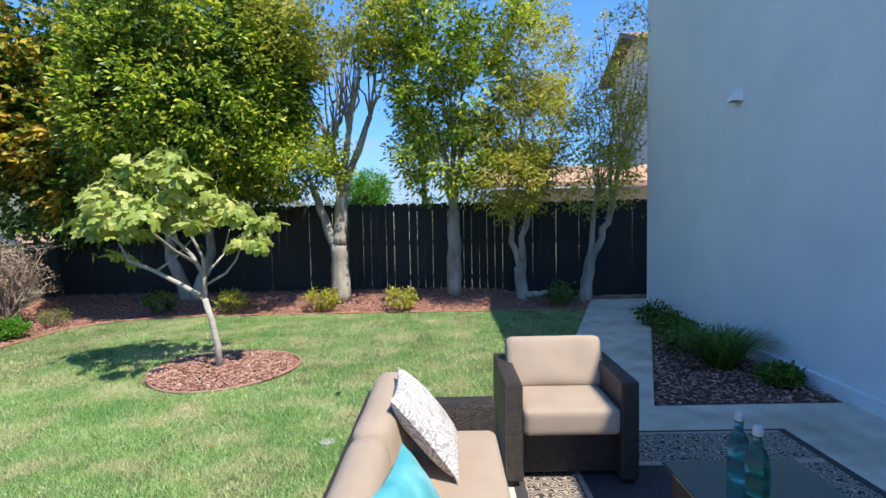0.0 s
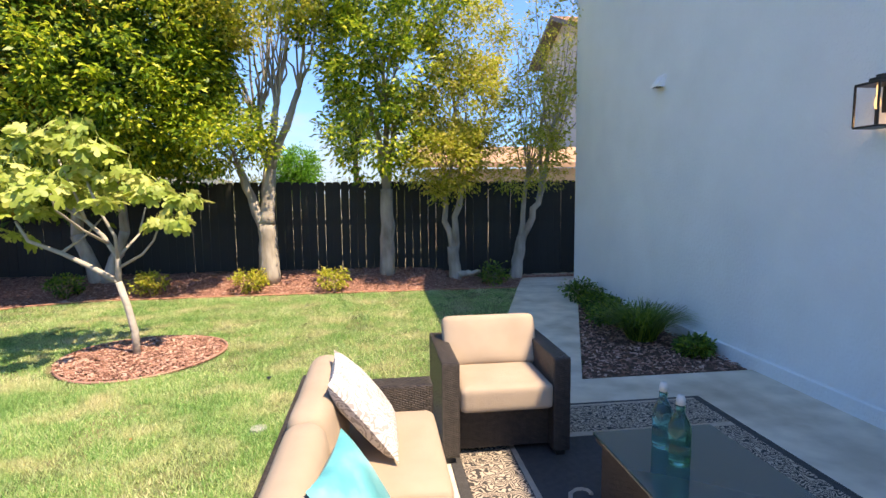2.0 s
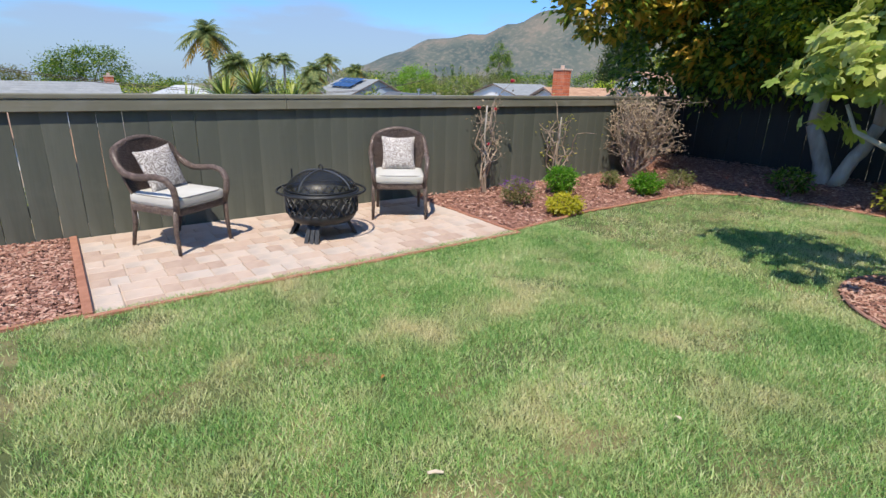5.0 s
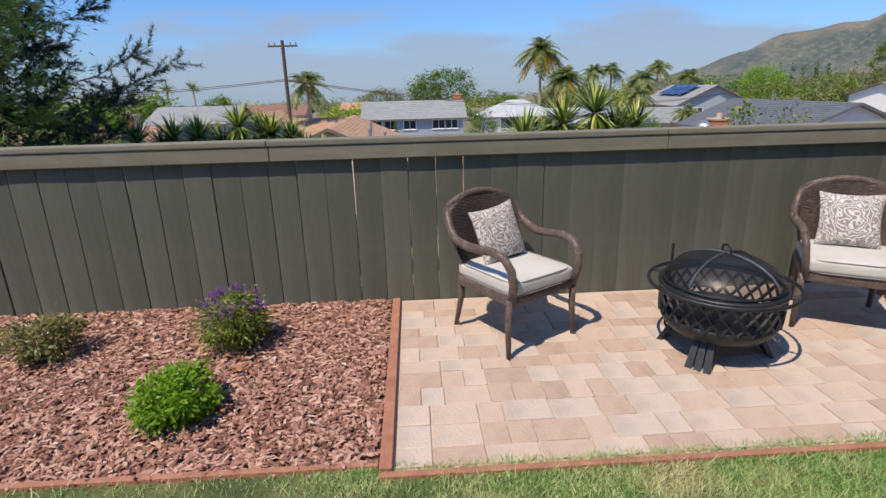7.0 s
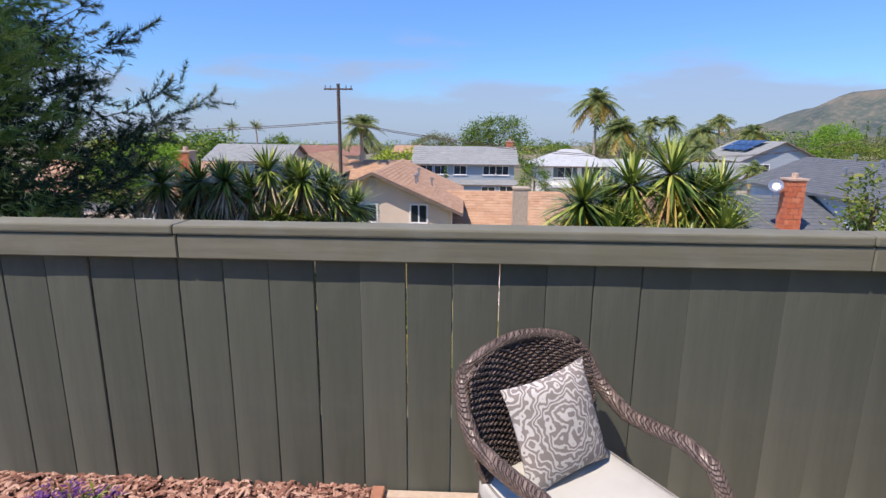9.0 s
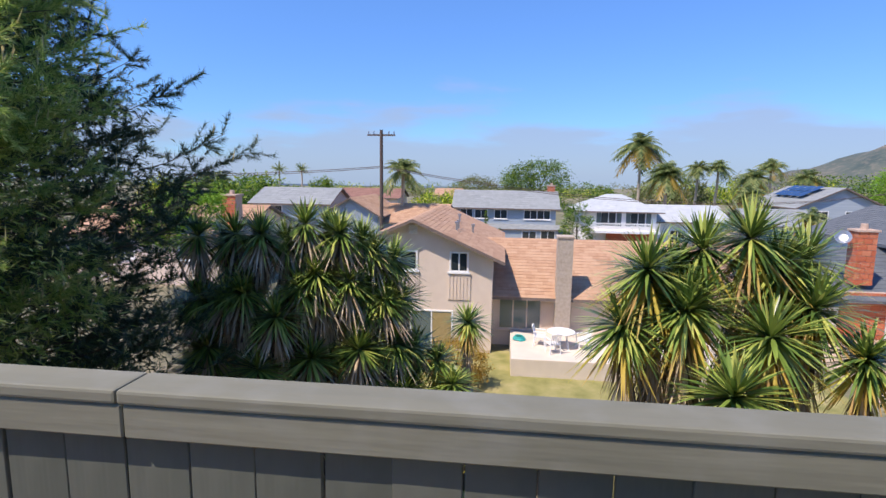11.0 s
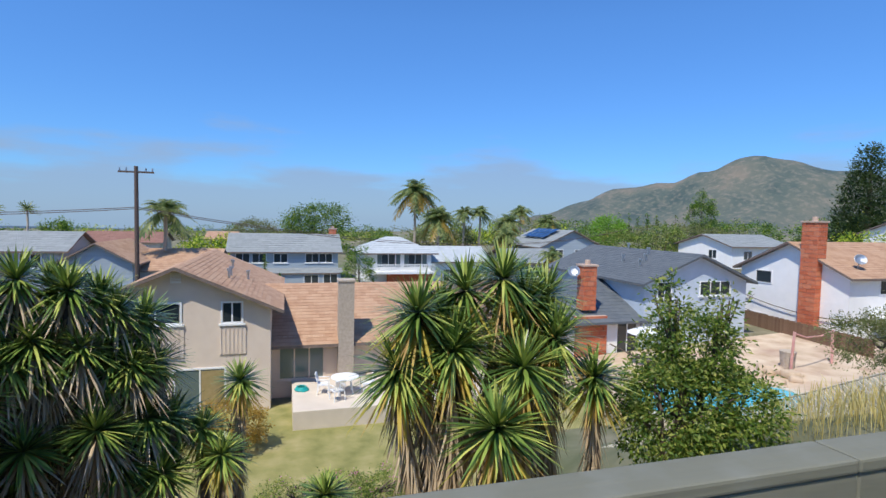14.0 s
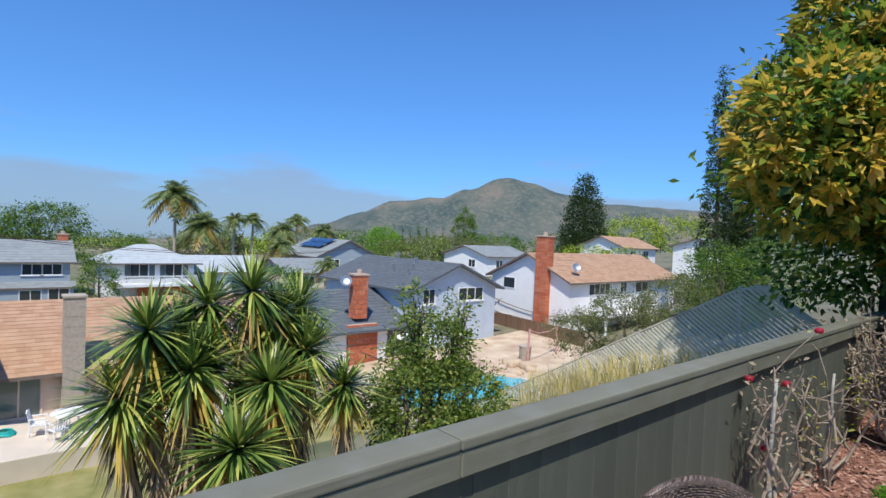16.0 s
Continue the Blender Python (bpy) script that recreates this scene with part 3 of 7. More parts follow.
single("wall_house_inside", Shape().span((7.0, -7.8, -0.06), (7.2, 7.9, 5.0)), M["stucco"], label="plain inner wall behind the glass door", kind="structure")
single("house_foundation", Shape().span((WX - 0.035, -8, -0.05), (WX - 0.002, DY0 - 0.02, 0.12), 0.008).span((WX - 0.035, DY1 + 0.1, -0.05), (WX - 0.002, 8.1, 0.12), 0.008), M["stucco"], label="low painted foundation ledge along the wall", kind="structure")
EAVE = 0.26
s = Shape().span((WX - EAVE, -8.4, 5.0), (11, 8.1 + 0.5, 5.16)).prism([(WX - EAVE, -8.4), (11, -8.4), (11, 8.6), (WX - EAVE, 8.6)], 5.17, 5.2)
single("house_roof", s, M["white"], label="white boxed eaves of the house roof", kind="structure")

# ---- fences ----
def build_west_fence():
    f = thing("fence_west", (-7.08, 0, 0), 0, "low grey-green painted board fence with a flat cap rail", "fence", kind="structure")
    part("cap", Shape().span((-0.09, -9.2, 1.155), (0.05, -0.29, 1.195), 0.009), M["cap"], f)
    part("cap", Shape().span((-0.09, -0.286, 1.155), (0.05, 2.45, 1.195), 0.009), M["cap"], f)
    part("cap", Shape().span((-0.09, 2.454, 1.155), (0.05, 9.5, 1.195), 0.009), M["cap"], f)
    part("fascia", Shape().span((0.004, -9.2, 1.055), (0.042, -0.28, 1.153), 0.005), M["cap"], f)
    part("fascia", Shape().span((0.004, -0.276, 1.055), (0.042, 2.46, 1.153), 0.005), M["cap"], f)
    part("fascia", Shape().span((0.004, 2.464, 1.055), (0.042, 9.5, 1.153), 0.005), M["cap"], f)
    part("rail", Shape().span((-0.1, -9.2, 0.2), (-0.03, 9.5, 0.29)), M["fence_grey"], f)
    rng = random.Random(4)
    y = -9.0
    gapped, tight = [Shape().box((0, 0, 0.57), (0.02, w, 1.18), bev=e).mesh("board", M["fence_grey"]) for w, e in ((0.188, 0.003), (0.1912, 0.0012))]
    while y < 9.5:
        loose = 1.0 if y < 1.4 else 0.2
        b = new("board", gapped if y < 1.4 else tight)
        b.parent = f
        b.location = (-0.012 + loose * rng.uniform(-0.003, 0.003), y + 0.17, 0.0)
        b.rotation_euler = (loose * rng.uniform(-0.004, 0.004), 0, loose * rng.uniform(-0.01, 0.01))
        y += 0.1915


def build_north_fence():
    f = thing("fence_north", (0, 9.62, 0), 0, "tall dark green board fence with narrow gaps between boards", "fence", kind="structure")
    rng = random.Random(8)
    ends = [-7.15, -4.75, -2.35, 0.05, 2.45, 4.85]
    for z in (0.35, 1.0, 1.62):
        part("rail", Shape().span((-7.15, 0.03, z), (6, 0.07, z + 0.09)), M["fence_dark"], f)
    for x in ends:
        part("post", Shape().box((x, 0.09, 0.85), (0.09, 0.09, 1.75)), M["fence_dark"], f)
    me = Shape().add([(-0.069, 0, 0), (0.069, 0, 0), (0.069, 0, 1.73), (0.045, 0, 1.76), (-0.045, 0, 1.76), (-0.069, 0, 1.73)] + [(-0.069, 0.02, 0), (0.069, 0.02, 0), (0.069, 0.02, 1.73), (0.045, 0.02, 1.76), (-0.045, 0.02, 1.76), (-0.069, 0.02, 1.73)],
                     [(0, 1, 2, 3, 4, 5), (11, 10, 9, 8, 7, 6)] + [(i, i + 6, (i + 1) % 6 + 6, (i + 1) % 6) for i in range(6)]).mesh("board", M["fence_dark"])
    x = -7.05
    while x < 6:
        b = new("board", me)
        b.parent = f
        b.location = (x, rng.uniform(-0.004, 0.004), 0.0 + rng.uniform(-0.012, 0.012))
        b.rotation_euler = (0, rng.uniform(-0.006, 0.006), 0)
        x += 0.138 + rng.choice((0.002, 0.003, 0.003, 0.008))


build_west_fence()
build_north_fence()

# trellis panel above the fence corner
t = thing("trellis", (-6.2, 9.66, 1.74), 0, "small grey diagonal lattice panel above the fence", "trellis", kind="structure")
for i in range(12):
    for sg in (-1, 1):
        part("slat", Shape().box((i * 0.09 - 0.5, 0.006 * sg, 0.2), (0.022, 0.006, 0.5), pose(0, 0, 0, 0, 38 * sg, 0).to_3x3()), M["concrete"], t)

# ---- trees ----
def tree(name, at, label, seed, limbs, crowns, bark="bark", category="tree"):
    """limbs: (points' start, end, radius, radius) lines; crowns: (blobs, count, size, material, clumps, spread)."""
    rng = np.random.default_rng(seed)
    t = thing(name, at, 0, label, category)
    s = Shape()
    s.smooth = True
    for a, b, r0, r1, wob in limbs:
        n = 7
        pts = limb(rng, a, b, n, wob)
        rad = [r * rng.uniform(0.92, 1.08) for r in taper(r0, r1, n + 1)]
        s.tube(pts, rad, 9)
    part("trunk", s, M[bark], t)
    for blobs, n, size, mat, clumps, spread, *deep in crowns:
        if name == "hedge_tree":
            blobs = [(x, y - 0.5, z, rx, ry * 1.45, rz) for x, y, z, rx, ry, rz in blobs]
        crown("crown", rng, blobs, n, size, M[mat], t, clumps, spread, *deep)
    return t


def twigs(rng, base, count, up, spread, r, length):
    out = []
    for _ in range(count):
        d = Vector((rng.normal() * spread, rng.normal() * spread, up)).normalized()
        L = length * rng.uniform(0.6, 1.2)
        b = Vector(base)
        out.append((b, b + d * L, r, r * 0.35, 0.06))
    return out


R = np.random.default_rng(11)
# forked pale tree with bare upright shoots
L = [((0, 0, -0.1), (-0.02, 0, 0.9), 0.17, 0.13, 0.008), ((-0.02, 0, 0.87), (0.05, 0.05, 1.75), 0.128, 0.095, 0.01), ((-0.05, 0, 0.75), (-0.42, 0.05, 1.75), 0.09, 0.055, 0.03),
     ((0.05, 0.05, 1.7), (-0.1, 0.1, 2.55), 0.075, 0.05, 0.03), ((0.05, 0.05, 1.7), (0.55, 0.05, 3.0), 0.075, 0.045, 0.03), ((0.05, 0, 1.75), (0.2, -0.05, 2.7), 0.06, 0.05, 0.02)]
L += twigs(R, (-0.1, 0.1, 2.5), 12, 1.6, 0.45, 0.022, 1.9) + twigs(R, (0.2, 0, 2.65), 12, 1.8, 0.4, 0.024, 1.9) + twigs(R, (0.55, 0.05, 2.95), 7, 2.0, 0.35, 0.02, 1.7) + twigs(R, (-0.42, 0.05, 1.75), 8, 1.0, 0.6, 0.016, 1.2)
tree("hedge_tree", (-1.7, 8.75, 0.2), "pale-barked tree with bare upright shoots and leafy top", 21, L,
     [([(-0.55, 0, 2.2, 0.75, 0.6, 0.55), (-0.95, 0, 2.9, 0.6, 0.6, 0.6)], 11000, 0.085, "leaf_hedge", 190, 0.12),
      ([(0.1, 0, 4.5, 1.35, 0.9, 0.85), (-0.6, 0, 4.0, 0.6, 0.6, 0.7)], 11000, 0.085, "leaf_hedge_yellow", 220, 0.12)])
# straight tree with a full crown
L = [((0, 0, -0.1), (0.02, 0.05, 1.4), 0.135, 0.1, 0.02), ((0.02, 0.05, 1.35), (-0.25, 0, 2.8), 0.07, 0.035, 0.05), ((0.02, 0.05, 1.35), (0.25, 0.05, 3.2), 0.07, 0.035, 0.05), ((0.02, 0.05, 1.35), (0.0, 0.1, 3.6), 0.065, 0.03, 0.04)]
L += twigs(R, (0, 0.05, 2.6), 12, 1.8, 0.6, 0.016, 1.8)
tree("hedge_tree", (0.2, 9.0, 0.22), "upright tree with dense glossy green crown by the fence", 22, L,
     [([(-0.2, 0, 2.3, 0.8, 0.6, 0.75), (0.0, 0, 3.3, 1.05, 0.7, 0.95), (0.2, 0, 4.5, 1.25, 0.8, 1.0), (-0.4, 0, 4.0, 1.0, 0.6, 0.9)], 19000, 0.1, "leaf_hedge", 300, 0.11)])
# multi-stemmed thin tree, half yellow
L = [((0, 0, -0.1), (-0.05, 0, 0.5), 0.11, 0.09, 0.02), ((-0.05, 0, 0.4), (-0.25, 0.05, 1.7), 0.06, 0.035, 0.04), ((-0.02, 0, 0.4), (0.1, 0, 1.5), 0.07, 0.045, 0.04), ((0.1, 0, 1.4), (0.6, 0, 2.6), 0.04, 0.02, 0.05), ((0.05, -0.1, 0.02), (0.4, -0.2, 0.08), 0.07, 0.03, 0.02), ((0.1, 0, 1.4), (0, 0, 3.2), 0.04, 0.02, 0.05)]
L += twigs(R, (-0.1, 0, 1.6), 14, 1.8, 0.6, 0.012, 1.9) + twigs(R, (0.3, 0, 1.9), 14, 2.0, 0.55, 0.012, 2.3)
tree("hedge_tree", (1.38, 8.95, 0.12), "thin multi-stemmed tree with sparse yellowing leaves by the fence", 23, L,
     [([(-0.25, 0, 2.0, 0.65, 0.5, 0.65), (0.0, 0, 2.8, 0.75, 0.5, 0.8)], 13000, 0.075, "leaf_hedge_yellow", 260, 0.11), ([(0.1, 0, 3.9, 0.7, 0.5, 1.0)], 5600, 0.07, "leaf_hedge_yellow", 130, 0.1)])
L = [((0, 0, -0.1), (0.12, 0, 0.7), 0.125, 0.085, 0.02), ((0.12, 0, 0.6), (0.55, 0.1, 1.6), 0.07, 0.05, 0.03), ((0.1, 0, 0.55), (0.25, 0.05, 1.9), 0.055, 0.03, 0.04), ((0.5, 0.1, 1.5), (0.95, 0.1, 3.4), 0.05, 0.02, 0.06), ((0.5, 0.1, 1.5), (0.55, 0.1, 3.4), 0.045, 0.02, 0.06)]
L += twigs(R, (0.25, 0, 1.7), 14, 2.0, 0.5, 0.013, 2.2) + twigs(R, (0.7, 0.1, 2.2), 16, 2.0, 0.55, 0.013, 2.4)
tree("hedge_tree", (2.5, 9.2, 0.06), "leaning forked tree with thin, half-bare crown beside the path", 24, L,
     [([(0.0, 0, 2.0, 0.7, 0.5, 0.6), (0.2, 0, 2.9, 0.6, 0.5, 0.7)], 5200, 0.07, "leaf_hedge_yellow", 190, 0.11), ([(0.6, 0, 3.9, 0.7, 0.5, 0.9)], 3000, 0.065, "leaf_hedge_yellow", 140, 0.09)])
# dense dark tree
L = [((0, 0, -0.1), (-0.3, 0, 0.75), 0.12, 0.095, 0.02), ((-0.3, 0, 0.74), (-0.3, 0.1, 2.2), 0.094, 0.07, 0.03), ((0.12, -0.05, -0.05), (0.42, 0, 0.8), 0.095, 0.075, 0.03), ((0.42, 0, 0.79), (0.35, 0, 2.2), 0.074, 0.05, 0.03)]
tree("hedge_tree", (-4.4, 9.0, 0.18), "dense dark green tree with low forked pale trunk", 25, L,
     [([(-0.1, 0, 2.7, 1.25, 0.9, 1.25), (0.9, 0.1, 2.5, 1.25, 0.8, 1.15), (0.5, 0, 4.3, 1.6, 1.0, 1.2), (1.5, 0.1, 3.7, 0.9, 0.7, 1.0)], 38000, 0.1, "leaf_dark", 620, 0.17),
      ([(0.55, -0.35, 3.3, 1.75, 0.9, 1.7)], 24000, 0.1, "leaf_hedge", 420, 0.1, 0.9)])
# large tree with golden new leaves
L = [((0, 0, -0.1), (0.1, 0, 1.6), 0.2, 0.16, 0.03), ((0.1, 0, 1.5), (-1.0, -0.2, 3.2), 0.12, 0.06, 0.05), ((0.1, 0, 1.5), (1.0, -0.2, 3.4), 0.12, 0.06, 0.05)]
GB = [(-0.8, -0.6, 3.6, 1.3, 1.1, 1.2), (-0.5, -2.7, 3.0, 0.75, 0.8, 0.9), (-0.1, -1.9, 3.4, 0.9, 0.9, 1.1), (0.9, -1.1, 2.9, 1.6, 1.2, 1.5), (1.7, -1.2, 3.6, 1.3, 1.0, 1.6), (1.6, -1.3, 2.0, 1.1, 0.8, 0.7), (0.6, -0.9, 4.7, 1.8, 1.6, 1.6), (1.4, -0.6, 4.2, 1.4, 1.2, 1.5), (-0.2, -0.9, 2.0, 1.35, 1.1, 0.85), (1.3, -0.9, 2.1, 0.9, 0.8, 0.6)]
# gold skips the low blobs: the crown's shaded underside is coloured dark
tree("golden_tree", (-7.0, 10.6, 0.0), "large dense tree with dark leaves and golden shoots over the fence", 26, L,
     [(GB, 36000, 0.14, "leaf_dark", 900, 0.2), ([b for b in GB if b[2] > 2.5], 34000, 0.17, "leaf_gold", 1700, 0.06, 0.97)], bark="dark_bark")


# ---- fig tree ----
def fig_leaf():
    """A broad leaf with five rounded lobes, cupped, hanging from its stalk at the origin."""
    rim = []
    for i in range(31):
        a = -2.55 + 5.1 * i / 30
        lobes = 0.42 + 0.58 * abs(math.cos(a * 3.0)) ** 0.7
        r = lobes * (0.62 + 0.38 * math.cos(a / 2))
        rim.append((math.sin(a) * r * 0.105, 0.055 + math.cos(a) * r * 0.115, 0))
    v = [(0, 0, 0), (0, 0.06, 0.012)]
    for x, y, z in rim:
        q = math.hypot(x, y - 0.06)
        v.append((x, y, -1.6 * q * q + 0.06 * abs(x)))
    f = [(1, i + 2, i + 3) for i in range(30)] + [(0, 1, 2), (0, 32, 1)]
    s = Shape().add(v, f).tube([(0, 0, 0), (0, -0.03, 0.012), (0, -0.06, 0.03)], 0.003, 4)
    return s


def build_fig():
    rng = np.random.default_rng(31)
    t = thing("fig_tree", (-2.23, 5.16, 0), 0, "young fig tree with pale bent trunk and broad lobed leaves", "tree")
    s = Shape()
    s.smooth = True
    trunk = [(0, 0, -0.03), (-0.01, 0.0, 0.25), (-0.06, 0, 0.5), (-0.13, 0.02, 0.72)]
    left = [(-0.13, 0.02, 0.72), (-0.35, 0.05, 0.85), (-0.62, 0.05, 1.0), (-0.86, 0.0, 1.12), (-0.95, 0, 1.3)]
    mid = [(-0.13, 0.02, 0.7), (-0.12, 0.02, 0.95), (-0.25, 0.05, 1.15), (-0.42, 0.1, 1.3), (-0.6, 0.1, 1.42)]
    right = [(-0.12, 0.02, 0.92), (-0.1, -0.05, 1.15), (-0.2, -0.1, 1.4), (-0.28, -0.1, 1.65)]
    r2 = [(-0.11, 0.02, 0.86), (0.08, 0.05, 0.97), (0.2, 0.02, 1.1), (0.28, 0, 1.28)]
    up = [(-0.42, 0.1, 1.3), (-0.45, 0.05, 1.5), (-0.58, 0.05, 1.85)]
    low = [(-0.62, 0.05, 1.0), (-0.5, 0.25, 1.15), (-0.4, 0.35, 1.3)]
    near = [(-0.2, 0.03, 1.08), (-0.28, -0.22, 1.22), (-0.34, -0.48, 1.4), (-0.3, -0.62, 1.55)]
    far = [(-0.12, 0.02, 0.95), (-0.02, 0.25, 1.15), (-0.05, 0.5, 1.4)]
    for pts, r0, r1 in ((trunk, 0.035, 0.03), (left, 0.028, 0.012), (mid, 0.028, 0.013), (right, 0.018, 0.009), (r2, 0.014, 0.007), (up, 0.016, 0.008), (low, 0.014, 0.007), (near, 0.015, 0.007), (far, 0.014, 0.007)):
        s.tube(pts, taper(r0, r1, len(pts)), 9)
    part("trunk", s, M["fig_bark"], t)
    me = fig_leaf().mesh("leaf", M["leaf_fig"])
    tips = [((-1.05, 0, 1.42), 0.28, 28), ((-0.95, -0.05, 1.62), 0.24, 20), ((-0.62, 0.1, 1.55), 0.27, 30), ((-0.6, 0.05, 1.9), 0.24, 30), ((-0.25, -0.1, 1.8), 0.22, 26), ((0.3, 0, 1.25), 0.2, 24), ((0.12, 0.0, 1.48), 0.2, 16), ((-0.4, 0.35, 1.45), 0.22, 16), ((-0.75, -0.2, 1.6), 0.24, 20), ((0.4, 0.05, 1.42), 0.15, 12), ((-1.0, 0.1, 1.15), 0.16, 8), ((-0.35, -0.05, 2.0), 0.15, 10), ((-0.85, 0.05, 1.35), 0.24, 16), ((-0.4, 0.0, 1.62), 0.26, 18), ((-0.08, 0.05, 1.62), 0.22, 14), ((-0.8, 0, 1.78), 0.2, 14), ((-0.35, -0.6, 1.5), 0.22, 18), ((-0.62, -0.5, 1.5), 0.2, 12), ((-0.05, -0.45, 1.4), 0.18, 10), ((-0.05, 0.5, 1.48), 0.24, 16), ((-0.7, 0.45, 1.5), 0.2, 12)]
    for (cx, cy, cz), r, n in tips:
        cx, cz, r = -0.3 + (cx + 0.3) * 1.12, 1.2 + (cz - 1.2) * 1.16, r * 1.15
        for _ in range(int(n * 1.75)):
            d = Vector(rng.normal(size=3))
            d.z = abs(d.z) * 0.8 - 0.1
            d.y *= 1.5
            d.normalize()
            q = r * rng.uniform(0.35, 1.0)
            ob = new("leaf", me)
            ob.parent = t
            yaw = math.degrees(math.atan2(-d.x, d.y)) + rng.normal() * 25
            sc = rng.uniform(0.5, 0.95)
            ob.matrix_local = pose(cx + d.x * q, cy + d.y * q, cz + d.z * q * 0.8, rng.uniform(-80, 0), rng.normal() * 30, yaw) @ Matrix.Diagonal((sc, sc, sc, 1))


build_fig()


# ---- shrubs in the beds ----
def shrub(name, at, r, h, mat, label, seed, n=1400, size=0.035, flower=None, ratio=0.45):
    rng = np.random.default_rng(seed)
    t = thing(name, at, 0, label, "shrub")
    s = Shape()
    for a in range(9):
        q = rng.uniform(0, 6.28)
        s.tube([(0, 0, -0.02), (math.cos(q) * r * 0.3, math.sin(q) * r * 0.3, h * 0.4), (math.cos(q) * r * 0.75, math.sin(q) * r * 0.75, h * 0.8)], [0.008, 0.006, 0.003], 5)
    part("stem", s, M["dry_twig"], t)
    crown("foliage", rng, [(0, 0, h * 0.55, r, r, h * 0.48)], n, size, M[mat], t, max(30, n // 16), r * 0.13, 0.4, ratio=ratio)
    if flower:
        tagged(crown("blossom", rng, [(0, 0, h * 0.85, r, r, h * 0.3)], n // 4, size * 0.62, M[flower], t, 60, r * 0.07, 0.55), kind="stuff")
    return t


shrub("yellow_shrub", (-5.52, 4.98, 0), 0.19, 0.2, "leaf_yellow", "low rounded bright yellow shrub in bark mulch", 41, 2600)
shrub("green_shrub", (-6.3, 5.8, 0), 0.2, 0.34, "leaf_shrub", "rounded fresh green shrub in bark mulch", 42, 3200)
shrub("green_shrub", (-5.72, 6.8, 0), 0.2, 0.26, "leaf_shrub", "low bright green shrub in bark mulch", 43, 2800)
shrub("lavender", (-6.1, 4.83, 0), 0.2, 0.28, "leaf_olive", "small olive shrub with purple flowers", 44, 1900, 0.035, "flower", 0.25)
shrub("low_shrub", (-6.25, 6.75, 0), 0.13, 0.2, "leaf_olive", "small pale green shrub in mulch", 45, 700)
shrub("low_shrub", (-5.75, 7.6, 0.02), 0.22, 0.22, "leaf_olive", "small brownish shrub in mulch", 46, 800)
shrub("green_shrub", (-5.72, -0.5, 0), 0.185, 0.22, "leaf_lime", "low bright green shrub in bark mulch", 47, 3000)
shrub("green_shrub", (-6.4, -1.55, 0), 0.2, 0.26, "leaf_olive", "small olive green shrub in bark mulch", 48, 1600)
shrub("lavender", (-6.45, -0.45, 0), 0.2, 0.33, "leaf_bush", "sprawling lavender with purple flowers", 49, 3600, 0.034, "flower", 0.3)
for i, (x, y) in enumerate(((-4.6, 8.4), (-3.4, 8.4), (-1.95, 8.4), (-0.65, 8.35), (1.95, 8.55))):
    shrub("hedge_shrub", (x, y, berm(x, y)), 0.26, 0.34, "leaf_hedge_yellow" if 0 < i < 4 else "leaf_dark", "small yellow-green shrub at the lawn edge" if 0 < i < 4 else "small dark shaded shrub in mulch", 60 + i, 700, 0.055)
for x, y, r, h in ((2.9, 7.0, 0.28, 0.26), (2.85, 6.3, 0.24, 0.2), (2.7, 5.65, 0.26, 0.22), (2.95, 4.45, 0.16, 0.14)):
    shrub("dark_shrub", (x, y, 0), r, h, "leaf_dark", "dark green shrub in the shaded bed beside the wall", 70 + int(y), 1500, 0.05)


def grass_tuft(at, r, h, n, seed, mat, name, label):
    rng = np.random.default_rng(seed)
    V, F = [], []
    for i in range(n):
        a, q = rng.uniform(0, 6.28), r * 0.25 * math.sqrt(rng.uniform())
        b, out, hh = rng.uniform(0, 6.28), r * rng.uniform(0.3, 1.1), h * rng.uniform(0.6, 1.05)
        p0 = np.array([q * math.cos(a), q * math.sin(a), 0])
        d = np.array([math.cos(b), math.sin(b), 0])
        s = np.array([-d[1], d[0], 0]) * 0.006
        o = len(V)
        for k, (u, z) in enumerate(((0, 0), (0.35, 0.65), (0.75, 0.95), (1.0, 0.85))):
            c = p0 + d * out * u + np.array([0, 0, hh * z])
            w = s * (1 - u * 0.9)
            V += [c - w, c + w]
        F += [(o, o + 1, o + 3, o + 2), (o + 2, o + 3, o + 5, o + 4), (o + 4, o + 5, o + 7, o + 6)]
    me = mesh_arrays(name, V, F)
    me.materials.append(M[mat])
    ob = new(name, me)
    ob.location = at
    return tagged(ob, label, "plant")


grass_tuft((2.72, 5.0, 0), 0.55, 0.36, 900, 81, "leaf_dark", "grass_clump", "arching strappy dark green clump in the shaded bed")


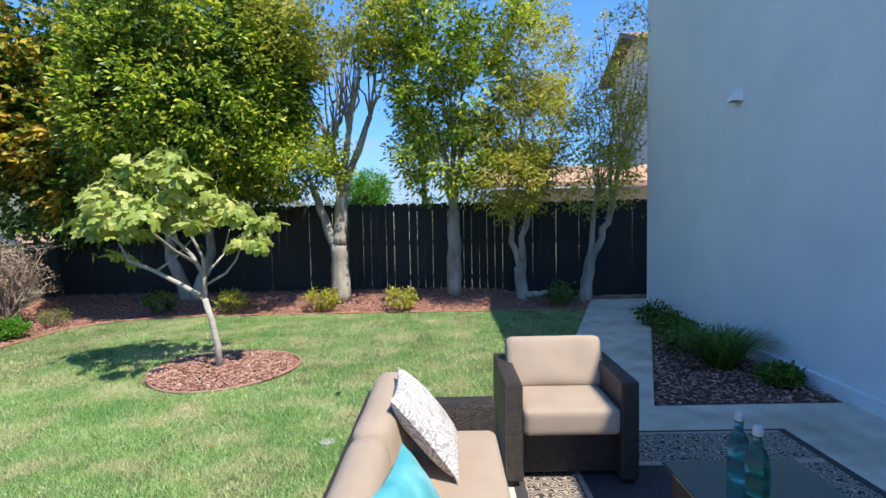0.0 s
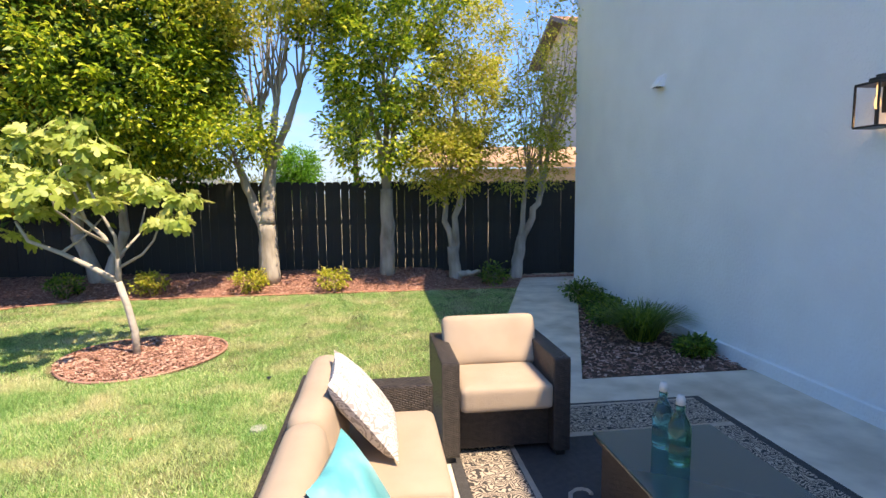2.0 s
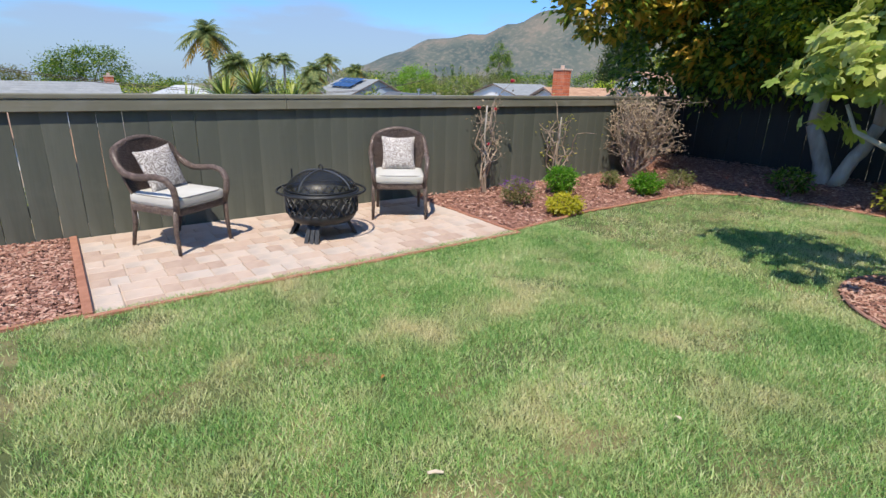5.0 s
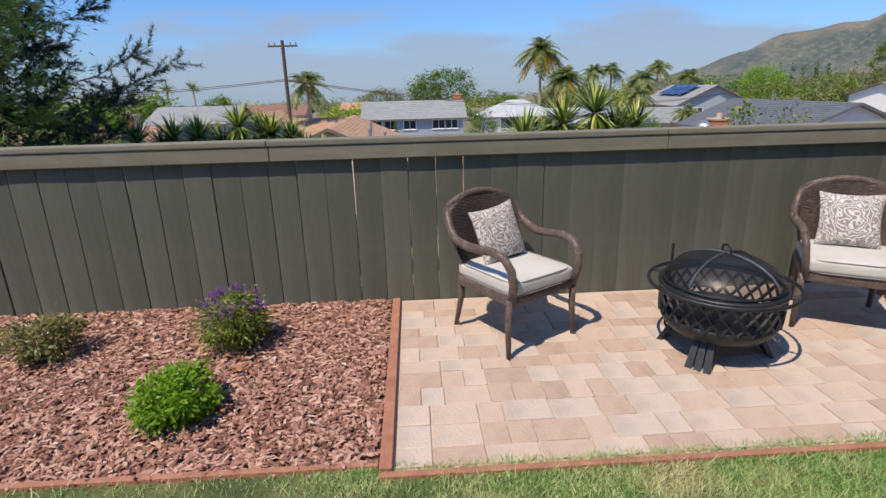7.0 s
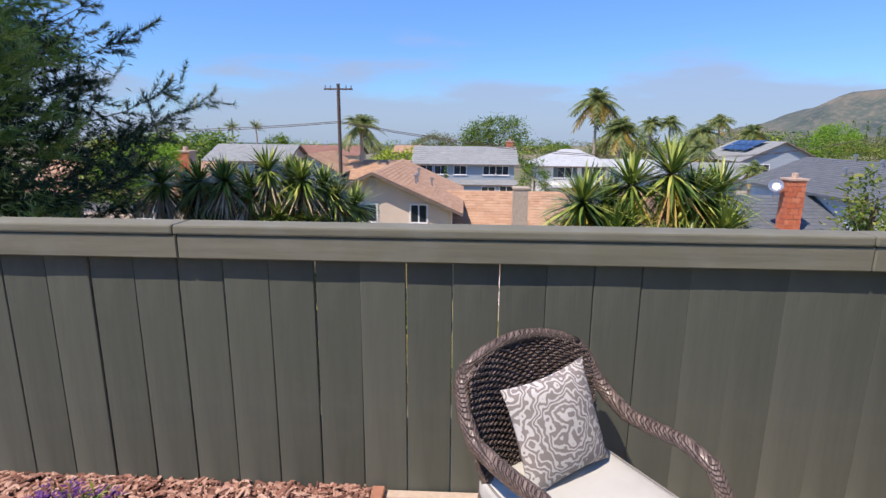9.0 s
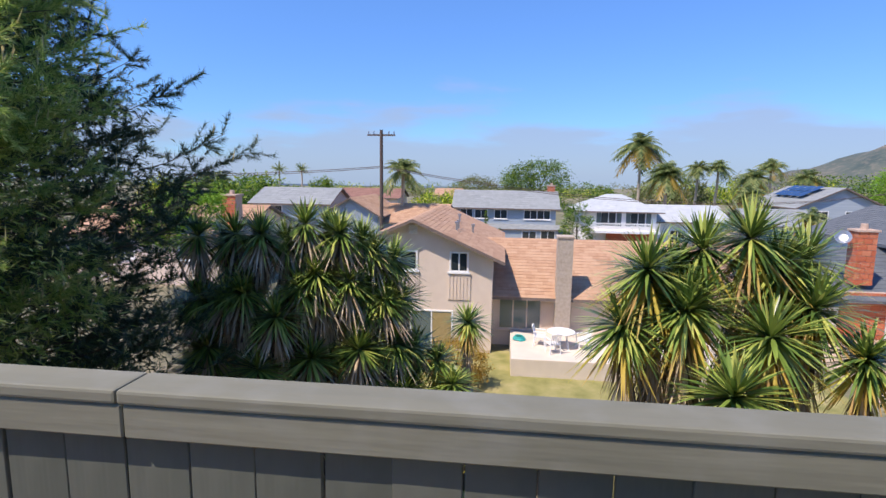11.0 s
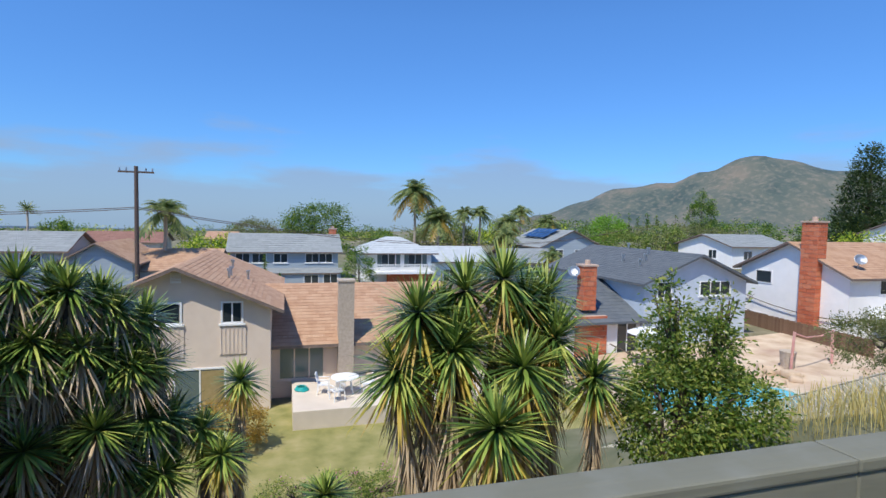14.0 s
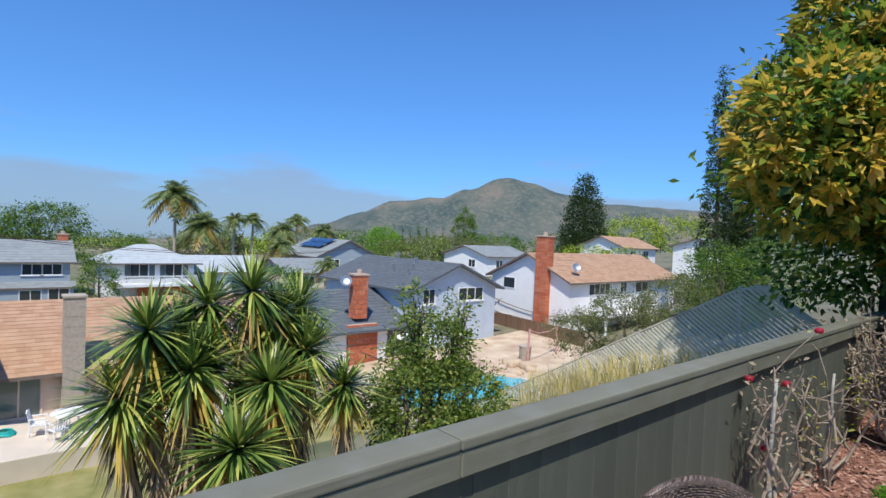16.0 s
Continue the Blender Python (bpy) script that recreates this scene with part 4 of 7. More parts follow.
def bare_shrub(name, at, h, r, count, seed, label, mat="dry_twig", leaf=0, leaf_mat="leaf_olive", flower=0, cane=0.0):
    rng = np.random.default_rng(seed)
    t = thing(name, at, 0, label, "shrub")
    s = Shape()
    tips = []
    for i in range(count):
        a = rng.uniform(0, 6.28)
        e = Vector((math.cos(a) * r * rng.uniform(0.2, 1), math.sin(a) * r * 0.5 * rng.uniform(0.2, 1), h * rng.uniform(0.6, 1.0)))
        pts = limb(rng, (rng.normal() * 0.03, 0, 0), e, 5, 0.11)
        s.tube(pts, taper(0.014, 0.006, 6), 6)
        for j in range(4):
            b = pts[rng.integers(2, 6)]
            q = b + Vector((rng.normal() * r * 0.35, rng.normal() * r * 0.2, abs(rng.normal()) * h * 0.12))
            s.tube([b, (b + q) / 2 + Vector(rng.normal(size=3)) * 0.02, q], [0.005, 0.004, 0.002], 4)
            tips.append(q)
    if cane:
        part("cane", Shape().tube(limb(rng, (0, 0, -0.02), (0.03, -0.02, h * 0.97), 6, 0.025), taper(cane, cane * 0.45, 7), 8), M["fig_bark"], t, "stout pale upright stem", smooth=True)
    part("branch", s, M[mat], t)
    if leaf:
        k = rng.integers(0, len(tips), leaf)
        p = np.array([tuple(tips[i]) for i in k]) + rng.normal(size=(leaf, 3)) * 0.04
        v, f = leaves_np(rng, p, 0.04)
        me = mesh_arrays("foliage", v, f)
        me.materials.append(M[leaf_mat])
        new("foliage", me).parent = t
    for i in range(flower):
        q = tips[rng.integers(0, len(tips))]
        fl = Shape().cushion(q, (0.05, 0.05, 0.04), r=0.02, n=4)
        part("flower", fl, M["red_flower"], t, "small red bloom")
    return t


bare_shrub("rose_bush", (-6.88, 4.95, 0), 1.12, 0.26, 7, 91, "leggy pruned rose with few leaves against the fence", leaf=260, leaf_mat="leaf_dry", flower=4, cane=0.021)
bare_shrub("rose_bush", (-6.9, 6.35, 0), 0.95, 0.35, 9, 92, "pruned bare rose against the fence", leaf=160, leaf_mat="leaf_hedge_yellow", cane=0.02)
bare_shrub("dry_shrub", (-6.6, 7.8, 0), 1.15, 0.62, 80, 93, "tangled grey-brown half-dead shrub in the fence corner", leaf=3200, leaf_mat="leaf_dry")

# ---- the bank below the fence: yuccas, pine, slatted fence, dry grass ----
def rosette(rng, c, n, length, width, tilt, low=-0.75, high=1.0):
    """Sword leaves spreading from one point: vertices and quads."""
    V, F = [], []
    for i in range(n):
        t = (i + 0.5) / n
        el = math.asin(max(-1, min(1, low + (high - low) * t + rng.normal() * 0.06)))
        az = i * 2.399963 + rng.normal() * 0.35
        d = Vector((math.cos(az) * math.cos(el), math.sin(az) * math.cos(el), math.sin(el)))
        d = (d + Vector(tilt)).normalized()
        s = d.cross(Vector((0, 0, 1)))
        s = s.normalized() if s.length > 1e-4 else Vector((1, 0, 0))
        u = s.cross(d)
        L = length * rng.uniform(0.75, 1.1) * (0.75 + 0.25 * math.cos(el))
        sag = (0.1 + 0.22 * rng.uniform() ** 1.5) * math.cos(el) * L
        o = len(V)
        for q, w in ((0.03, 0.5), (0.3, 1.0), (0.65, 0.85), (1.0, 0.06)):
            p = Vector(c) + d * L * q - Vector((0, 0, sag * q * q))
            V += [tuple(p - s * width * w * 0.5 + u * width * 0.12 * w), tuple(p + s * width * w * 0.5 + u * width * 0.12 * w)]
        F += [(o, o + 1, o + 3, o + 2), (o + 2, o + 3, o + 5, o + 4), (o + 4, o + 5, o + 7, o + 6)]
    return V, F


def yucca(at, heads, seed, label, length=0.85, dark=False):
    """One plant: bare leaning stems, each ending in a head of sword leaves with old leaves hanging below."""
    rng = np.random.default_rng(seed)
    t = thing("yucca", at, 0, label, "yucca", "yuccas on the bank")
    for hx, hy, hz in heads:
        s = Shape()
        s.smooth = True
        pts = limb(rng, (hx * 0.25, hy * 0.25, -0.3), (hx, hy, hz), 6, 0.08)
        s.tube(pts, taper(0.11, 0.07, 7), 8)
        part("stem", s, M["dark_bark"], t)
        axis = (pts[-1] - pts[-3]).normalized()
        tl = (axis.x * 0.4, axis.y * 0.4, 0)
        V, F = rosette(rng, (hx, hy, hz), 190, length * 0.86, 0.046, tl, -0.5, 1.0)
        me = mesh_arrays("leaf_head", V, F)
        me.materials.append(M["yucca"])
        new("leaf_head", me).parent = t
        V, F = rosette(rng, (hx, hy, hz - 0.1), 60, length, 0.042, tl, -0.97, -0.35)
        me = mesh_arrays("old_leaves", V, F)
        me.materials.append(M["yucca_dead" if dark else "yucca_old"])
        ob = tagged(new("old_leaves", me), kind="stuff")
        ob.parent = t
        if hz > 1.2:
            V, F = [], []
            for k in range(8):
                v, f = rosette(rng, (hx * (1 - 0.08 * k), hy * (1 - 0.08 * k), hz - 0.3 - 0.28 * k), 34, length * 0.75, 0.038, (0, 0, -1.6), -1.0, -0.3)
                F += [tuple(i + len(V) for i in q) for q in f]
                V += v
            me = mesh_arrays("dead_leaves", V, F)
            me.materials.append(M["yucca_dead"])
            ob = tagged(new("dead_leaves", me), "skirt of hanging dry brown leaves", kind="stuff")
            ob.parent = t
    return t


def planted(x, y, heads, seed, label, length=0.85, dark=False):
    """heads in world places."""
    z = land(x, y)
    return yucca((x, y, z), [(a - x, b - y, c - z) for a, b, c in heads], seed, label, length, dark)


planted(-12.8, 3.2, [(-13.5, 4.15, 0.95), (-13.3, 2.75, 0.5), (-13.7, 3.6, 0.75), (-13.0, 3.2, 0.0), (-13.9, 2.9, 0.1), (-13.2, 2.45, -0.3), (-14.0, 3.3, 0.35), (-13.4, 3.4, 0.1)], 101, "tall many-headed yucca with yellowing lower leaves on the bank", 1.0)
planted(-12.9, 4.6, [(-13.9, 5.1, 0.6), (-13.2, 4.9, 0.05), (-13.6, 4.6, 0.55), (-13.9, 4.4, 0.3), (-12.6, 4.1, -0.2)], 102, "tall many-headed yucca with yellowing lower leaves on the bank", 1.0)
planted(-11.8, 3.4, [(-11.95, 3.45, -0.75)], 103, "bright green single-headed yucca on the bank", 0.95)
planted(-12.5, 5.3, [(-12.7, 5.3, -0.45)], 104, "bright green single-headed yucca on the bank", 0.8)
planted(-16.5, -0.4, [(-17.0, -0.3, -2.9), (-17.4, -0.7, -2.5)], 105, "low green yucca above the neighbouring lawn", 0.8)
planted(-18.6, -0.1, [(-18.9, -0.1, -2.0)], 106, "green yucca above the neighbouring lawn", 0.85)
planted(-15.0, 1.6, [(-15.3, 1.6, -3.1)], 107, "small green yucca on the bank", 0.7)
planted(-15.2, 0.6, [(-15.6, 0.5, -3.6)], 108, "small green yucca on the bank", 0.6)
for i, hs in enumerate((
        [(-16.3, -4.9, 0.45), (-16.0, -4.2, 0.5), (-16.2, -5.7, 0.4), (-15.8, -4.9, -0.8), (-16.0, -5.6, -0.9)],
        [(-16.4, -3.4, 0.7), (-16.5, -2.7, 0.5), (-16.0, -3.4, -0.6), (-15.5, -3.7, -1.1)],
        [(-17.0, -2.1, 0.0), (-16.9, -1.9, -0.9), (-16.4, -2.5, -0.5)],
        [(-16.9, -1.6, -2.0), (-16.6, -2.0, -2.7)])):
    hs = hs + [(a + 0.25, b + 0.3 * (-1) ** k, c - 1.0 - 0.2 * k % 0.6) for k, (a, b, c) in enumerate(hs)] + [(a - 0.3, b - 0.4 * (-1) ** k, c - 1.7) for k, (a, b, c) in enumerate(hs)] + [(a - 0.45, b + 0.36, c - 0.2) for a, b, c in hs[:3]]
    cx, cy = sum(h[0] for h in hs) / len(hs) + 0.3, sum(h[1] for h in hs) / len(hs)
    planted(cx, cy, hs, 120 + i, "tall shaded yucca with dark leaves and hanging dry skirts", 0.95, True)


def pine(at, h, girth, seed, label, boughs=240, sunlit=False, trunk=0.28):
    """A conifer: tapered trunk, boughs that turn up at their ends, feathery needle twigs, pale upright shoots.
    girth: (share of the height, reach of the boughs) pairs."""
    rng = np.random.default_rng(seed)
    t = thing("pine_tree", at, 0, label, "tree")
    s = Shape()
    s.smooth = True
    s.tube(limb(rng, (0, 0, -0.5), (0.2, 0, h), 9, 0.1), taper(trunk, 0.03, 10), 9)
    qs, rs = zip(*girth)
    C, D, tops = [], [], []
    for i in range(boughs):
        q = 0.05 + 0.94 * rng.uniform() ** 0.85
        z, R = h * q, float(np.interp(q, qs, rs)) * rng.uniform(0.6, 1.06)
        a = rng.uniform(0, 6.28)
        out = Vector((math.cos(a), math.sin(a), 0))
        bend = [Vector((0.1, 0, z)) + out * R * u + Vector((0, 0, R * (0.34 * u * u - 0.1 * u))) + Vector(rng.normal(size=3)) * 0.06 * u for u in (0, 0.25, 0.5, 0.75, 1)]
        s.tube(bend, taper(0.022, 0.006, 5), 5)
        for k in range(17):
            u = min(0.999, 0.25 + 0.75 * rng.uniform() ** 0.65)
            j = min(int(u * 4), 3)
            p = bend[j].lerp(bend[j + 1], u * 4 - j)
            d = (out * 0.9 + Vector(rng.normal(size=3)) * 0.6 + Vector((0, 0, 0.45))).normalized()
            L = rng.uniform(0.3, 0.65)
            for m in range(10):
                C.append(tuple(p + d * L * (m + rng.uniform()) / 10))
                D.append(tuple(d))
            if u > 0.6 and rng.uniform() < (0.5 if sunlit else 0.1):
                tops.append((p + d * L, d))
    part("trunk", s, M["dark_bark"], t)
    n = 9
    c, ax = np.repeat(np.array(C), n, 0), np.repeat(np.array(D), n, 0)
    d = rng.normal(size=c.shape) * 0.55 + ax
    d /= np.linalg.norm(d, axis=1, keepdims=True)
    w = np.cross(d, rng.normal(size=c.shape))
    w /= np.linalg.norm(w, axis=1, keepdims=True)
    v = np.stack([c - w * 0.007, c + w * 0.007, c + d * rng.uniform(0.1, 0.2, (len(c), 1))], 1).reshape(-1, 3)
    me = mesh_arrays("needle_foliage", v, np.arange(len(v)).reshape(-1, 3))
    # lit or dark needle colour for the whole tree, inner foliage too
    me.materials.append(M["needle_lit" if sunlit else "needle"])
    tagged(new("needle_foliage", me), kind="stuff").parent = t
    V, F = [], []
    for p, d in tops:
        for k in range(rng.integers(1, 4)):
            e = (d * 0.35 + Vector((rng.normal() * 0.14, rng.normal() * 0.14, 1.0))).normalized() * rng.uniform(0.12, 0.3)
            o = len(V)
            V += [tuple(p + Vector(q) * 0.012) for q in ((1, 0, 0), (-0.5, 0.87, 0), (-0.5, -0.87, 0))] + [tuple(p + e)]
            F += [(o, o + 1, o + 3), (o + 1, o + 2, o + 3), (o + 2, o, o + 3)]
    me = mesh_arrays("new_growth", V, F)
    me.materials.append(M["candle"])
    tagged(new("new_growth", me), "pale upright new shoots", kind="stuff").parent = t
    blobs = [(0, 0, h * q, r * 0.8, r * 0.8, h * 0.07) for q, r in ((0.06 + 0.1 * k, float(np.interp(0.06 + 0.1 * k, qs, rs))) for k in range(10))]
    crown("inner_foliage", rng, blobs, boughs * (110 if sunlit else 200), 0.18, M["needle_lit" if sunlit else "needle"], t, boughs * 4, 0.28, 0.25, ratio=0.14 if sunlit else 0.2)
    return t


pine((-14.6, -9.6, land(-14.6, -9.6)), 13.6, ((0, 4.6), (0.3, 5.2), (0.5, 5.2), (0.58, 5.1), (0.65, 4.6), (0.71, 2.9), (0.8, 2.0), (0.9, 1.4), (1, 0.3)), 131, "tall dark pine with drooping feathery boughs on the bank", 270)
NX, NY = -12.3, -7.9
pine((NX, NY, land(NX, NY)), 12.0, ((0, 2.4), (0.3, 3.0), (0.6, 3.0), (0.8, 2.2), (1, 0.3)), 132, "younger pine on the bank, sunlight painted into its yellow-green needles", 215, True, 0.16)


def broad_bush(name, at, blobs, n, size, mat, label, seed, clumps=200, spread=0.2, bark="dark_bark", category="tree"):
    rng = np.random.default_rng(seed)
    t = thing(name, at, 0, label, category)
    s = Shape()
    s.smooth = True
    for x, y, z, rx, ry, rz in blobs:
        s.tube(limb(rng, (0, 0, -0.4), (x, y, z + rz * 0.4), 5, 0.1), taper(0.07 + 0.03 * rz, 0.02, 6), 6)
        for _ in range(5):
            s.tube(limb(rng, (x * 0.8, y * 0.8, z * 0.8), (x + rng.normal() * rx * 0.5, y + rng.normal() * ry * 0.5, z + abs(rng.normal()) * rz * 0.5), 3, 0.05), taper(0.03, 0.008, 4), 5)
    part("trunk", s, M[bark], t)
    crown("crown", rng, blobs, n, size, M[mat], t, clumps, spread)
    return t


broad_bush("shrub_tree", (-12.6, 6.9, land(-12.6, 6.9)), [(a, b, c - land(-12.6, 6.9), d, e, f) for a, b, c, d, e, f in ((0, 0, -0.9, 0.9, 0.9, 0.8), (-0.2, 0.2, -0.1, 0.75, 0.8, 0.6), (-0.1, -0.3, 0.55, 0.25, 0.25, 0.6), (0.1, 0.5, 0.45, 0.22, 0.22, 0.5), (0.1, -0.6, -1.0, 0.8, 0.7, 0.8), (0.2, 0.7, -1.1, 0.8, 0.7, 0.8))], 19000, 0.085, "leaf_bush", "loose leafy green bush with upright shoots on the bank", 141, 430, 0.11)
broad_bush("hedge_bush", (-17.5, -1.3, land(-17.5, -1.3)), [(0, 0, 0.9, 0.9, 0.9, 0.7), (0.4, 0.7, 0.7, 0.7, 0.7, 0.6)], 6000, 0.06, "leaf_dark", "dark leafy bush on the bank", 142, 160, 0.14, category="shrub")
bb_ = broad_bush("flowering_hedge", (-20.8, 2.2, -6.5), [(0, -1.2, 0.4, 0.8, 0.9, 0.55), (0.1, 0.3, 0.45, 0.9, 1.0, 0.6), (-0.1, 1.7, 0.4, 0.8, 0.9, 0.55)], 9000, 0.07, "leaf_bush", "low green hedge dotted with pink flowers", 144, 260, 0.12, category="shrub")
crown("blossom", np.random.default_rng(145), [(0, -1.2, 0.5, 0.8, 0.9, 0.55), (0.1, 0.3, 0.55, 0.9, 1.0, 0.6), (-0.1, 1.7, 0.5, 0.8, 0.9, 0.55)], 500, 0.06, M["pink_flower"], bb_, 160, 0.05, 0.8, ratio=0.8, label="small pink flowers")
broad_bush("orange_shrub", (-25.6, -0.9, -6.55), [(0, 0, 1.0, 1.0, 1.1, 1.0)], 7500, 0.1, "leaf_orange", "rounded orange-yellow shrub beside the house", 143, 120, 0.14, category="shrub")


def build_slat_fence():
    """Chain-link fence with pale woven slats that steps down the bank."""
    f = thing("slatted_fence", (0, 10.45, 0), 0, "chain-link fence with pale grey slats running down the bank", "fence", kind="structure")

    def top(x):
        return 1.35 - 0.585 * (-8.9 - x) if x < -8.9 else 1.35
    xs = [-7.4 - 1.7 * i for i in range(8)]
    for x in xs:
        part("post", Shape().tube([(x, 0.03, top(x) - 2.0), (x, 0.03, top(x) + 0.05)], 0.025, 8), M["concrete"], f)
    part("rail", Shape().tube([(x, 0.03, top(x)) for x in xs], 0.02, 8), M["concrete"], f)
    tilt, step = radians(35), 0.06
    me = Shape().box((0.9, 0, 0), (1.8, 0.012, 0.04)).mesh("slat", M["slat"])
    for i in range(200):
        x = -8.7 - i * step
        o = new("slat", me)
        o.parent = f
        o.location = (x, 0.01 * (i % 2), top(x) - 0.03)
        o.rotation_euler = (0, tilt, 0)


M["slat"] = surface("pale_slat", ((0.6, 0.56, 0.44), (0.76, 0.72, 0.58)), scale=8, rough=0.8, bump=0.2, per_object=0.5)
build_slat_fence()


def build_dry_grass():
    rng = np.random.default_rng(151)
    n = 1700
    x, y = rng.normal(-10.9, 1.5, n).clip(-15, -8.4), rng.uniform(8.3, 10.3, n)
    keep = rng.uniform(size=n) < 0.35 + 0.65 * (y - 7.6) / 2.7
    x, y = x[keep], y[keep]
    n = len(x)
    z = np.array([land(a, b) for a, b in zip(x, y)])
    h = rng.uniform(0.3, 0.85, n)
    a = rng.uniform(0, 6.28, n)
    d = np.stack([np.cos(a), np.sin(a), np.zeros(n)], 1)
    s = np.stack([-np.sin(a), np.cos(a), np.zeros(n)], 1)
    p = np.stack([x, y, z - 0.05], 1)
    lean = rng.uniform(0.05, 0.4, (n, 1)) * h[:, None]
    up = np.array([0, 0, 1.0])
    hh = h[:, None]
    rows = []
    for u, w in ((0, 0.004), (0.45, 0.0036), (0.8, 0.0075), (1.0, 0.0015)):
        c = p + d * lean * u * u + up * hh * u * (1 - 0.12 * u)
        rows += [c - s * w, c + s * w]
    v = np.stack(rows, 1).reshape(-1, 3)
    o = (np.arange(n) * 8)[:, None]
    f = np.concatenate([o + [0, 1, 3, 2], o + [2, 3, 5, 4], o + [4, 5, 7, 6]])
    me = mesh_arrays("dry_grass", v, f)
    me.materials.append(M["dry_grass"])
    tagged(new("dry_grass", me), "tall dry golden grass on the bank", "grass", kind="stuff")


build_dry_grass()

# ---- houses in the valley ----
M["roof_tan"] = surface("tan_shingle", ((0.37, 0.21, 0.125), (0.45, 0.275, 0.17), (0.5, 0.325, 0.21)), scale=3, rough=0.9, bump=0.3, bump_scale=8, island=0.5)
M["roof_grey"] = surface("grey_shingle", ((0.09, 0.105, 0.12), (0.13, 0.145, 0.16)), scale=3, rough=0.9, bump=0.3, bump_scale=8, island=0.5)
M["roof_pale"] = surface("pale_roof", ((0.4, 0.43, 0.44), (0.5, 0.53, 0.54)), scale=2, rough=0.8, bump=0.2, bump_scale=8, island=0.4)
M["roof_mid"] = surface("grey_roof", ((0.22, 0.24, 0.24), (0.3, 0.32, 0.32)), scale=2, rough=0.9, bump=0.2, bump_scale=8, island=0.4)
M["wall_beige"] = surface("beige_stucco", ((0.68, 0.56, 0.46), (0.74, 0.62, 0.51)), scale=1.5, rough=0.95, bump=0.2, bump_scale=20)
M["wall_blue"] = surface("pale_blue_stucco", ((0.48, 0.55, 0.63), (0.54, 0.61, 0.69)), scale=1.5, rough=0.95, bump=0.2, bump_scale=20)
M["wall_white"] = surface("white_wall", ((0.85, 0.84, 0.82), (0.9, 0.89, 0.87)), scale=1.5, rough=0.9, bump=0.1, bump_scale=20)
M["wall_grey"] = surface("blue_grey_siding", ((0.32, 0.38, 0.43), (0.38, 0.44, 0.49)), scale=1.5, rough=0.9, bump=0.2, bump_scale=4, stretch_by=(0.1, 0.1, 3))
M["brick"] = surface("red_brick", ((0.42, 0.1, 0.045), (0.55, 0.16, 0.075), (0.6, 0.24, 0.13)), scale=12, rough=0.9, bump=0.3, per_object=0.5, island=0.0)
M["mortar"] = surface("mortar", ((0.48, 0.34, 0.26), (0.56, 0.42, 0.33)), scale=10, rough=0.95, bump=0.2)
M["block"] = surface("grey_block", ((0.4, 0.33, 0.26), (0.5, 0.42, 0.34)), scale=8, rough=0.95, bump=0.3)
M["pane"] = gloss("window_glass", (0.03, 0.04, 0.045), 0.06)
M["pane_shade"] = gloss("shaded_glass", (0.11, 0.15, 0.15), 0.12)
M["trim_brown"] = surface("brown_trim", ((0.16, 0.12, 0.1), (0.22, 0.17, 0.14)), scale=6, rough=0.7)
M["curtain"] = surface("tan_curtain", ((0.32, 0.24, 0.1), (0.4, 0.3, 0.14)), scale=6, rough=0.8)
M["wood_fence"] = surface("brown_fence", ((0.16, 0.09, 0.055), (0.26, 0.16, 0.1)), scale=4, rough=0.9, per_object=0.5)
M["deck"] = surface("pale_terrace", ((0.6, 0.52, 0.43), (0.7, 0.61, 0.51)), scale=1.0, rough=0.9, bump=0.1)
M["sand"] = surface("sandy_paving", ((0.46, 0.34, 0.23), (0.58, 0.45, 0.32), (0.66, 0.54, 0.4)), scale=0.9, rough=0.95, bump=0.3, bump_scale=12, stain=(0.34, 0.2, 0.15, 0.6), stain_scale=0.5)
M["pink"] = surface("faded_pink_paint", ((0.6, 0.3, 0.27), (0.7, 0.4, 0.36)), scale=5, rough=0.8)
M["pool"] = surface("pool_water", ((0.05, 0.4, 0.5), (0.1, 0.5, 0.6)), scale=2, rough=0.08, bump=0.1, bump_scale=6)
M["teal"] = surface("teal_plastic", ((0.02, 0.35, 0.33), (0.04, 0.45, 0.42)), scale=5, rough=0.4)
M["pole"] = surface("tarred_pole", ((0.08, 0.055, 0.045), (0.14, 0.1, 0.08)), scale=8, rough=0.9, bump=0.4)
M["metal"] = surface("grey_metal", ((0.4, 0.42, 0.44), (0.5, 0.52, 0.54)), scale=8, rough=0.4, metal=0.8, bump=0.05)
M["solar"] = gloss("solar_cell", (0.02, 0.045, 0.12), 0.1)


def shingled(shape, a, b, c, d, rows, cols, lift=0.018):
    """Overlapping shingle strips on the quad a-b (eave) to d-c (ridge)."""
    a, b, c, d = map(Vector, (a, b, c, d))
    n = (b - a).cross(d - a).normalized()
    if n.z < 0:
        n = -n
    for i in range(rows):
        t0, t1 = i / rows, (i + 1.06) / rows
        for j in range(cols):
            off = (i * 0.37) % 1.0 / cols
            u0, u1 = max(0, j / cols - off), min(1, (j + 1) / cols - off + (off if j == cols - 1 else 0))
            q = [a.lerp(b, u0).lerp(d.lerp(c, u0), t0) + n * lift, a.lerp(b, u1).lerp(d.lerp(c, u1), t0) + n * lift, a.lerp(b, u1).lerp(d.lerp(c, u1), min(t1, 1)) + n * 0.002, a.lerp(b, u0).lerp(d.lerp(c, u0), min(t1, 1)) + n * 0.002]
            lo = [p - n * lift * 1.5 for p in q[:2]]
            shape.add(q + lo, [(0, 1, 2, 3), (4, 5, 1, 0)])


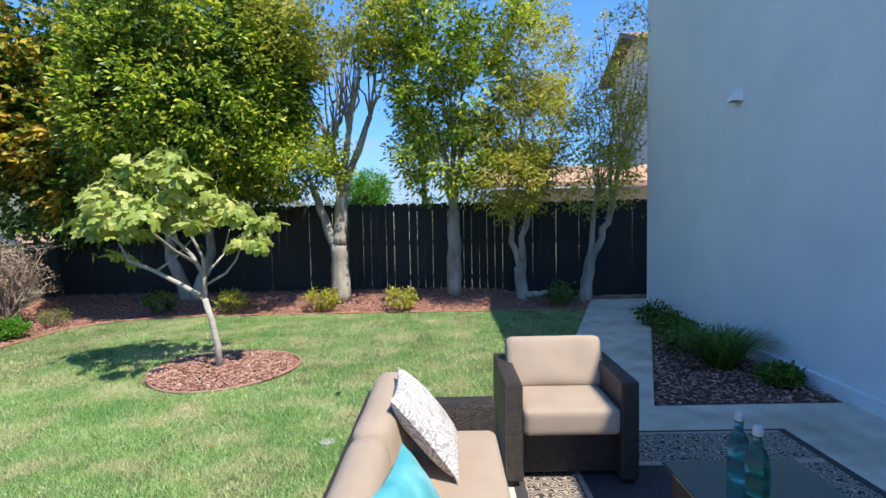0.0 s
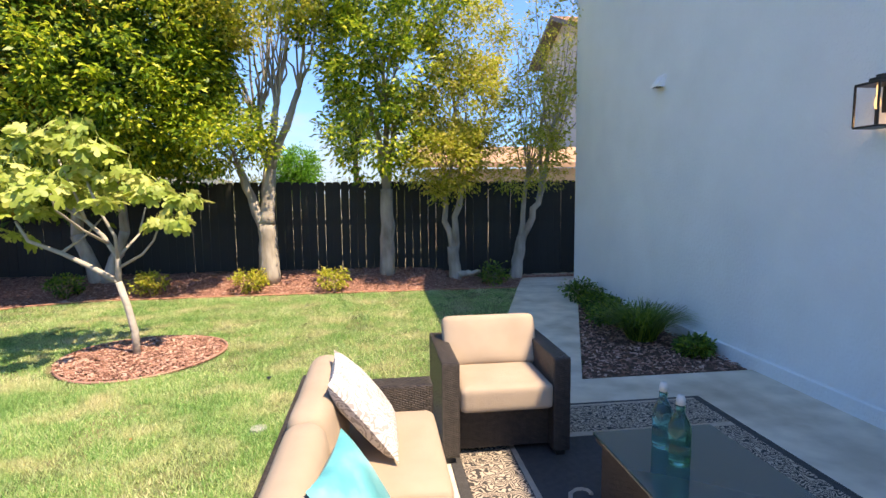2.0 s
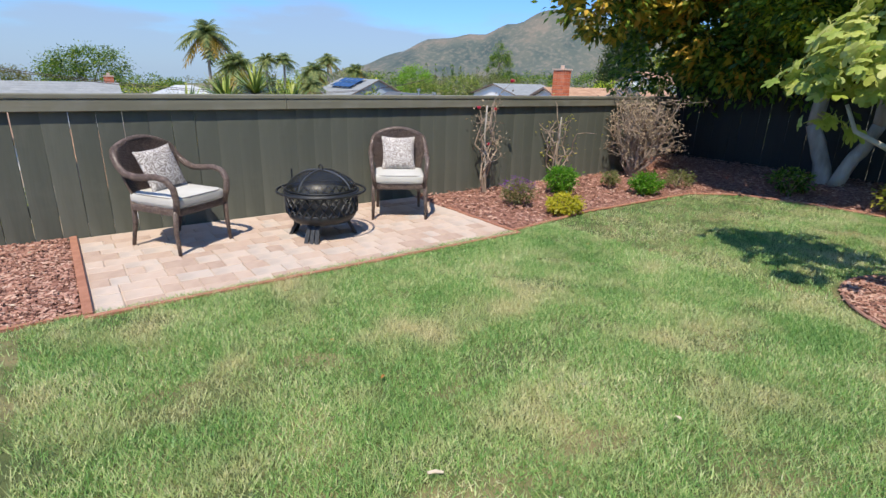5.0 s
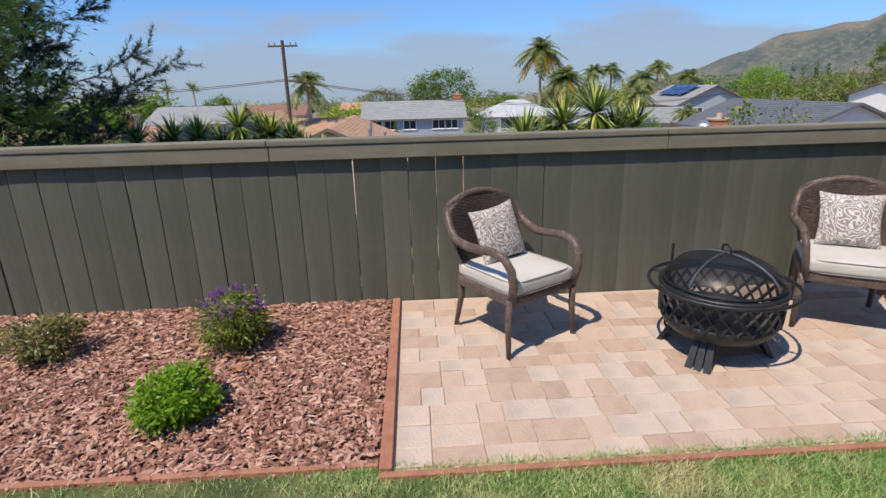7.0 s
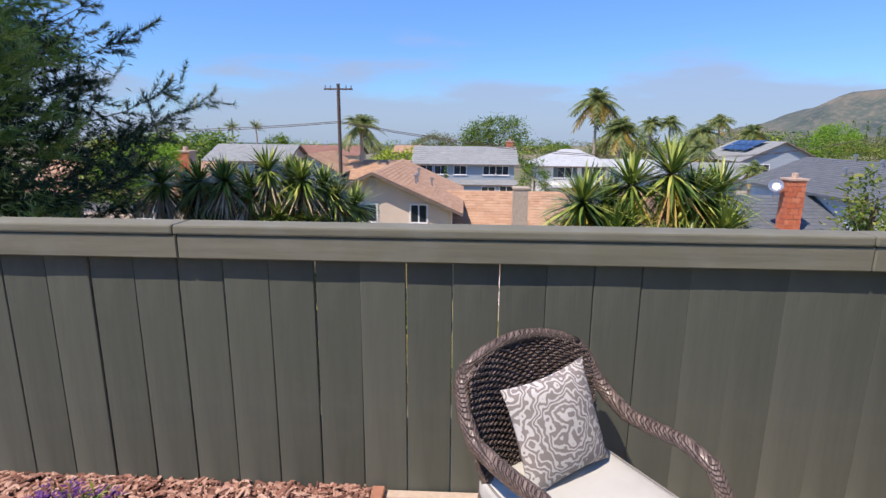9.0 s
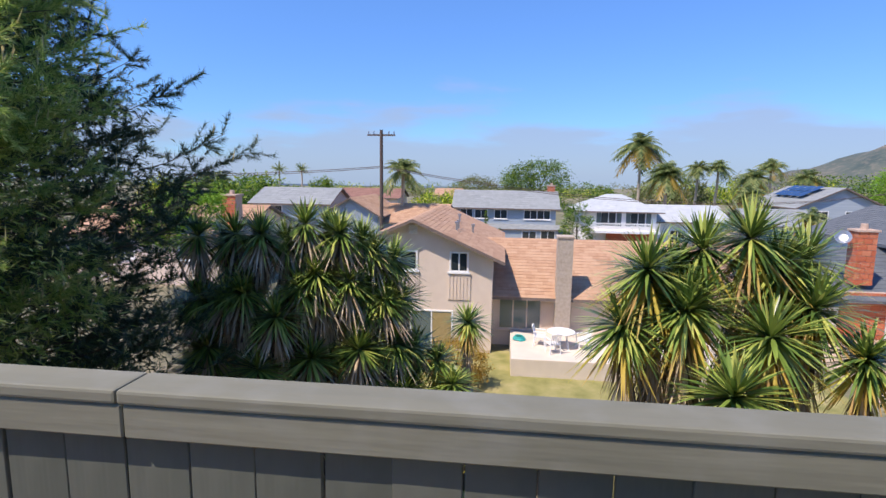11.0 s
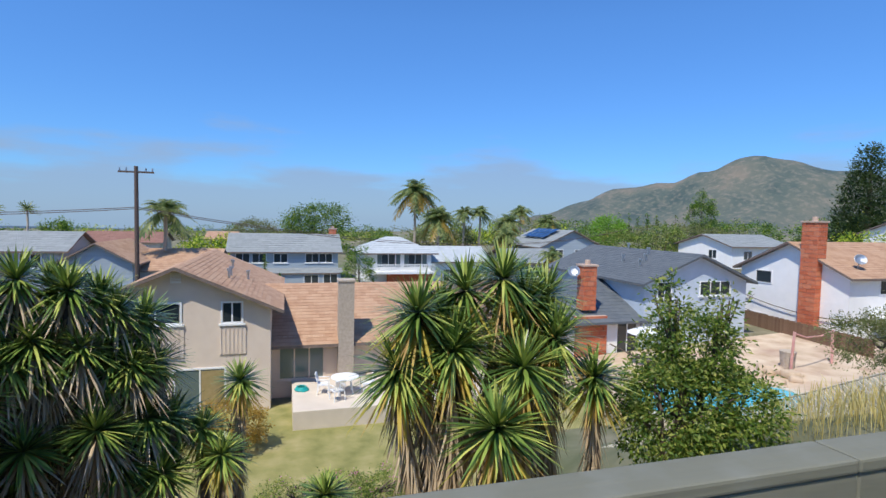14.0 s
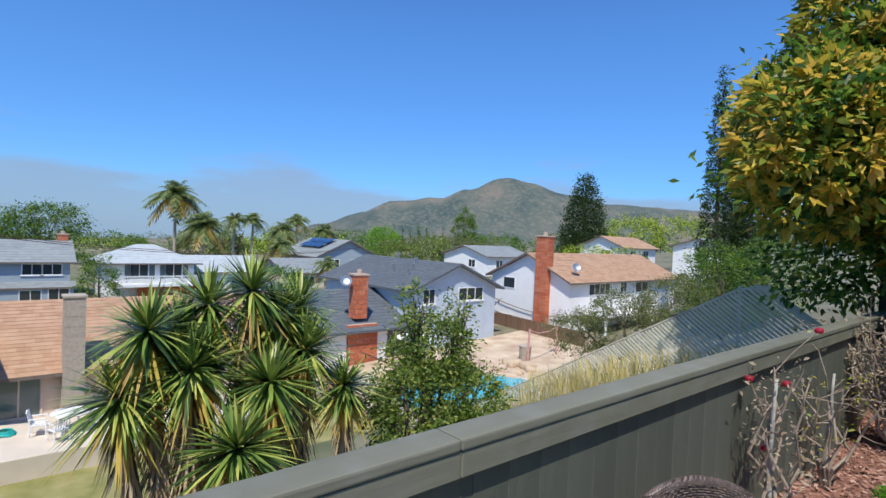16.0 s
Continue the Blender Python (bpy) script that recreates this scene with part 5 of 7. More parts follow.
def block(parent, x0, x1, y0, y1, z0, ze, zr, along, wall, roof, over=0.45, hip=False, rows=14, cols=18, trim="trim_brown"):
    """A wing with walls and a gable or hip roof whose ridge runs along 'x' or 'y'."""
    s = Shape()
    if along == "x":
        ym = (y0 + y1) / 2
        v = [(x, y, z) for x in (x0, x1) for y, z in ((y0, z0), (y1, z0), (y1, ze), (ym, zr), (y0, ze))]
    else:
        xm = (x0 + x1) / 2
        v = [(x, y, z) for y in (y0, y1) for x, z in ((x1, z0), (x0, z0), (x0, ze), (xm, zr), (x1, ze))]
    if hip:
        s.span((x0, y0, z0), (x1, y1, ze))
    else:
        s.add(v, [(0, 1, 2, 3, 4), (9, 8, 7, 6, 5), (0, 4, 9, 5), (1, 6, 7, 2), (4, 3, 8, 9), (3, 2, 7, 8)])
    part("wall", s, M[wall], parent)
    r, slab = Shape(), Shape()
    run = (y1 - y0) / 2 if along == "x" else (x1 - x0) / 2
    drop = over * (zr - ze) / run
    X0, X1, Y0, Y1 = x0 - over, x1 + over, y0 - over, y1 + over
    zl, lift = ze - drop + 0.08, 0.1
    inset = run if hip else 0
    if along == "x":
        ym = (y0 + y1) / 2
        P, Q = (X0 + inset, ym, zr + lift), (X1 - inset, ym, zr + lift)
        quads = [((X0, Y0, zl), (X1, Y0, zl), Q, P), ((X0, Y1, zl), (X1, Y1, zl), Q, P)]
        ends = [((X1, Y0, zl), (X1, Y1, zl), Q, Q), ((X0, Y0, zl), (X0, Y1, zl), P, P)]
    else:
        xm = (x0 + x1) / 2
        P, Q = (xm, Y0 + inset, zr + lift), (xm, Y1 - inset, zr + lift)
        quads = [((X0, Y0, zl), (X0, Y1, zl), Q, P), ((X1, Y0, zl), (X1, Y1, zl), Q, P)]
        ends = [((X0, Y0, zl), (X1, Y0, zl), P, P), ((X0, Y1, zl), (X1, Y1, zl), Q, Q)]
    for a, b, c, d in quads + (ends if hip else []):
        shingled(r, a, b, c, d, rows, cols, 0.016)
        dn = Vector((0, 0, -0.14))
        q = [Vector(p) for p in (a, b, c, d)]
        slab.add(q + [p + dn for p in q], [(0, 1, 2, 3), (7, 6, 5, 4), (0, 4, 5, 1), (1, 5, 6, 2), (2, 6, 7, 3), (3, 7, 4, 0)])
    part("roof_edge", slab, M[trim], parent)
    part("roof", r, M[roof], parent)


def window(parent, face, p, w, h, panes=2, glassy="pane", frame="white", sill=True, deep=0.05):
    """A framed window on a wall facing 'e' (+x) or 's' (-y); p is its lower corner on the wall's face."""
    def at(u, o, z):
        return (p[0] + o, p[1] + u, p[2] + z) if face == "e" else (p[0] + u, p[1] - o, p[2] + z)

    def bar(sh, u0, u1, z0, z1, o0, o1):
        a, b = at(u0, o0, z0), at(u1, o1, z1)
        sh.span(tuple(map(min, a, b)), tuple(map(max, a, b)))
    k = 0.07
    rim = [(-k, -k), (w + k, -k), (w + k, h + k), (-k, h + k), (0, 0), (w, 0), (w, h), (0, h)]
    v = [at(u, o, z) for o in (deep, -0.02) for u, z in rim]
    q = []
    for i in range(4):
        j = (i + 1) % 4
        q += [(i, j, j + 4, i + 4), (i + 8, i + 12, j + 12, j + 8), (i, i + 8, j + 8, j), (i + 4, j + 4, j + 12, i + 12)]
    fr = part("window", Shape().add(v, q), M[frame], parent)
    for i in range(1, panes):
        g = Shape()
        bar(g, w * i / panes - 0.03, w * i / panes + 0.03, 0.001, h - 0.001, -0.018, deep - 0.004)
        part("mullion", g, M[frame], fr)
    if sill:
        g = Shape()
        bar(g, -0.15, w + 0.15, -0.15, -k - 0.003, -0.02, deep + 0.05)
        part("sill", g, M[frame], fr)
    for i in range(panes):
        g = Shape()
        bar(g, w * i / panes + 0.03, w * (i + 1) / panes - 0.03, 0.0, h, 0.008, 0.02)
        part("pane", g, M[glassy if i < panes or panes == 1 else "pane"], fr)
    return fr


def brick_stack(parent, x0, x1, y0, y1, z0, z1, name="chimney", cap=True):
    """Chimney of staggered bricks round a mortar core."""
    core = part(name, Shape().span((x0 + 0.015, y0 + 0.015, z0), (x1 - 0.015, y1 - 0.015, z1)), M["mortar"], parent)
    me = {}
    n = int((z1 - z0) / 0.3)
    for i in range(n):
        z = z0 + (i + 0.5) * (z1 - z0) / n
        hh = (z1 - z0) / n - 0.03
        for axis, lo, hi, fixed in (("y", y0, y1, x1), ("x", x0, x1, y0)):
            m = max(1, round((hi - lo) / 0.5))
            w = (hi - lo) / m
            for j in range(m + i % 2):
                a, b = max(lo, lo + (j - 0.5 * (i % 2)) * w), min(hi, lo + (j + 1 - 0.5 * (i % 2)) * w)
                key = (axis, round(b - a, 3))
                if key not in me:
                    me[key] = (Shape().box((0, 0, 0), (0.03, b - a - 0.03, hh)) if axis == "y" else Shape().box((0, 0, 0), (b - a - 0.03, 0.03, hh))).mesh("brick", M["brick"])
                ob = new("brick", me[key])
                ob.parent = core
                ob.location = (fixed, (a + b) / 2, z) if axis == "y" else ((a + b) / 2, fixed, z)
    if cap:
        part("chimney_cap", Shape().span((x0 - 0.08, y0 - 0.08, z1), (x1 + 0.08, y1 + 0.08, z1 + 0.12), 0.02).lathe([(0.18, 0.12), (0.16, 0.4), (0, 0.42)], ((x0 + x1) / 2, (y0 + y1) / 2, z1), 10), M["mortar"], parent)


def dish(parent, at, mat="metal"):
    s = Shape().lathe([(0.0, 0.0), (0.2, 0.03), (0.36, 0.11), (0.38, 0.1)], (0, 0, 0), 16)
    m = pose(*at, 60, 0, 60)
    s.v = [tuple(m @ Vector(p)) for p in s.v]
    s.tube([at, (at[0] - 0.15, at[1], at[2] - 0.6)], 0.025, 6)
    part("satellite_dish", s, M["metal"], parent, "small grey satellite dish")


# beige two-storey house below the fence
h = thing("beige_house", (0, 0, 0), 0, "beige two-storey stucco house with tan shingle roof", "house")
block(h, -41, -29.6, -7.0, 0.3, -6.6, -1.95, -0.35, "x", "wall_beige", "roof_tan", 0.55, rows=22, cols=26)
block(h, -38.5, -31.1, 0.3, 13.0, -6.6, -3.75, -1.75, "y", "wall_beige", "roof_tan", 0.6, rows=20, cols=30)
window(h, "e", (-29.6, -6.0, -2.6), 2.75, 0.78, 3)
window(h, "e", (-29.6, -1.62, -2.62), 0.75, 0.8, 2)
window(h, "e", (-29.6, -6.2, -5.55), 2.3, 0.85, 2)
window(h, "e", (-29.6, -3.45, -6.55), 1.9, 1.95, 2, "pane_shade", sill=False)
part("curtain", Shape().span((-29.575, -2.45, -6.5), (-29.565, -1.58, -4.66)), M["curtain"], h)
window(h, "e", (-31.1, 0.65, -5.65), 2.0, 1.9, 3, "pane_shade", "wall_beige")
for y0, y1, z0, z1 in ((-6.1, -3.1, -4.05, -2.8), (-1.75, -0.7, -4.0, -2.85)):
    p = part("board_panel", Shape().span((-29.6, y0, z0), (-29.56, y1, z1)), M["wall_beige"], h)
    for i in range(int((y1 - y0) / 0.16)):
        part("batten", Shape().span((-29.56, y0 + 0.05 + i * 0.16, z0 + 0.01), (-29.535, y0 + 0.09 + i * 0.16, z1 - 0.01)), M["wall_beige"], p)
for i in range(7):
    part("vent_slat", Shape().span((-29.6, -3.6, -0.95 + i * 0.06), (-29.56, -3.2, -0.92 + i * 0.06)), M["white"], h)
core = part("chimney", Shape().span((-31.1, 3.28, -6.6), (-30.4, 3.98, -1.1), 0.02).span((-31.15, 3.23, -1.1), (-30.35, 4.03, -1.0), 0.02), M["block"], h)
for i in range(14):
    part("block_course", Shape().span((-30.4, 3.28, -6.5 + i * 0.39), (-30.392, 3.98, -6.125 + i * 0.39)), M["block"], core)
for x, y in ((-33, 0.9 - 2.5), (-34, -0.9), (-32, -1.6), (-36, -1.8)):
    zz = -0.35 - (abs(y + 3.35)) * 0.44
    part("roof_vent", Shape().tube([(x, y, zz), (x, y, zz + 0.5)], 0.06, 8).tube([(x, y, zz + 0.42), (x, y, zz + 0.55)], 0.1, 8), M["metal"], h)

single("garden_patio", Shape().span((-31.1, 1.2, -6.7), (-26.9, 10.5, -5.75), 0.03), M["deck"], label="raised pale concrete terrace behind the beige house", kind="structure")
single("neighbour_lawn", Shape().add([(-30, -9, -6.5), (-18, -9, -6.5), (-18, 14, -6.5), (-30, 14, -6.5)], [(0, 1, 2, 3)]), M["dry_lawn"], label="dry yellowish lawn behind the beige house", kind="structure")

t = thing("patio_table", (-28.7, 3.4, -5.75), 0, "round white plastic garden table on the terrace", "table")
part("tabletop", Shape().lathe([(0, 0.74), (0.6, 0.74), (0.62, 0.72), (0.6, 0.7), (0, 0.7)], sides=20), M["white"], t)
for i in range(4):
    a = math.pi / 4 + i * math.pi / 2
    part("leg", Shape().tube([(0.3 * math.cos(a), 0.3 * math.sin(a), 0.7), (0.45 * math.cos(a), 0.45 * math.sin(a), 0)], 0.03, 6), M["white"], t)


def plastic_chair():
    c = thing("garden_chair", (-28.7, 2.6, -5.75), 0, "white plastic garden chair with slatted back", "chair", "chairs round the terrace table")
    part("seat", Shape().box((0, 0, 0.42), (0.48, 0.48, 0.04), bev=0.01), M["white"], c)
    for x in (-0.22, 0.22):
        for y in (-0.22, 0.22):
            part("leg", Shape().tube([(x, y, 0.42), (x * 1.1, y * 1.1, 0)], 0.025, 6), M["white"], c)
        part("armrest", Shape().tube([(x * 1.15, 0.24, 0.65), (x * 1.15, -0.22, 0.65), (x * 1.15, -0.24, 0.42)], 0.025, 6), M["white"], c)
    for i in range(6):
        part("slat", Shape().tube([(-0.2 + i * 0.08, 0.22, 0.44), (-0.2 + i * 0.08, 0.32, 0.88)], 0.02, 5), M["white"], c)
    part("top_rail", Shape().tube([(-0.24, 0.32, 0.87), (0, 0.34, 0.92), (0.24, 0.32, 0.87)], 0.03, 6), M["white"], c)
    return c


c0 = plastic_chair()
c0.matrix_world = pose(-27.9, 3.0, -5.75, 0, 0, -70)
for x, y, a in ((-28.9, 2.5, 170), (-28.6, 4.35, 10)):
    copy_thing(c0, pose(x, y, -5.75, 0, 0, a))
hose = []
for i in range(60):
    a = i * 0.5
    hose.append((-29.5 + (0.3 - 0.002 * i) * math.cos(a), 1.6 + (0.3 - 0.002 * i) * math.sin(a), -5.72 + 0.0025 * i))
single("garden_hose", Shape().tube(hose, 0.03, 5), M["teal"], label="coiled teal garden hose on the terrace", category="hose")

# blue house with dark grey roof
h = thing("blue_house", (0, 0, 0), 0, "pale blue two-storey house with dark grey shingle roof", "house")
block(h, -46, -34, 22.7, 30.8, -7, -1.75, -0.1, "x", "wall_blue", "roof_grey", 0.5, rows=18, cols=24, trim="roof_grey")
block(h, -43, -34.3, 15.2, 22.7, -7, -4.1, -2.2, "y", "wall_white", "roof_grey", 0.5, rows=14, cols=16, trim="roof_grey")
window(h, "e", (-34, 27.0, -2.7), 2.4, 0.85, 3)
window(h, "e", (-34, 23.7, -2.8), 1.0, 0.95, 2)
window(h, "e", (-34.3, 21.0, -6.5), 1.4, 2.2, 2, sill=False)
brick_stack(h, -35.6, -34.2, 18.0, 20.2, -7, -3.9, "brick_wall", False)
brick_stack(h, -35.4, -34.6, 18.7, 19.6, -3.6, -0.85)
dish(h, (-35.0, 18.2, -1.2))
for x, y in ((-37, 25), (-38, 26), (-39, 24.6), (-41, 26.5), (-36.5, 24.2)):
    zz = -0.1 - abs(y - 26.75) * 0.4
    part("roof_vent", Shape().tube([(x, y, zz), (x, y, zz + 0.55)], 0.07, 8).tube([(x, y, zz + 0.45), (x, y, zz + 0.6)], 0.14, 8), M["metal"], h)

# white house with brick chimney
h = thing("white_house", (0, 0, 0), 0, "white two-storey house with tan shingle roof and tall brick chimney", "house")
block(h, -39.0, -30.6, 35.6, 53, -8, -1.2, 0.75, "y", "wall_white", "roof_tan", 0.45, rows=18, cols=30)
part("porch_roof", Shape().span((-30.6, 37.5, -4.0), (-28.4, 45, -3.85), 0.02), M["wall_white"], h)
part("porch_post", Shape().span((-28.6, 37.6, -8), (-28.45, 37.75, -4.0)), M["white"], h)
part("porch_post", Shape().span((-28.6, 44.8, -8), (-28.45, 44.95, -4.0)), M["white"], h)
window(h, "e", (-30.6, 38.3, -2.4), 3.0, 0.85, 4, sill=False)
window(h, "e", (-30.6, 43.0, -2.3), 1.0, 0.85, 2, sill=False)
window(h, "e", (-30.6, 45.5, -2.4), 2.2, 0.85, 2, sill=False)
window(h, "s", (-37.6, 35.6, -2.3), 1.3, 0.85, 1, sill=False)
window(h, "s", (-38.4, 35.6, -5.8), 2.0, 1.1, 2, sill=False)
brick_stack(h, -33.7, -32.5, 35.1, 35.9, -8, 2.2)
brick_stack(h, -34.0, -32.2, 34.9, 35.6, -8, -5.4, "hearth_base", False)
dish(h, (-31.2, 37.2, -0.2))


def house(name, x0, x1, y0, y1, z0, ze, zr, along, wall, roof, label, wins, hip=False, over=0.5):
    """A farther house: body, roof and its windows (face, along, z, w, h, panes)."""
    h = thing(name, (0, 0, 0), 0, label, "house")
    block(h, x0, x1, y0, y1, z0, ze, zr, along, wall, roof, over, hip, 9, 12)
    for face, u, z, w, hh, k in wins:
        window(h, face, (x1, u, z) if face == "e" else (u, y0, z), w, hh, k)
    return h


h = house("blue_grey_house", -78, -70.6, -5.2, 7.0, -8, -2.1, -0.3, "y", "wall_grey", "roof_mid", "long blue-grey two-storey house with grey roof", [("e", y, -3.5, 1.5, 1.0, 2) for y in (-4.6, -2.8, -0.4, 3.2, 4.8)])
block(h, -70.6, -69.0, -3.0, 7.2, -8, -4.6, -4.2, "y", "wall_grey", "roof_mid", 0.2, rows=4, cols=12)
window(h, "e", (-69.0, 3, -6.2), 1.6, 1.3, 2)
window(h, "e", (-69.0, 5.2, -6.6), 1.6, 1.8, 2, sill=False)
brick_stack(h, -75, -74.2, 6.2, 7.1, -2, 0.4)
h = house("balcony_house", -74, -66.4, 9.6, 17.6, -8, -1.9, -0.4, "y", "wall_white", "roof_pale", "white two-storey house with hipped pale roof and balcony", [("e", 11.6, -3.7, 1.6, 1.5, 2), ("e", 14.8, -3.7, 1.6, 1.5, 2)], True, 0.7)
for y in (11.1, 13.3, 14.3, 16.5):
    part("shutter", Shape().span((-66.4, y, -3.75), (-66.3, y + 0.5, -2.15)), M["pane_shade"], h, "teal louvred shutter")
b = part("balcony", Shape().span((-66.4, 10.0, -4.4), (-64.6, 17.6, -4.2)), M["white"], h)
for i in range(38):
    part("baluster", Shape().span((-64.7, 10.05 + i * 0.2, -4.2), (-64.62, 10.12 + i * 0.2, -3.4)), M["white"], b)
part("handrail", Shape().span((-64.72, 10.0, -3.4), (-64.6, 17.6, -3.28)), M["white"], b)
part("porch_wall", Shape().span((-66.3, 12.2, -8), (-65.6, 17.6, -4.5)), M["brick"], h)
house("annex_house", -76, -67.5, 17.8, 25.5, -8, -3.1, -1.6, "y", "wall_white", "roof_pale", "low white annex with pale roof", [("e", 19.5, -5.6, 1.6, 1.4, 2), ("e", 22.0, -5.6, 2.4, 1.4, 3)])
h = house("tan_house", -52, -41, -32, -18.5, -7, -2.8, -1.0, "y", "wall_beige", "roof_tan", "low tan-roofed house behind the yuccas", [("e", -22.5, -4.6, 1.4, 1.2, 2), ("e", -27.5, -4.6, 1.4, 1.2, 2)])
brick_stack(h, -42.6, -41.6, -19.4, -18.4, -4, 0.0)
h = house("gabled_house", -68, -58, -17.6, -12, -7, -2.4, -0.8, "x", "wall_grey", "roof_tan", "grey gabled house with tan shingle roof in the valley", [("e", -16.4, -4.7, 1.3, 1.4, 2)])
block(h, -71, -60, -11.9, -5.6, -7, -3.3, -1.7, "y", "wall_grey", "roof_tan", 0.4, rows=12, cols=14)
house("tan_house", -122, -112, -13.2, -8.4, -8, -2.5, -1.3, "y", "wall_beige", "roof_tan", "small tan house in the valley", [("e", -12, -3.9, 1.2, 1.0, 2)])
M["roof_red"] = surface("red_brown_shingle", ((0.22, 0.11, 0.08), (0.3, 0.16, 0.12)), scale=3, rough=0.9, bump=0.3, bump_scale=8, island=0.5)
house("red_roofed_house", -109, -100, -29.5, -18.5, -8, -2.6, -1.15, "y", "wall_beige", "roof_red", "distant house with red-brown roof", [("e", -27, -4.4, 1.8, 1.2, 2), ("e", -22, -4.4, 1.8, 1.2, 2)])
house("grey_house", -70, -62, -27.2, -18.6, -8, -1.6, -0.1, "y", "wall_grey", "roof_mid", "grey-roofed house behind the yuccas", [("e", -25.5, -3.2, 1.6, 1.2, 2), ("e", -22, -3.2, 1.6, 1.2, 2)])
h = house("solar_house", -86, -74, 36, 46, -8, -1.6, 0.7, "x", "wall_grey", "roof_mid", "grey house with solar panels on its roof", [("e", 38, -3.2, 1.5, 1.1, 2), ("e", 41.5, -3.2, 1.5, 1.1, 2), ("e", 44, -3.2, 1.0, 1.1, 1)])
for i in range(4):
    for j in range(2):
        a = Vector((-76.5 - i * 1.8, 37.6 + j * 1.4, -0.35 + j * 0.65))
        part("solar_panel", Shape().add([a, a + Vector((-1.65, 0, 0)), a + Vector((-1.65, 1.3, 0.6)), a + Vector((0, 1.3, 0.6))], [(0, 1, 2, 3)]), M["solar"], h)
house("tan_house", -75, -66, 28, 35, -8, -3.2, -1.8, "y", "wall_beige", "roof_mid", "low grey-roofed house among palms", [("e", 30, -5, 1.6, 1.2, 2)])
house("valley_house", -72, -62, 58, 68, -8, -0.8, 0.6, "y", "wall_white", "roof_mid", "white house with brown-grey roof among trees", [("e", 60, -2.6, 1.4, 1.1, 2), ("e", 64, -2.6, 1.4, 1.1, 2), ("s", -66, -2.6, 1.4, 1.1, 2)])
house("hill_house", -58, -50, 76, 86, -8, 1.4, 3.0, "y", "wall_white", "roof_tan", "tan-roofed white house on the far slope", [("e", 78, -0.4, 1.6, 1.2, 2), ("e", 82, -0.4, 1.6, 1.2, 2), ("s", -54, -0.4, 1.6, 1.2, 2)])
house("hill_house", -46, -38, 84, 94, -8, 2.0, 3.2, "y", "wall_white", "roof_mid", "grey-roofed white house on the far slope", [("e", 86, 0.2, 1.6, 1.2, 2), ("e", 90, 0.2, 1.6, 1.2, 2), ("s", -42, 0.2, 1.6, 1.2, 2)])
# house behind the north fence
h = house("neighbour_house", 6.75, 16, 16.3, 20.7, -0.1, 6.75, 7.65, "x", "wall_beige", "roof_tan", "neighbouring beige gabled house behind the trees", [("s", 8.0, 3.6, 1.1, 1.2, 2)])
part("side_wing", Shape().span((1.5, 15.6, -0.1), (9, 15.95, 2.3)), M["wall_beige"], h)
part("lean_roof", Shape().add([(1.2, 14.9, 2.45), (9, 14.9, 2.45), (9, 16.1, 3.0), (1.2, 16.1, 3.0), (1.2, 14.9, 2.3), (9, 14.9, 2.3)], [(0, 1, 2, 3), (4, 5, 1, 0)]), M["roof_tan"], h)

# pool garden of the blue house
s = Shape()
for i in range(17):
    for j in range(29):
        x, y = -34.0 + i * 0.8, 15 + j * 0.75
        s.v.append((x, y, land(x, y) + 0.05))
s.f = [(i * 29 + j, (i + 1) * 29 + j, (i + 1) * 29 + j + 1, i * 29 + j + 1) for i in range(16) for j in range(28)]
single("pool_deck", s, M["sand"], label="sandy paved pool surround", kind="structure", smooth=True)
pl = thing("swimming_pool", (-24.5, 19.5, -5.92), 0, "turquoise swimming pool with pale coping", "pool")
part("water", Shape().lathe([(0, 0.06), (3.2, 0.06)], sides=28, sx=0.8, sy=1.3), M["pool"], pl)
part("coping", Shape().lathe([(3.2, 0.02), (3.2, 0.1), (3.5, 0.1), (3.5, -0.8)], sides=28, sx=0.8, sy=1.3), M["concrete"], pl)
f = thing("brown_fence", (-30.4, 33.6, -6.3), -8, "weathered brown board fence beside the pool garden", "fence")
me = Shape().box((0, 0, 0.9), (0.14, 0.03, 1.8)).mesh("board", M["wood_fence"])
for i in range(70):
    b = new("board", me)
    b.parent = f
    b.location = (-8 + i * 0.16, 0, 0.03 * math.sin(i * 2.1))

# clutter of the pool garden
def post(x, y, h, lean):
    z = land(x, y) + 0.04
    single("net_post", Shape().tube([(x, y, z), (x + lean, y, z + h)], 0.07, 8), M["pink"], label="faded pink wooden post in the pool garden", category="post")


post(-26.94, 26.54, 2.3, 0.1)
post(-27.55, 30.27, 1.9, -0.05)
single("net_rope", Shape().tube([(-26.84, 26.54, -3.7), (-27.0, 27.6, -4.0), (-27.3, 29.0, -4.05), (-27.6, 30.27, -3.9)], 0.04, 6), M["pink"], label="sagging rope between two pink posts", category="rope")
z = land(-27.9, 27.45) + 0.05
tb = thing("rubbish_bin", (-27.9, 27.45, z), 0, "grey ribbed rubbish bin beside the pool", "bin")
part("body", Shape().lathe([(0, 0), (0.34, 0), (0.4, 0.85), (0.37, 0.86)], sides=18), M["block"], tb)
part("lid", Shape().lathe([(0.42, 0.86), (0.42, 0.92), (0.2, 0.98), (0, 1.0)], sides=18), M["block"], tb)
rr = np.random.default_rng(77)
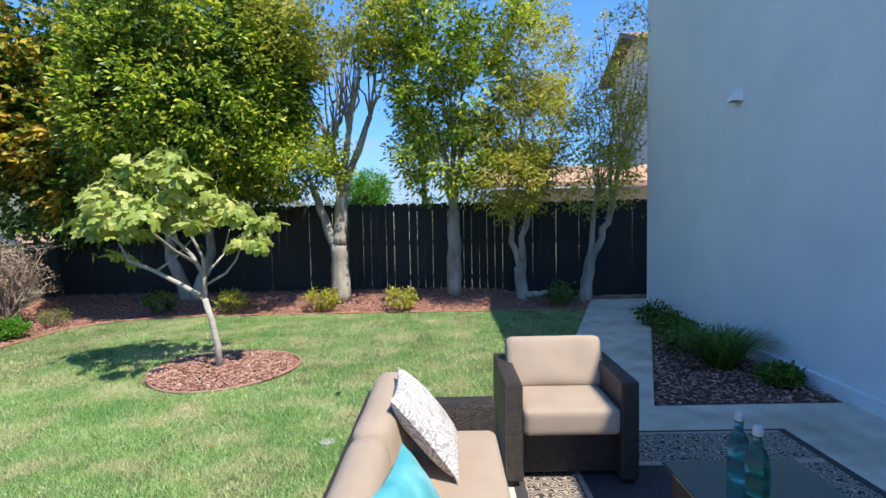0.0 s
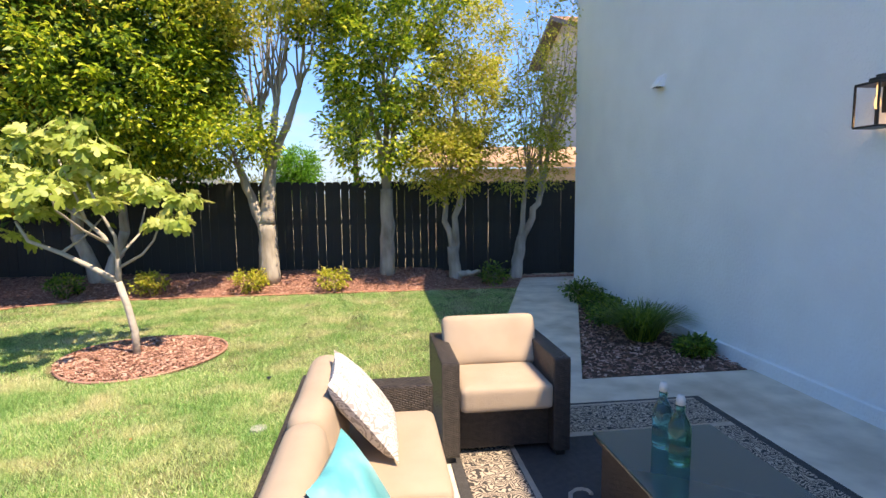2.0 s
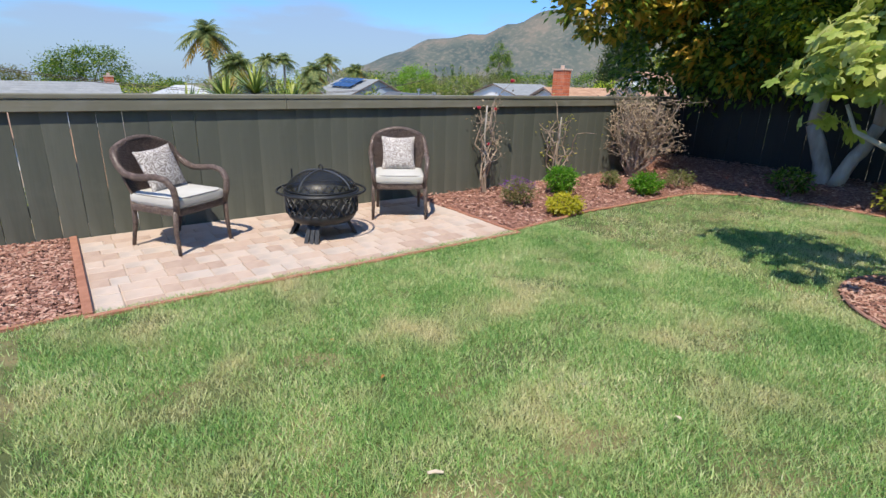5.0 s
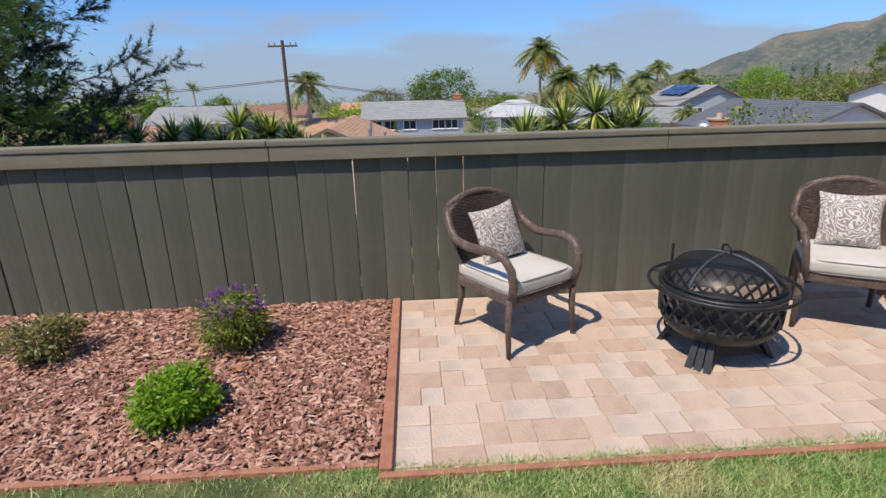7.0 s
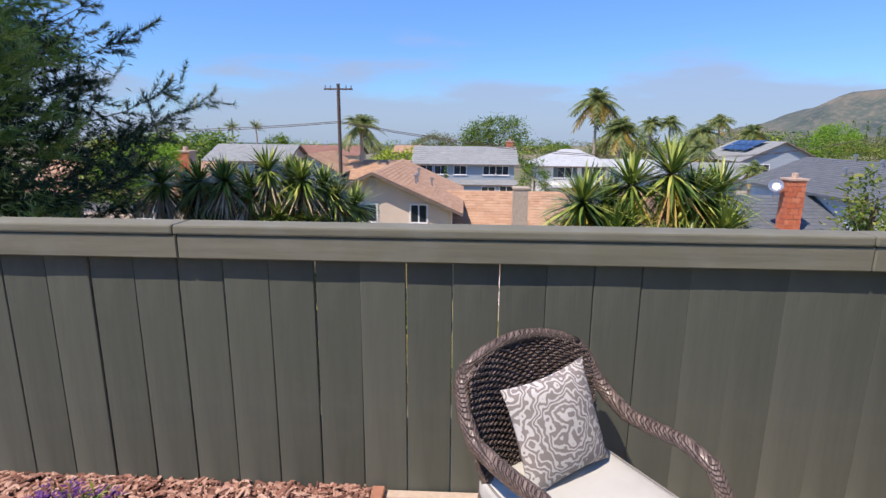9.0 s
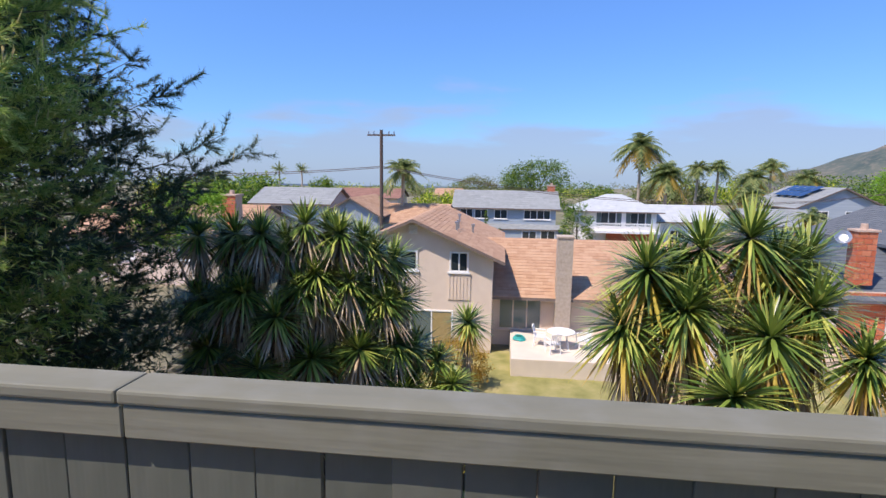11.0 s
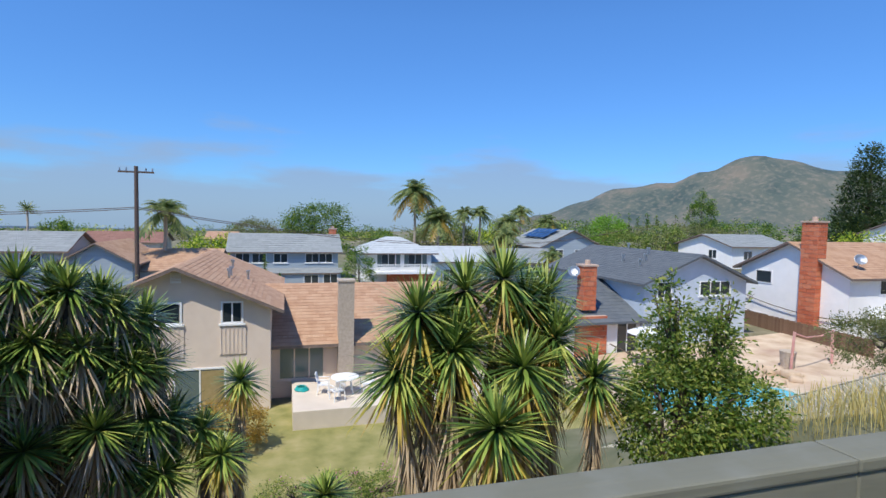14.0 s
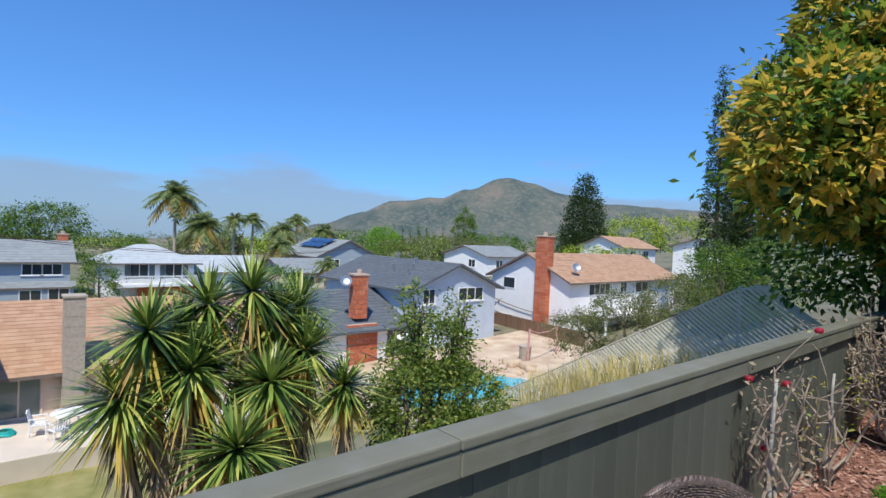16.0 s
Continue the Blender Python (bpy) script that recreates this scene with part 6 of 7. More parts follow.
for i in range(16):
    x, y, w = -26.6 + rr.normal() * 1.0, 24.6 + rr.normal() * 1.6, rr.uniform(0.3, 1.0)
    single("garden_rock", Shape().cushion((0, 0, 0), (w, w * 0.8, w * 0.6), r=w * 0.25, n=5, wave=0.5), M["sand"], (x, y, land(x, y) + w * 0.2), rr.uniform(0, 180), "rounded tan boulder edging the pool garden", "rock", "boulders round the pool")
um = thing("sun_umbrella", (-31.0, 20.8, land(-31, 20.8)), 0, "white garden umbrella beside the pool", "umbrella")
part("pole", Shape().tube([(0, 0, 0), (0, 0, 2.3)], 0.025, 8), M["metal"], um)
part("canopy", Shape().lathe([(1.25, 1.95), (0.7, 2.18), (0, 2.35), (0, 2.32), (0.7, 2.14), (1.22, 1.92)], sides=10), M["white"], um)

# utility pole and cables
p = thing("utility_pole", (-46.6, -8.9, -7), 0, "dark wooden utility pole with cross-arm and wires", "utility pole")
part("pole", Shape().tube([(0, 0, 0), (0, 0, 12.1)], [0.17, 0.13], 10), M["pole"], p)
part("crossarm", Shape().box((0, 0, 11.7), (0.1, 2.2, 0.12)), M["pole"], p)
for y in (-1.0, -0.6, 0.6, 1.0):
    part("insulator", Shape().tube([(0, y, 11.76), (0, y, 11.98)], 0.05, 6), M["metal"], p)


def sag(a, b, dip, n=14):
    a, b = Vector(a), Vector(b)
    return [a.lerp(b, i / n) - Vector((0, 0, dip * 4 * (i / n) * (1 - i / n))) for i in range(n + 1)]


for a, b, e in (((-39, 35.45, -3.3), (-30.5, 35.45, -4.1), (-30.45, 46, -3.2)), ((-39, 35.43, -4.4), (-30.48, 35.43, -5.0), (-30.43, 40, -5.0))):
    c = thing("house_cable", (0, 0, 0), 0, "dark cable sagging along the white house wall", "cable")
    part("span", Shape().tube(sag(a, b, 0.35), 0.03, 5), M["pole"], c)
    part("span", Shape().tube(sag(b, e, 0.3), 0.03, 5), M["pole"], c)
c = thing("string_lights", (0, 0, 0), 0, "string of small dark bulbs between the two houses", "string lights")
line = sag((-33.8, 23.5, -3.9), (-37.5, 35.4, -3.3), 0.7, 18)
part("wire", Shape().tube(line, 0.02, 5), M["pole"], c)
for q in line[1:-1]:
    part("bulb", Shape().lathe([(0, 0), (0.05, -0.03), (0.07, -0.12), (0.04, -0.2), (0, -0.22)], q, 8), M["pole"], c)
for z, dip in ((2.3, 1.2), (2.2, 1.3)):
    c = thing("power_cable", (0, 0, 0), 0, "thin dark sagging overhead cable", "cable")
    part("span", Shape().tube(sag((-46.6, -8.9, z), (-78, 55, 1.5), dip + 1.5), 0.025, 4), M["pole"], c)
    part("span", Shape().tube(sag((-46.6, -8.9, z), (-60, -62, 3.0), dip), 0.025, 4), M["pole"], c)

# ---- palms, far trees, hills ----
def palm(at, h, fronds, length, seed, label, gold=0, fan=False):
    rng = np.random.default_rng(seed)
    t = thing("palm_tree", at, 0, label, "palm")
    s = Shape()
    s.smooth = True
    s.tube(limb(rng, (0, 0, -0.5), (0.2, 0, h), 6, 0.1), taper(0.26, 0.17, 7), 8)
    part("trunk", s, M["block"], t)
    for mat, cnt, lo, hi in (("palm", fronds + 10, -0.5, 1.0), ("palm_gold", gold, -0.75, -0.1)):
        if not cnt:
            continue
        V, F = [], []
        for i in range(cnt):
            el = math.asin(lo + (hi - lo) * rng.uniform() ** 0.8)
            az = i * 2.4 + rng.normal() * 0.2
            d = Vector((math.cos(az) * math.cos(el), math.sin(az) * math.cos(el), math.sin(el)))
            side = Vector((-math.sin(az), math.cos(az), 0))
            L = length * rng.uniform(0.8, 1.1)
            rib = [Vector((0.2, 0, h)) + d * L * q - Vector((0, 0, L * (0.18 if fan else 0.55) * q * q)) for q in [k / 9 for k in range(10)]]
            for k in range(1, 10):
                w = L * (0.27 if not fan else 0.14) * (1 - (k / 9 - 0.35) ** 2 * 1.3)
                for sg in (-1, 1):
                    o = len(V)
                    e = rib[k] + side * sg * w + d * w * 0.5 - Vector((0, 0, w * 0.7))
                    V += [tuple(rib[k - 1]), tuple(rib[k]), tuple(e), tuple((rib[k - 1] + e) / 2)]
                    F.append((o, o + 1, o + 2, o + 3))
        me = mesh_arrays("fronds", V, F)
        me.materials.append(M[mat])
        tagged(new("fronds", me), kind="stuff").parent = t
    return t


G = -6.0
M["leaf_cypress"] = leafy("cypress_leaf", (0.03, 0.06, 0.02), (0.055, 0.095, 0.028), (0.1, 0.14, 0.04))
palm((-88.5, 20.8, G), 12.6, 34, 4.2, 201, "tall feather palm with golden flower stalks", 12)
palm((-83.0, 23.2, G), 8.4, 44, 3.6, 202, "drooping olive-green feather palm", 8)
palm((-95.8, 31.6, G), 9.4, 30, 2.6, 203, "feather palm standing in the valley", 0)
palm((-95.0, 34.4, G), 9.6, 30, 2.6, 204, "feather palm standing in the valley", 0)
palm((-92.0, 38.5, G), 8.0, 34, 3.4, 205, "feather palm standing in the valley", 4)
palm((-80.0, 33.0, G), 5.8, 30, 2.6, 206, "yellow-green palm among houses", 14)
palm((-105, 47.0, G), 10.0, 34, 3.0, 207, "feather palm standing in the valley", 4)
palm((-98, 49.5, G), 8.0, 34, 3.2, 208, "feather palm standing in the valley", 6)
palm((-64.8, -10.7, G), 8.3, 30, 2.9, 209, "feather palm behind the tan roof", 0)
palm((-130, -48.3, G), 8.4, 26, 2.2, 210, "distant slim fan palm", 0, True)
palm((-130, -54.0, G), 8.4, 26, 2.2, 211, "distant slim fan palm", 0, True)
palm((-60, 30.0, G), 4.2, 26, 2.0, 212, "low palm among houses", 6)


def far_tree(at, blobs, n, size, mat, label, seed, clumps=120, spread=0.5):
    return broad_bush("tree", at, blobs, int(n * 1.7), size * 0.8, mat, label, seed, int(clumps * 1.5), spread * 0.75)


far_tree((-125, 7, G), [(0, 0, 6.5, 5.5, 6.5, 4.2), (0, 3, 8, 4, 5, 3.2), (0, -3.5, 6, 4, 4, 3)], 6000, 0.55, "leaf_dark", "large rounded dark green tree", 221, 200, 0.9)
far_tree((-131, -5.5, G), [(0, 0, 4.8, 4, 5.0, 2.4)], 2200, 0.5, "leaf_olive", "broad olive tree in the valley", 222, 90, 0.7)
far_tree((-110, 16, G), [(0, 0, 3.5, 5, 7, 2.6)], 2200, 0.5, "leaf_dark", "green trees behind the houses", 223, 90, 0.7)
far_tree((-97, 62.5, G), [(0, 0, 6.3, 3, 3.6, 3.3)], 3000, 0.45, "leaf_lime", "bright lime-green rounded tree", 224, 120, 0.6)
far_tree((-108.7, 96, G), [(0, 0, 10, 3.5, 3.5, 3.5), (0, 0, 13, 2.4, 2.4, 3), (1, 1, 7, 4.5, 4.5, 2)], 4500, 0.5, "leaf_dark", "dark rugged spreading conifer", 225, 160, 0.6)
far_tree((-88, 66, G), [(0, 0, 5.0, 4, 5, 3), (3, 6, 5.2, 4, 5, 3)], 4000, 0.5, "leaf_olive", "olive-green trees in the valley", 226, 130, 0.7)
far_tree((-75, 58, G), [(0, 0, 5.2, 3, 4, 2.6), (-3, -6, 4.5, 3, 4, 2.4)], 3200, 0.45, "leaf_bush", "yellow-green trees in the valley", 227, 110, 0.6)
far_tree((-100, 100, G), [(0, 0, 6, 7, 8, 3), (10, 12, 6.5, 7, 8, 3)], 4500, 0.6, "leaf_dark", "dark green woodland edge", 228, 160, 0.9)
far_tree((-69.7, 114, G + 2), [(0, 0, 8, 7, 9, 4.5), (8, 6, 8.5, 7, 6, 4.5), (-8, -6, 6, 6, 7, 3)], 8000, 0.6, "leaf_hedge", "large spreading green trees on the slope", 229, 260, 0.9)
far_tree((-48, 62, G + 1), [(0, 0, 4.4, 3, 4, 2), (3, 5, 4.4, 3, 4, 2)], 3000, 0.4, "leaf_hedge", "green trees behind the white house", 230, 110, 0.5)
far_tree((-60, 24, G), [(0, 0, 2.2, 3, 4, 1.6)], 2200, 0.35, "leaf_dark", "shrubs between the houses", 231, 90, 0.4)
far_tree((-62, 8.4, G - 1), [(0, 0, 3.4, 1.5, 1.5, 2.6)], 1500, 0.3, "leaf_dark", "dark tree beside the balcony house", 232, 60, 0.35)
far_tree((-31, -14.6, G - 0.5), [(0, -0.4, 6.3, 1.4, 1.4, 1.5), (0, -2.2, 5.6, 1.3, 1.4, 1.3)], 5200, 0.22, "leaf_lime", "bright green leafy tree behind the yuccas", 233, 200, 0.3)
far_tree((-105, -34.5, G), [(0, 0, 4.2, 2.2, 2.4, 2.5)], 1600, 0.5, "leaf_dark", "distant dark rounded tree", 234, 70, 0.5)
for i, (x, y, w) in enumerate(((-140, 30, 12), (-150, -20, 14), (-130, 60, 14), (-125, 80, 12), (-145, 0, 12), (-118, 40, 8), (-150, -60, 16), (-90, 82, 9), (-150, 20, 10), (-190, -95, 22), (-210, -140, 26), (-170, -40, 20), (-230, -30, 26), (-230, 30, 26), (-140, -85, 14), (-120, -70, 10), (-112, -34, 8), (-100, -60, 9), (-84, -42, 6), (-118, -4, 7), (-104, -12, 5), (-72, -34, 5), (-100, 28, 7))):
    far_tree((x, y, G - (2.6 if x < -100 and y < 35 else 0.0)), [(0, 0, 3.6, 4, w, 2.6), (0, w * 0.6, 4.6, 4, w * 0.4, 2.7), (0, -w * 0.4, 4.2, 3, w * 0.25, 2.8)], 1700, 0.75, ("leaf_dark", "leaf_olive", "leaf_hedge")[i % 3], "belt of mixed green trees across the valley", 240 + i, 130, 0.8)


def spire(at, h, r, seed, label, mat="leaf_dark", n=6000, size=0.16, power=0.6, name="cypress_tree"):
    rng = np.random.default_rng(seed)
    t = thing(name, at, 0, label, "tree")
    part("trunk", Shape().tube([(0, 0, -0.5), (0, 0, h * 0.9)], [0.05 + r * 0.12, 0.03], 8), M["dark_bark"], t)
    blobs = [(0, 0, h * q, max(0.05, r * (1 - q) ** power * (1 if q > 0.1 else 0.8)), max(0.05, r * (1 - q) ** power), h * 0.04) for q in [0.02 + 0.03 * k for k in range(32)]]
    crown("crown", rng, blobs, n, size, M[mat], t, n // 9, r * 0.07, 0.7, droop=-0.8)
    return t


spire((-22.9, 43.2, -4), 20.0, 1.6, 261, "tall narrow dark cypress", "leaf_cypress", 17000, 0.21)
spire((-22.2, 45.3, -4), 19.5, 1.5, 262, "tall narrow dark cypress", "leaf_cypress", 17000, 0.21)
spire((-21.0, 44.6, -4), 19.8, 1.6, 263, "tall narrow dark cypress", "leaf_cypress", 17000, 0.21)
spire((-73.9, 99.9, -3), 20.5, 6.8, 264, "tall broad conical conifer", "leaf_cypress", 18000, 0.5, 0.6, "conifer")
for i in range(7):
    spire((-118 + i * 1.1, 80 + i * 1.8, G), 11.5 - 0.8 * (i % 3), 1.0, 270 + i, "row of slim distant cypresses", n=700, size=0.4)
spire((-67.3, -1.35, -8), 5.9, 0.42, 265, "slim dark cypress beside the blue-grey house", n=1500, size=0.2)
spire((-67.0, 0.35, -8), 3.9, 0.36, 266, "small dark cypress beside the blue-grey house", n=1000, size=0.2)
for i in range(4):
    spire((-140, -67 + i * 1.8, G), 6.4 - 0.6 * (i % 2), 0.7, 280 + i, "row of slim distant cypresses", n=400, size=0.4)
broad_bush("olive_bush", (-19, 24, -3.2), [(0, 0, 1.4, 2.0, 2.5, 1.6), (1, 3.5, 2.0, 2.2, 2.6, 1.8), (-1.5, -1.5, 0.6, 1.6, 1.6, 1.0)], 26000, 0.11, "leaf_olive", "pale olive bushes on the bank", 291, 260, 0.25, category="shrub")
broad_bush("dark_bush", (-17, 30, -2.5), [(0, 0, 2.2, 2.2, 2.6, 2.4), (1.2, 3, 3, 2, 2.5, 2.4)], 20000, 0.13, "leaf_dark", "dark bushes below the cypresses", 292, 220, 0.3, category="shrub")
broad_bush("round_hedge", (-2.5, 17.5, 0), [(0, 0, 2.4, 0.75, 0.75, 0.78), (0, 0, 2.3, 0.5, 0.5, 0.5)], 9000, 0.09, "leaf_shrub", "clipped round green tree beyond the fence", 293, 260, 0.12)


broad_bush("garden_tree", (-0.5, 13.7, 0), [(0, 0, 3.1, 0.6, 0.6, 0.6), (0.1, 0, 3.5, 0.5, 0.5, 0.4)], 4000, 0.09, "leaf_dark", "small dark green tree beyond the fence", 294, 160, 0.12)


def build_hill():
    s = Shape()
    c = Vector((-1020, 1106))
    view = Vector((-5.9, 1.0))
    ahead = (c - view).normalized()
    side = Vector((ahead.y, -ahead.x))
    prof = [(-900, 0), (-680, 6), (-517, 42), (-433, 78), (-333, 103), (-200, 119), (-103, 152), (-40, 175), (0, 181), (56, 168), (151, 142), (274, 122), (504, 108), (700, 84), (900, 40), (1400, 10), (2000, 0)]

    def ridge(u):
        for (a, p), (b, q) in zip(prof, prof[1:]):
            if a <= u <= b:
                return p + (q - p) * smooth01((u - a) / (b - a))
        return 0.0
    nu, nv = 150, 40
    for i in range(nu + 1):
        u = -900 + 2900 * i / nu
        for j in range(nv + 1):
            w = -600 + 1200 * j / nv
            p = c + side * u + ahead * w
            k = math.exp(-(w / 260) ** 2)
            z = ridge(u) * k + 26 * noise.fractal((p.x * 0.006, p.y * 0.006, 0.3), 0.7, 2.0, 6) * min(1, ridge(u) / 50) * k * (0.25 + abs(w) / 260) - 12 - 34 * (1 - k * min(1, ridge(u) / 30))
            s.v.append((p.x, p.y, z))
    n = nv + 1
    s.f = [(i * n + j, (i + 1) * n + j, (i + 1) * n + j + 1, i * n + j + 1) for i in range(nu) for j in range(nv)]
    single("hill", s, M["hill"], label="scrubby green-brown hill with pale rock outcrops, distance haze tinted in", kind="structure", smooth=True)


build_hill()
s = Shape()
for i in range(60):
    a = radians(120 + i * 3.2)
    r = 3000
    hh = -72 + 24 * abs(noise.noise((i * 0.13, 0, 0)))
    s.v += [(r * math.cos(a), r * math.sin(a), -160), (r * math.cos(a), r * math.sin(a), hh)]
s.f = [(2 * i, 2 * i + 1, 2 * i + 3, 2 * i + 2) for i in range(59)]
# air haze over the far hills is painted as this flat blue
M["haze_hill"] = surface("haze_painted_hill", ((0.2, 0.28, 0.38), (0.24, 0.32, 0.42)), scale=0.01, rough=1.0, bump=0)
single("backdrop", s, M["haze_hill"], label="low hills on the horizon, painted in haze blue", kind="structure")

# greenery beyond the north fence
for i, (x, y, w, h) in enumerate(((-5.5, 22, 3.0, 2.2), (1.5, 24, 2.6, 1.9), (-1.0, 34, 5.0, 2.6))):
    broad_bush("garden_hedge", (x, y, -0.1), [(0, 0, h * 0.55, w, 1.0, h * 0.5), (w * 0.4, 0, h * 0.8, w * 0.4, 0.8, h * 0.3)], 9000, 0.12, "leaf_olive", "loose green hedge beyond the dark fence", 310 + i, 260, 0.2, category="hedge")

# woods on the far side of the valley
for i in range(15):
    a = radians(148 + i * 6.4)
    x, y = -6 + 300 * math.cos(a), 300 * math.sin(a)
    far_tree((x, y, -4.0 if i < 2 else -14.0), [(0, 0, 3.5, 20, 20, 3.0), (6, 9, 5.0 + (i * 7) % 3, 9, 9, 2.6), (-5, -8, 4.6 + (i * 5) % 2, 8, 10, 2.6)], 1000, 1.5, ("leaf_dark", "leaf_olive")[i % 2], "distant wooded rise on the horizon", 330 + i, 150, 1.2)

# ---- pavers by the fence ----
M["paver"] = surface("buff_paver", ((0.38, 0.28, 0.22), (0.5, 0.38, 0.3), (0.56, 0.46, 0.38), (0.48, 0.43, 0.38)), scale=7, rough=0.85, bump=0.35, bump_scale=60, per_object=0.65, stain=(0.34, 0.25, 0.19, 0.4), stain_scale=3)
M["joint_sand"] = surface("joint_sand", ((0.46, 0.37, 0.29), (0.56, 0.46, 0.37)), scale=40, rough=1.0, bump=0.3)
M["edging"] = surface("terracotta_edging", ((0.3, 0.13, 0.08), (0.42, 0.2, 0.13)), scale=12, rough=0.8, bump=0.3, stretch_by=(1, 1, 1))
M["wicker_dark"] = weave("dark_wicker", (0.03, 0.024, 0.022), (0.06, 0.048, 0.042), 0.03, 0.012)
M["wicker_brown"] = weave("brown_wicker", (0.12, 0.087, 0.075), (0.22, 0.165, 0.14), 0.016, 0.008, 0.38)
M["beige_cloth"] = surface("beige_canvas", ((0.345, 0.27, 0.2), (0.4, 0.315, 0.236)), scale=5, rough=0.95, bump=0.25, bump_scale=350, stain=(0.36, 0.29, 0.22, 0.35), stain_scale=4)
M["grey_cloth"] = surface("pale_grey_canvas", ((0.493, 0.493, 0.456), (0.581, 0.581, 0.542)), scale=6, rough=0.95, bump=0.25, bump_scale=350)
M["piping"] = surface("dark_piping", ((0.2, 0.19, 0.18), (0.26, 0.25, 0.24)), scale=10, rough=0.9)
M["teal_cloth"] = surface("teal_satin", ((0.05, 0.28, 0.33), (0.1, 0.4, 0.44), (0.24, 0.55, 0.58)), scale=7, rough=0.35, bump=0.15, bump_scale=200)
M["iron"] = surface("black_iron", ((0.016, 0.019, 0.022), (0.03, 0.034, 0.038)), scale=15, rough=0.45, metal=0.3, bump=0.15)
M["steel"] = surface("dull_steel", ((0.1, 0.11, 0.12), (0.16, 0.17, 0.18)), scale=10, rough=0.45, metal=0.7, bump=0.05)
# the bluish-green reflection on the tabletop is put into the base tint
M["black_glass"] = gloss("black_glass_reflection_tint", (0.03, 0.06, 0.064), 0.04)
M["lamp_black"] = surface("black_lamp_metal", ((0.012, 0.012, 0.013), (0.02, 0.02, 0.022)), rough=0.4, bump=0)
M["bottle_teal"] = glass("teal_bottle_glass", (0.16, 0.6, 0.62), 0.12)
M["bottle_green"] = glass("green_bottle_glass", (0.14, 0.55, 0.42), 0.12)
M["door_glass"] = gloss("dark_door_glass", (0.012, 0.016, 0.018), 0.02)
bulb = bpy.data.materials.new("lit_bulb")
bulb.use_nodes = True
bb = bulb.node_tree.nodes["Principled BSDF"]
bb.inputs["Base Color"].default_value = (0.5, 0.3, 0.14, 1)
bb.inputs["Emission Color"].default_value = (1, 0.62, 0.3, 1)
bb.inputs["Emission Strength"].default_value = 0.9
M["bulb"] = bulb


def scroll(name, ground, ink, scale, thick=0.12, soft=0.05, distort=5.0, rough=0.95):
    """Cloth printed with pale curling scrolls on a darker ground."""
    m = surface(name, (ground, tuple(c * 1.12 for c in ground)), scale=60, rough=rough, bump=0.2, bump_scale=300)
    n, l = m.node_tree.nodes, m.node_tree.links
    bs = n["Principled BSDF"]
    src = bs.inputs["Base Color"].links[0].from_socket
    tc = n.new("ShaderNodeTexCoord")
    vo = n.new("ShaderNodeTexWave")
    vo.wave_type, vo.rings_direction = "RINGS", "SPHERICAL"
    vo.inputs["Scale"].default_value = scale
    vo.inputs["Distortion"].default_value = distort
    vo.inputs["Detail"].default_value = 1.5
    vo.inputs["Detail Scale"].default_value = 1.3
    l.new(tc.outputs["Object"], vo.inputs["Vector"])
    mr = n.new("ShaderNodeMapRange")
    mr.inputs["From Min"].default_value, mr.inputs["From Max"].default_value = 1 - thick - soft, 1 - thick
    l.new(vo.outputs["Fac"], mr.inputs["Value"])
    mx = n.new("ShaderNodeMix")
    mx.data_type = "RGBA"
    l.new(mr.outputs[0], mx.inputs["Factor"])
    l.new(src, mx.inputs["A"])
    mx.inputs["B"].default_value = rgb(*ink)
    l.new(mx.outputs["Result"], bs.inputs["Base Color"])
    return m


wire = surface("fine_black_wire", ((0.012, 0.014, 0.016), (0.02, 0.022, 0.025)), rough=0.4, bump=0)
tn, tk = wire.node_tree.nodes, wire.node_tree.links
see, both = tn.new("ShaderNodeBsdfTransparent"), tn.new("ShaderNodeMixShader")
both.inputs[0].default_value = 0.42
tk.new(tn["Principled BSDF"].outputs[0], both.inputs[1])
tk.new(see.outputs[0], both.inputs[2])
tk.new(both.outputs[0], tn["Material Output"].inputs["Surface"])
M["mesh_wire"] = wire
M["damask"] = scroll("taupe_damask", (0.26, 0.23, 0.215), (0.62, 0.6, 0.57), 17.0, 0.3, 0.12, 16.0)
M["paisley"] = scroll("white_paisley", (0.56, 0.54, 0.52), (0.33, 0.31, 0.3), 20.0, 0.25, 0.2, 14.0)
M["rug_scroll"] = scroll("rug_scroll", (0.04, 0.036, 0.034), (0.44, 0.37, 0.29), 11.0, 0.4, 0.12, 30.0)
M["rug_dark"] = surface("rug_dark", ((0.04, 0.04, 0.041), (0.06, 0.058, 0.058)), scale=30, rough=0.95, bump=0.4, bump_scale=200)
M["rug_tan"] = surface("rug_tan", ((0.38, 0.31, 0.24), (0.46, 0.38, 0.3)), scale=30, rough=0.95, bump=0.4, bump_scale=200)

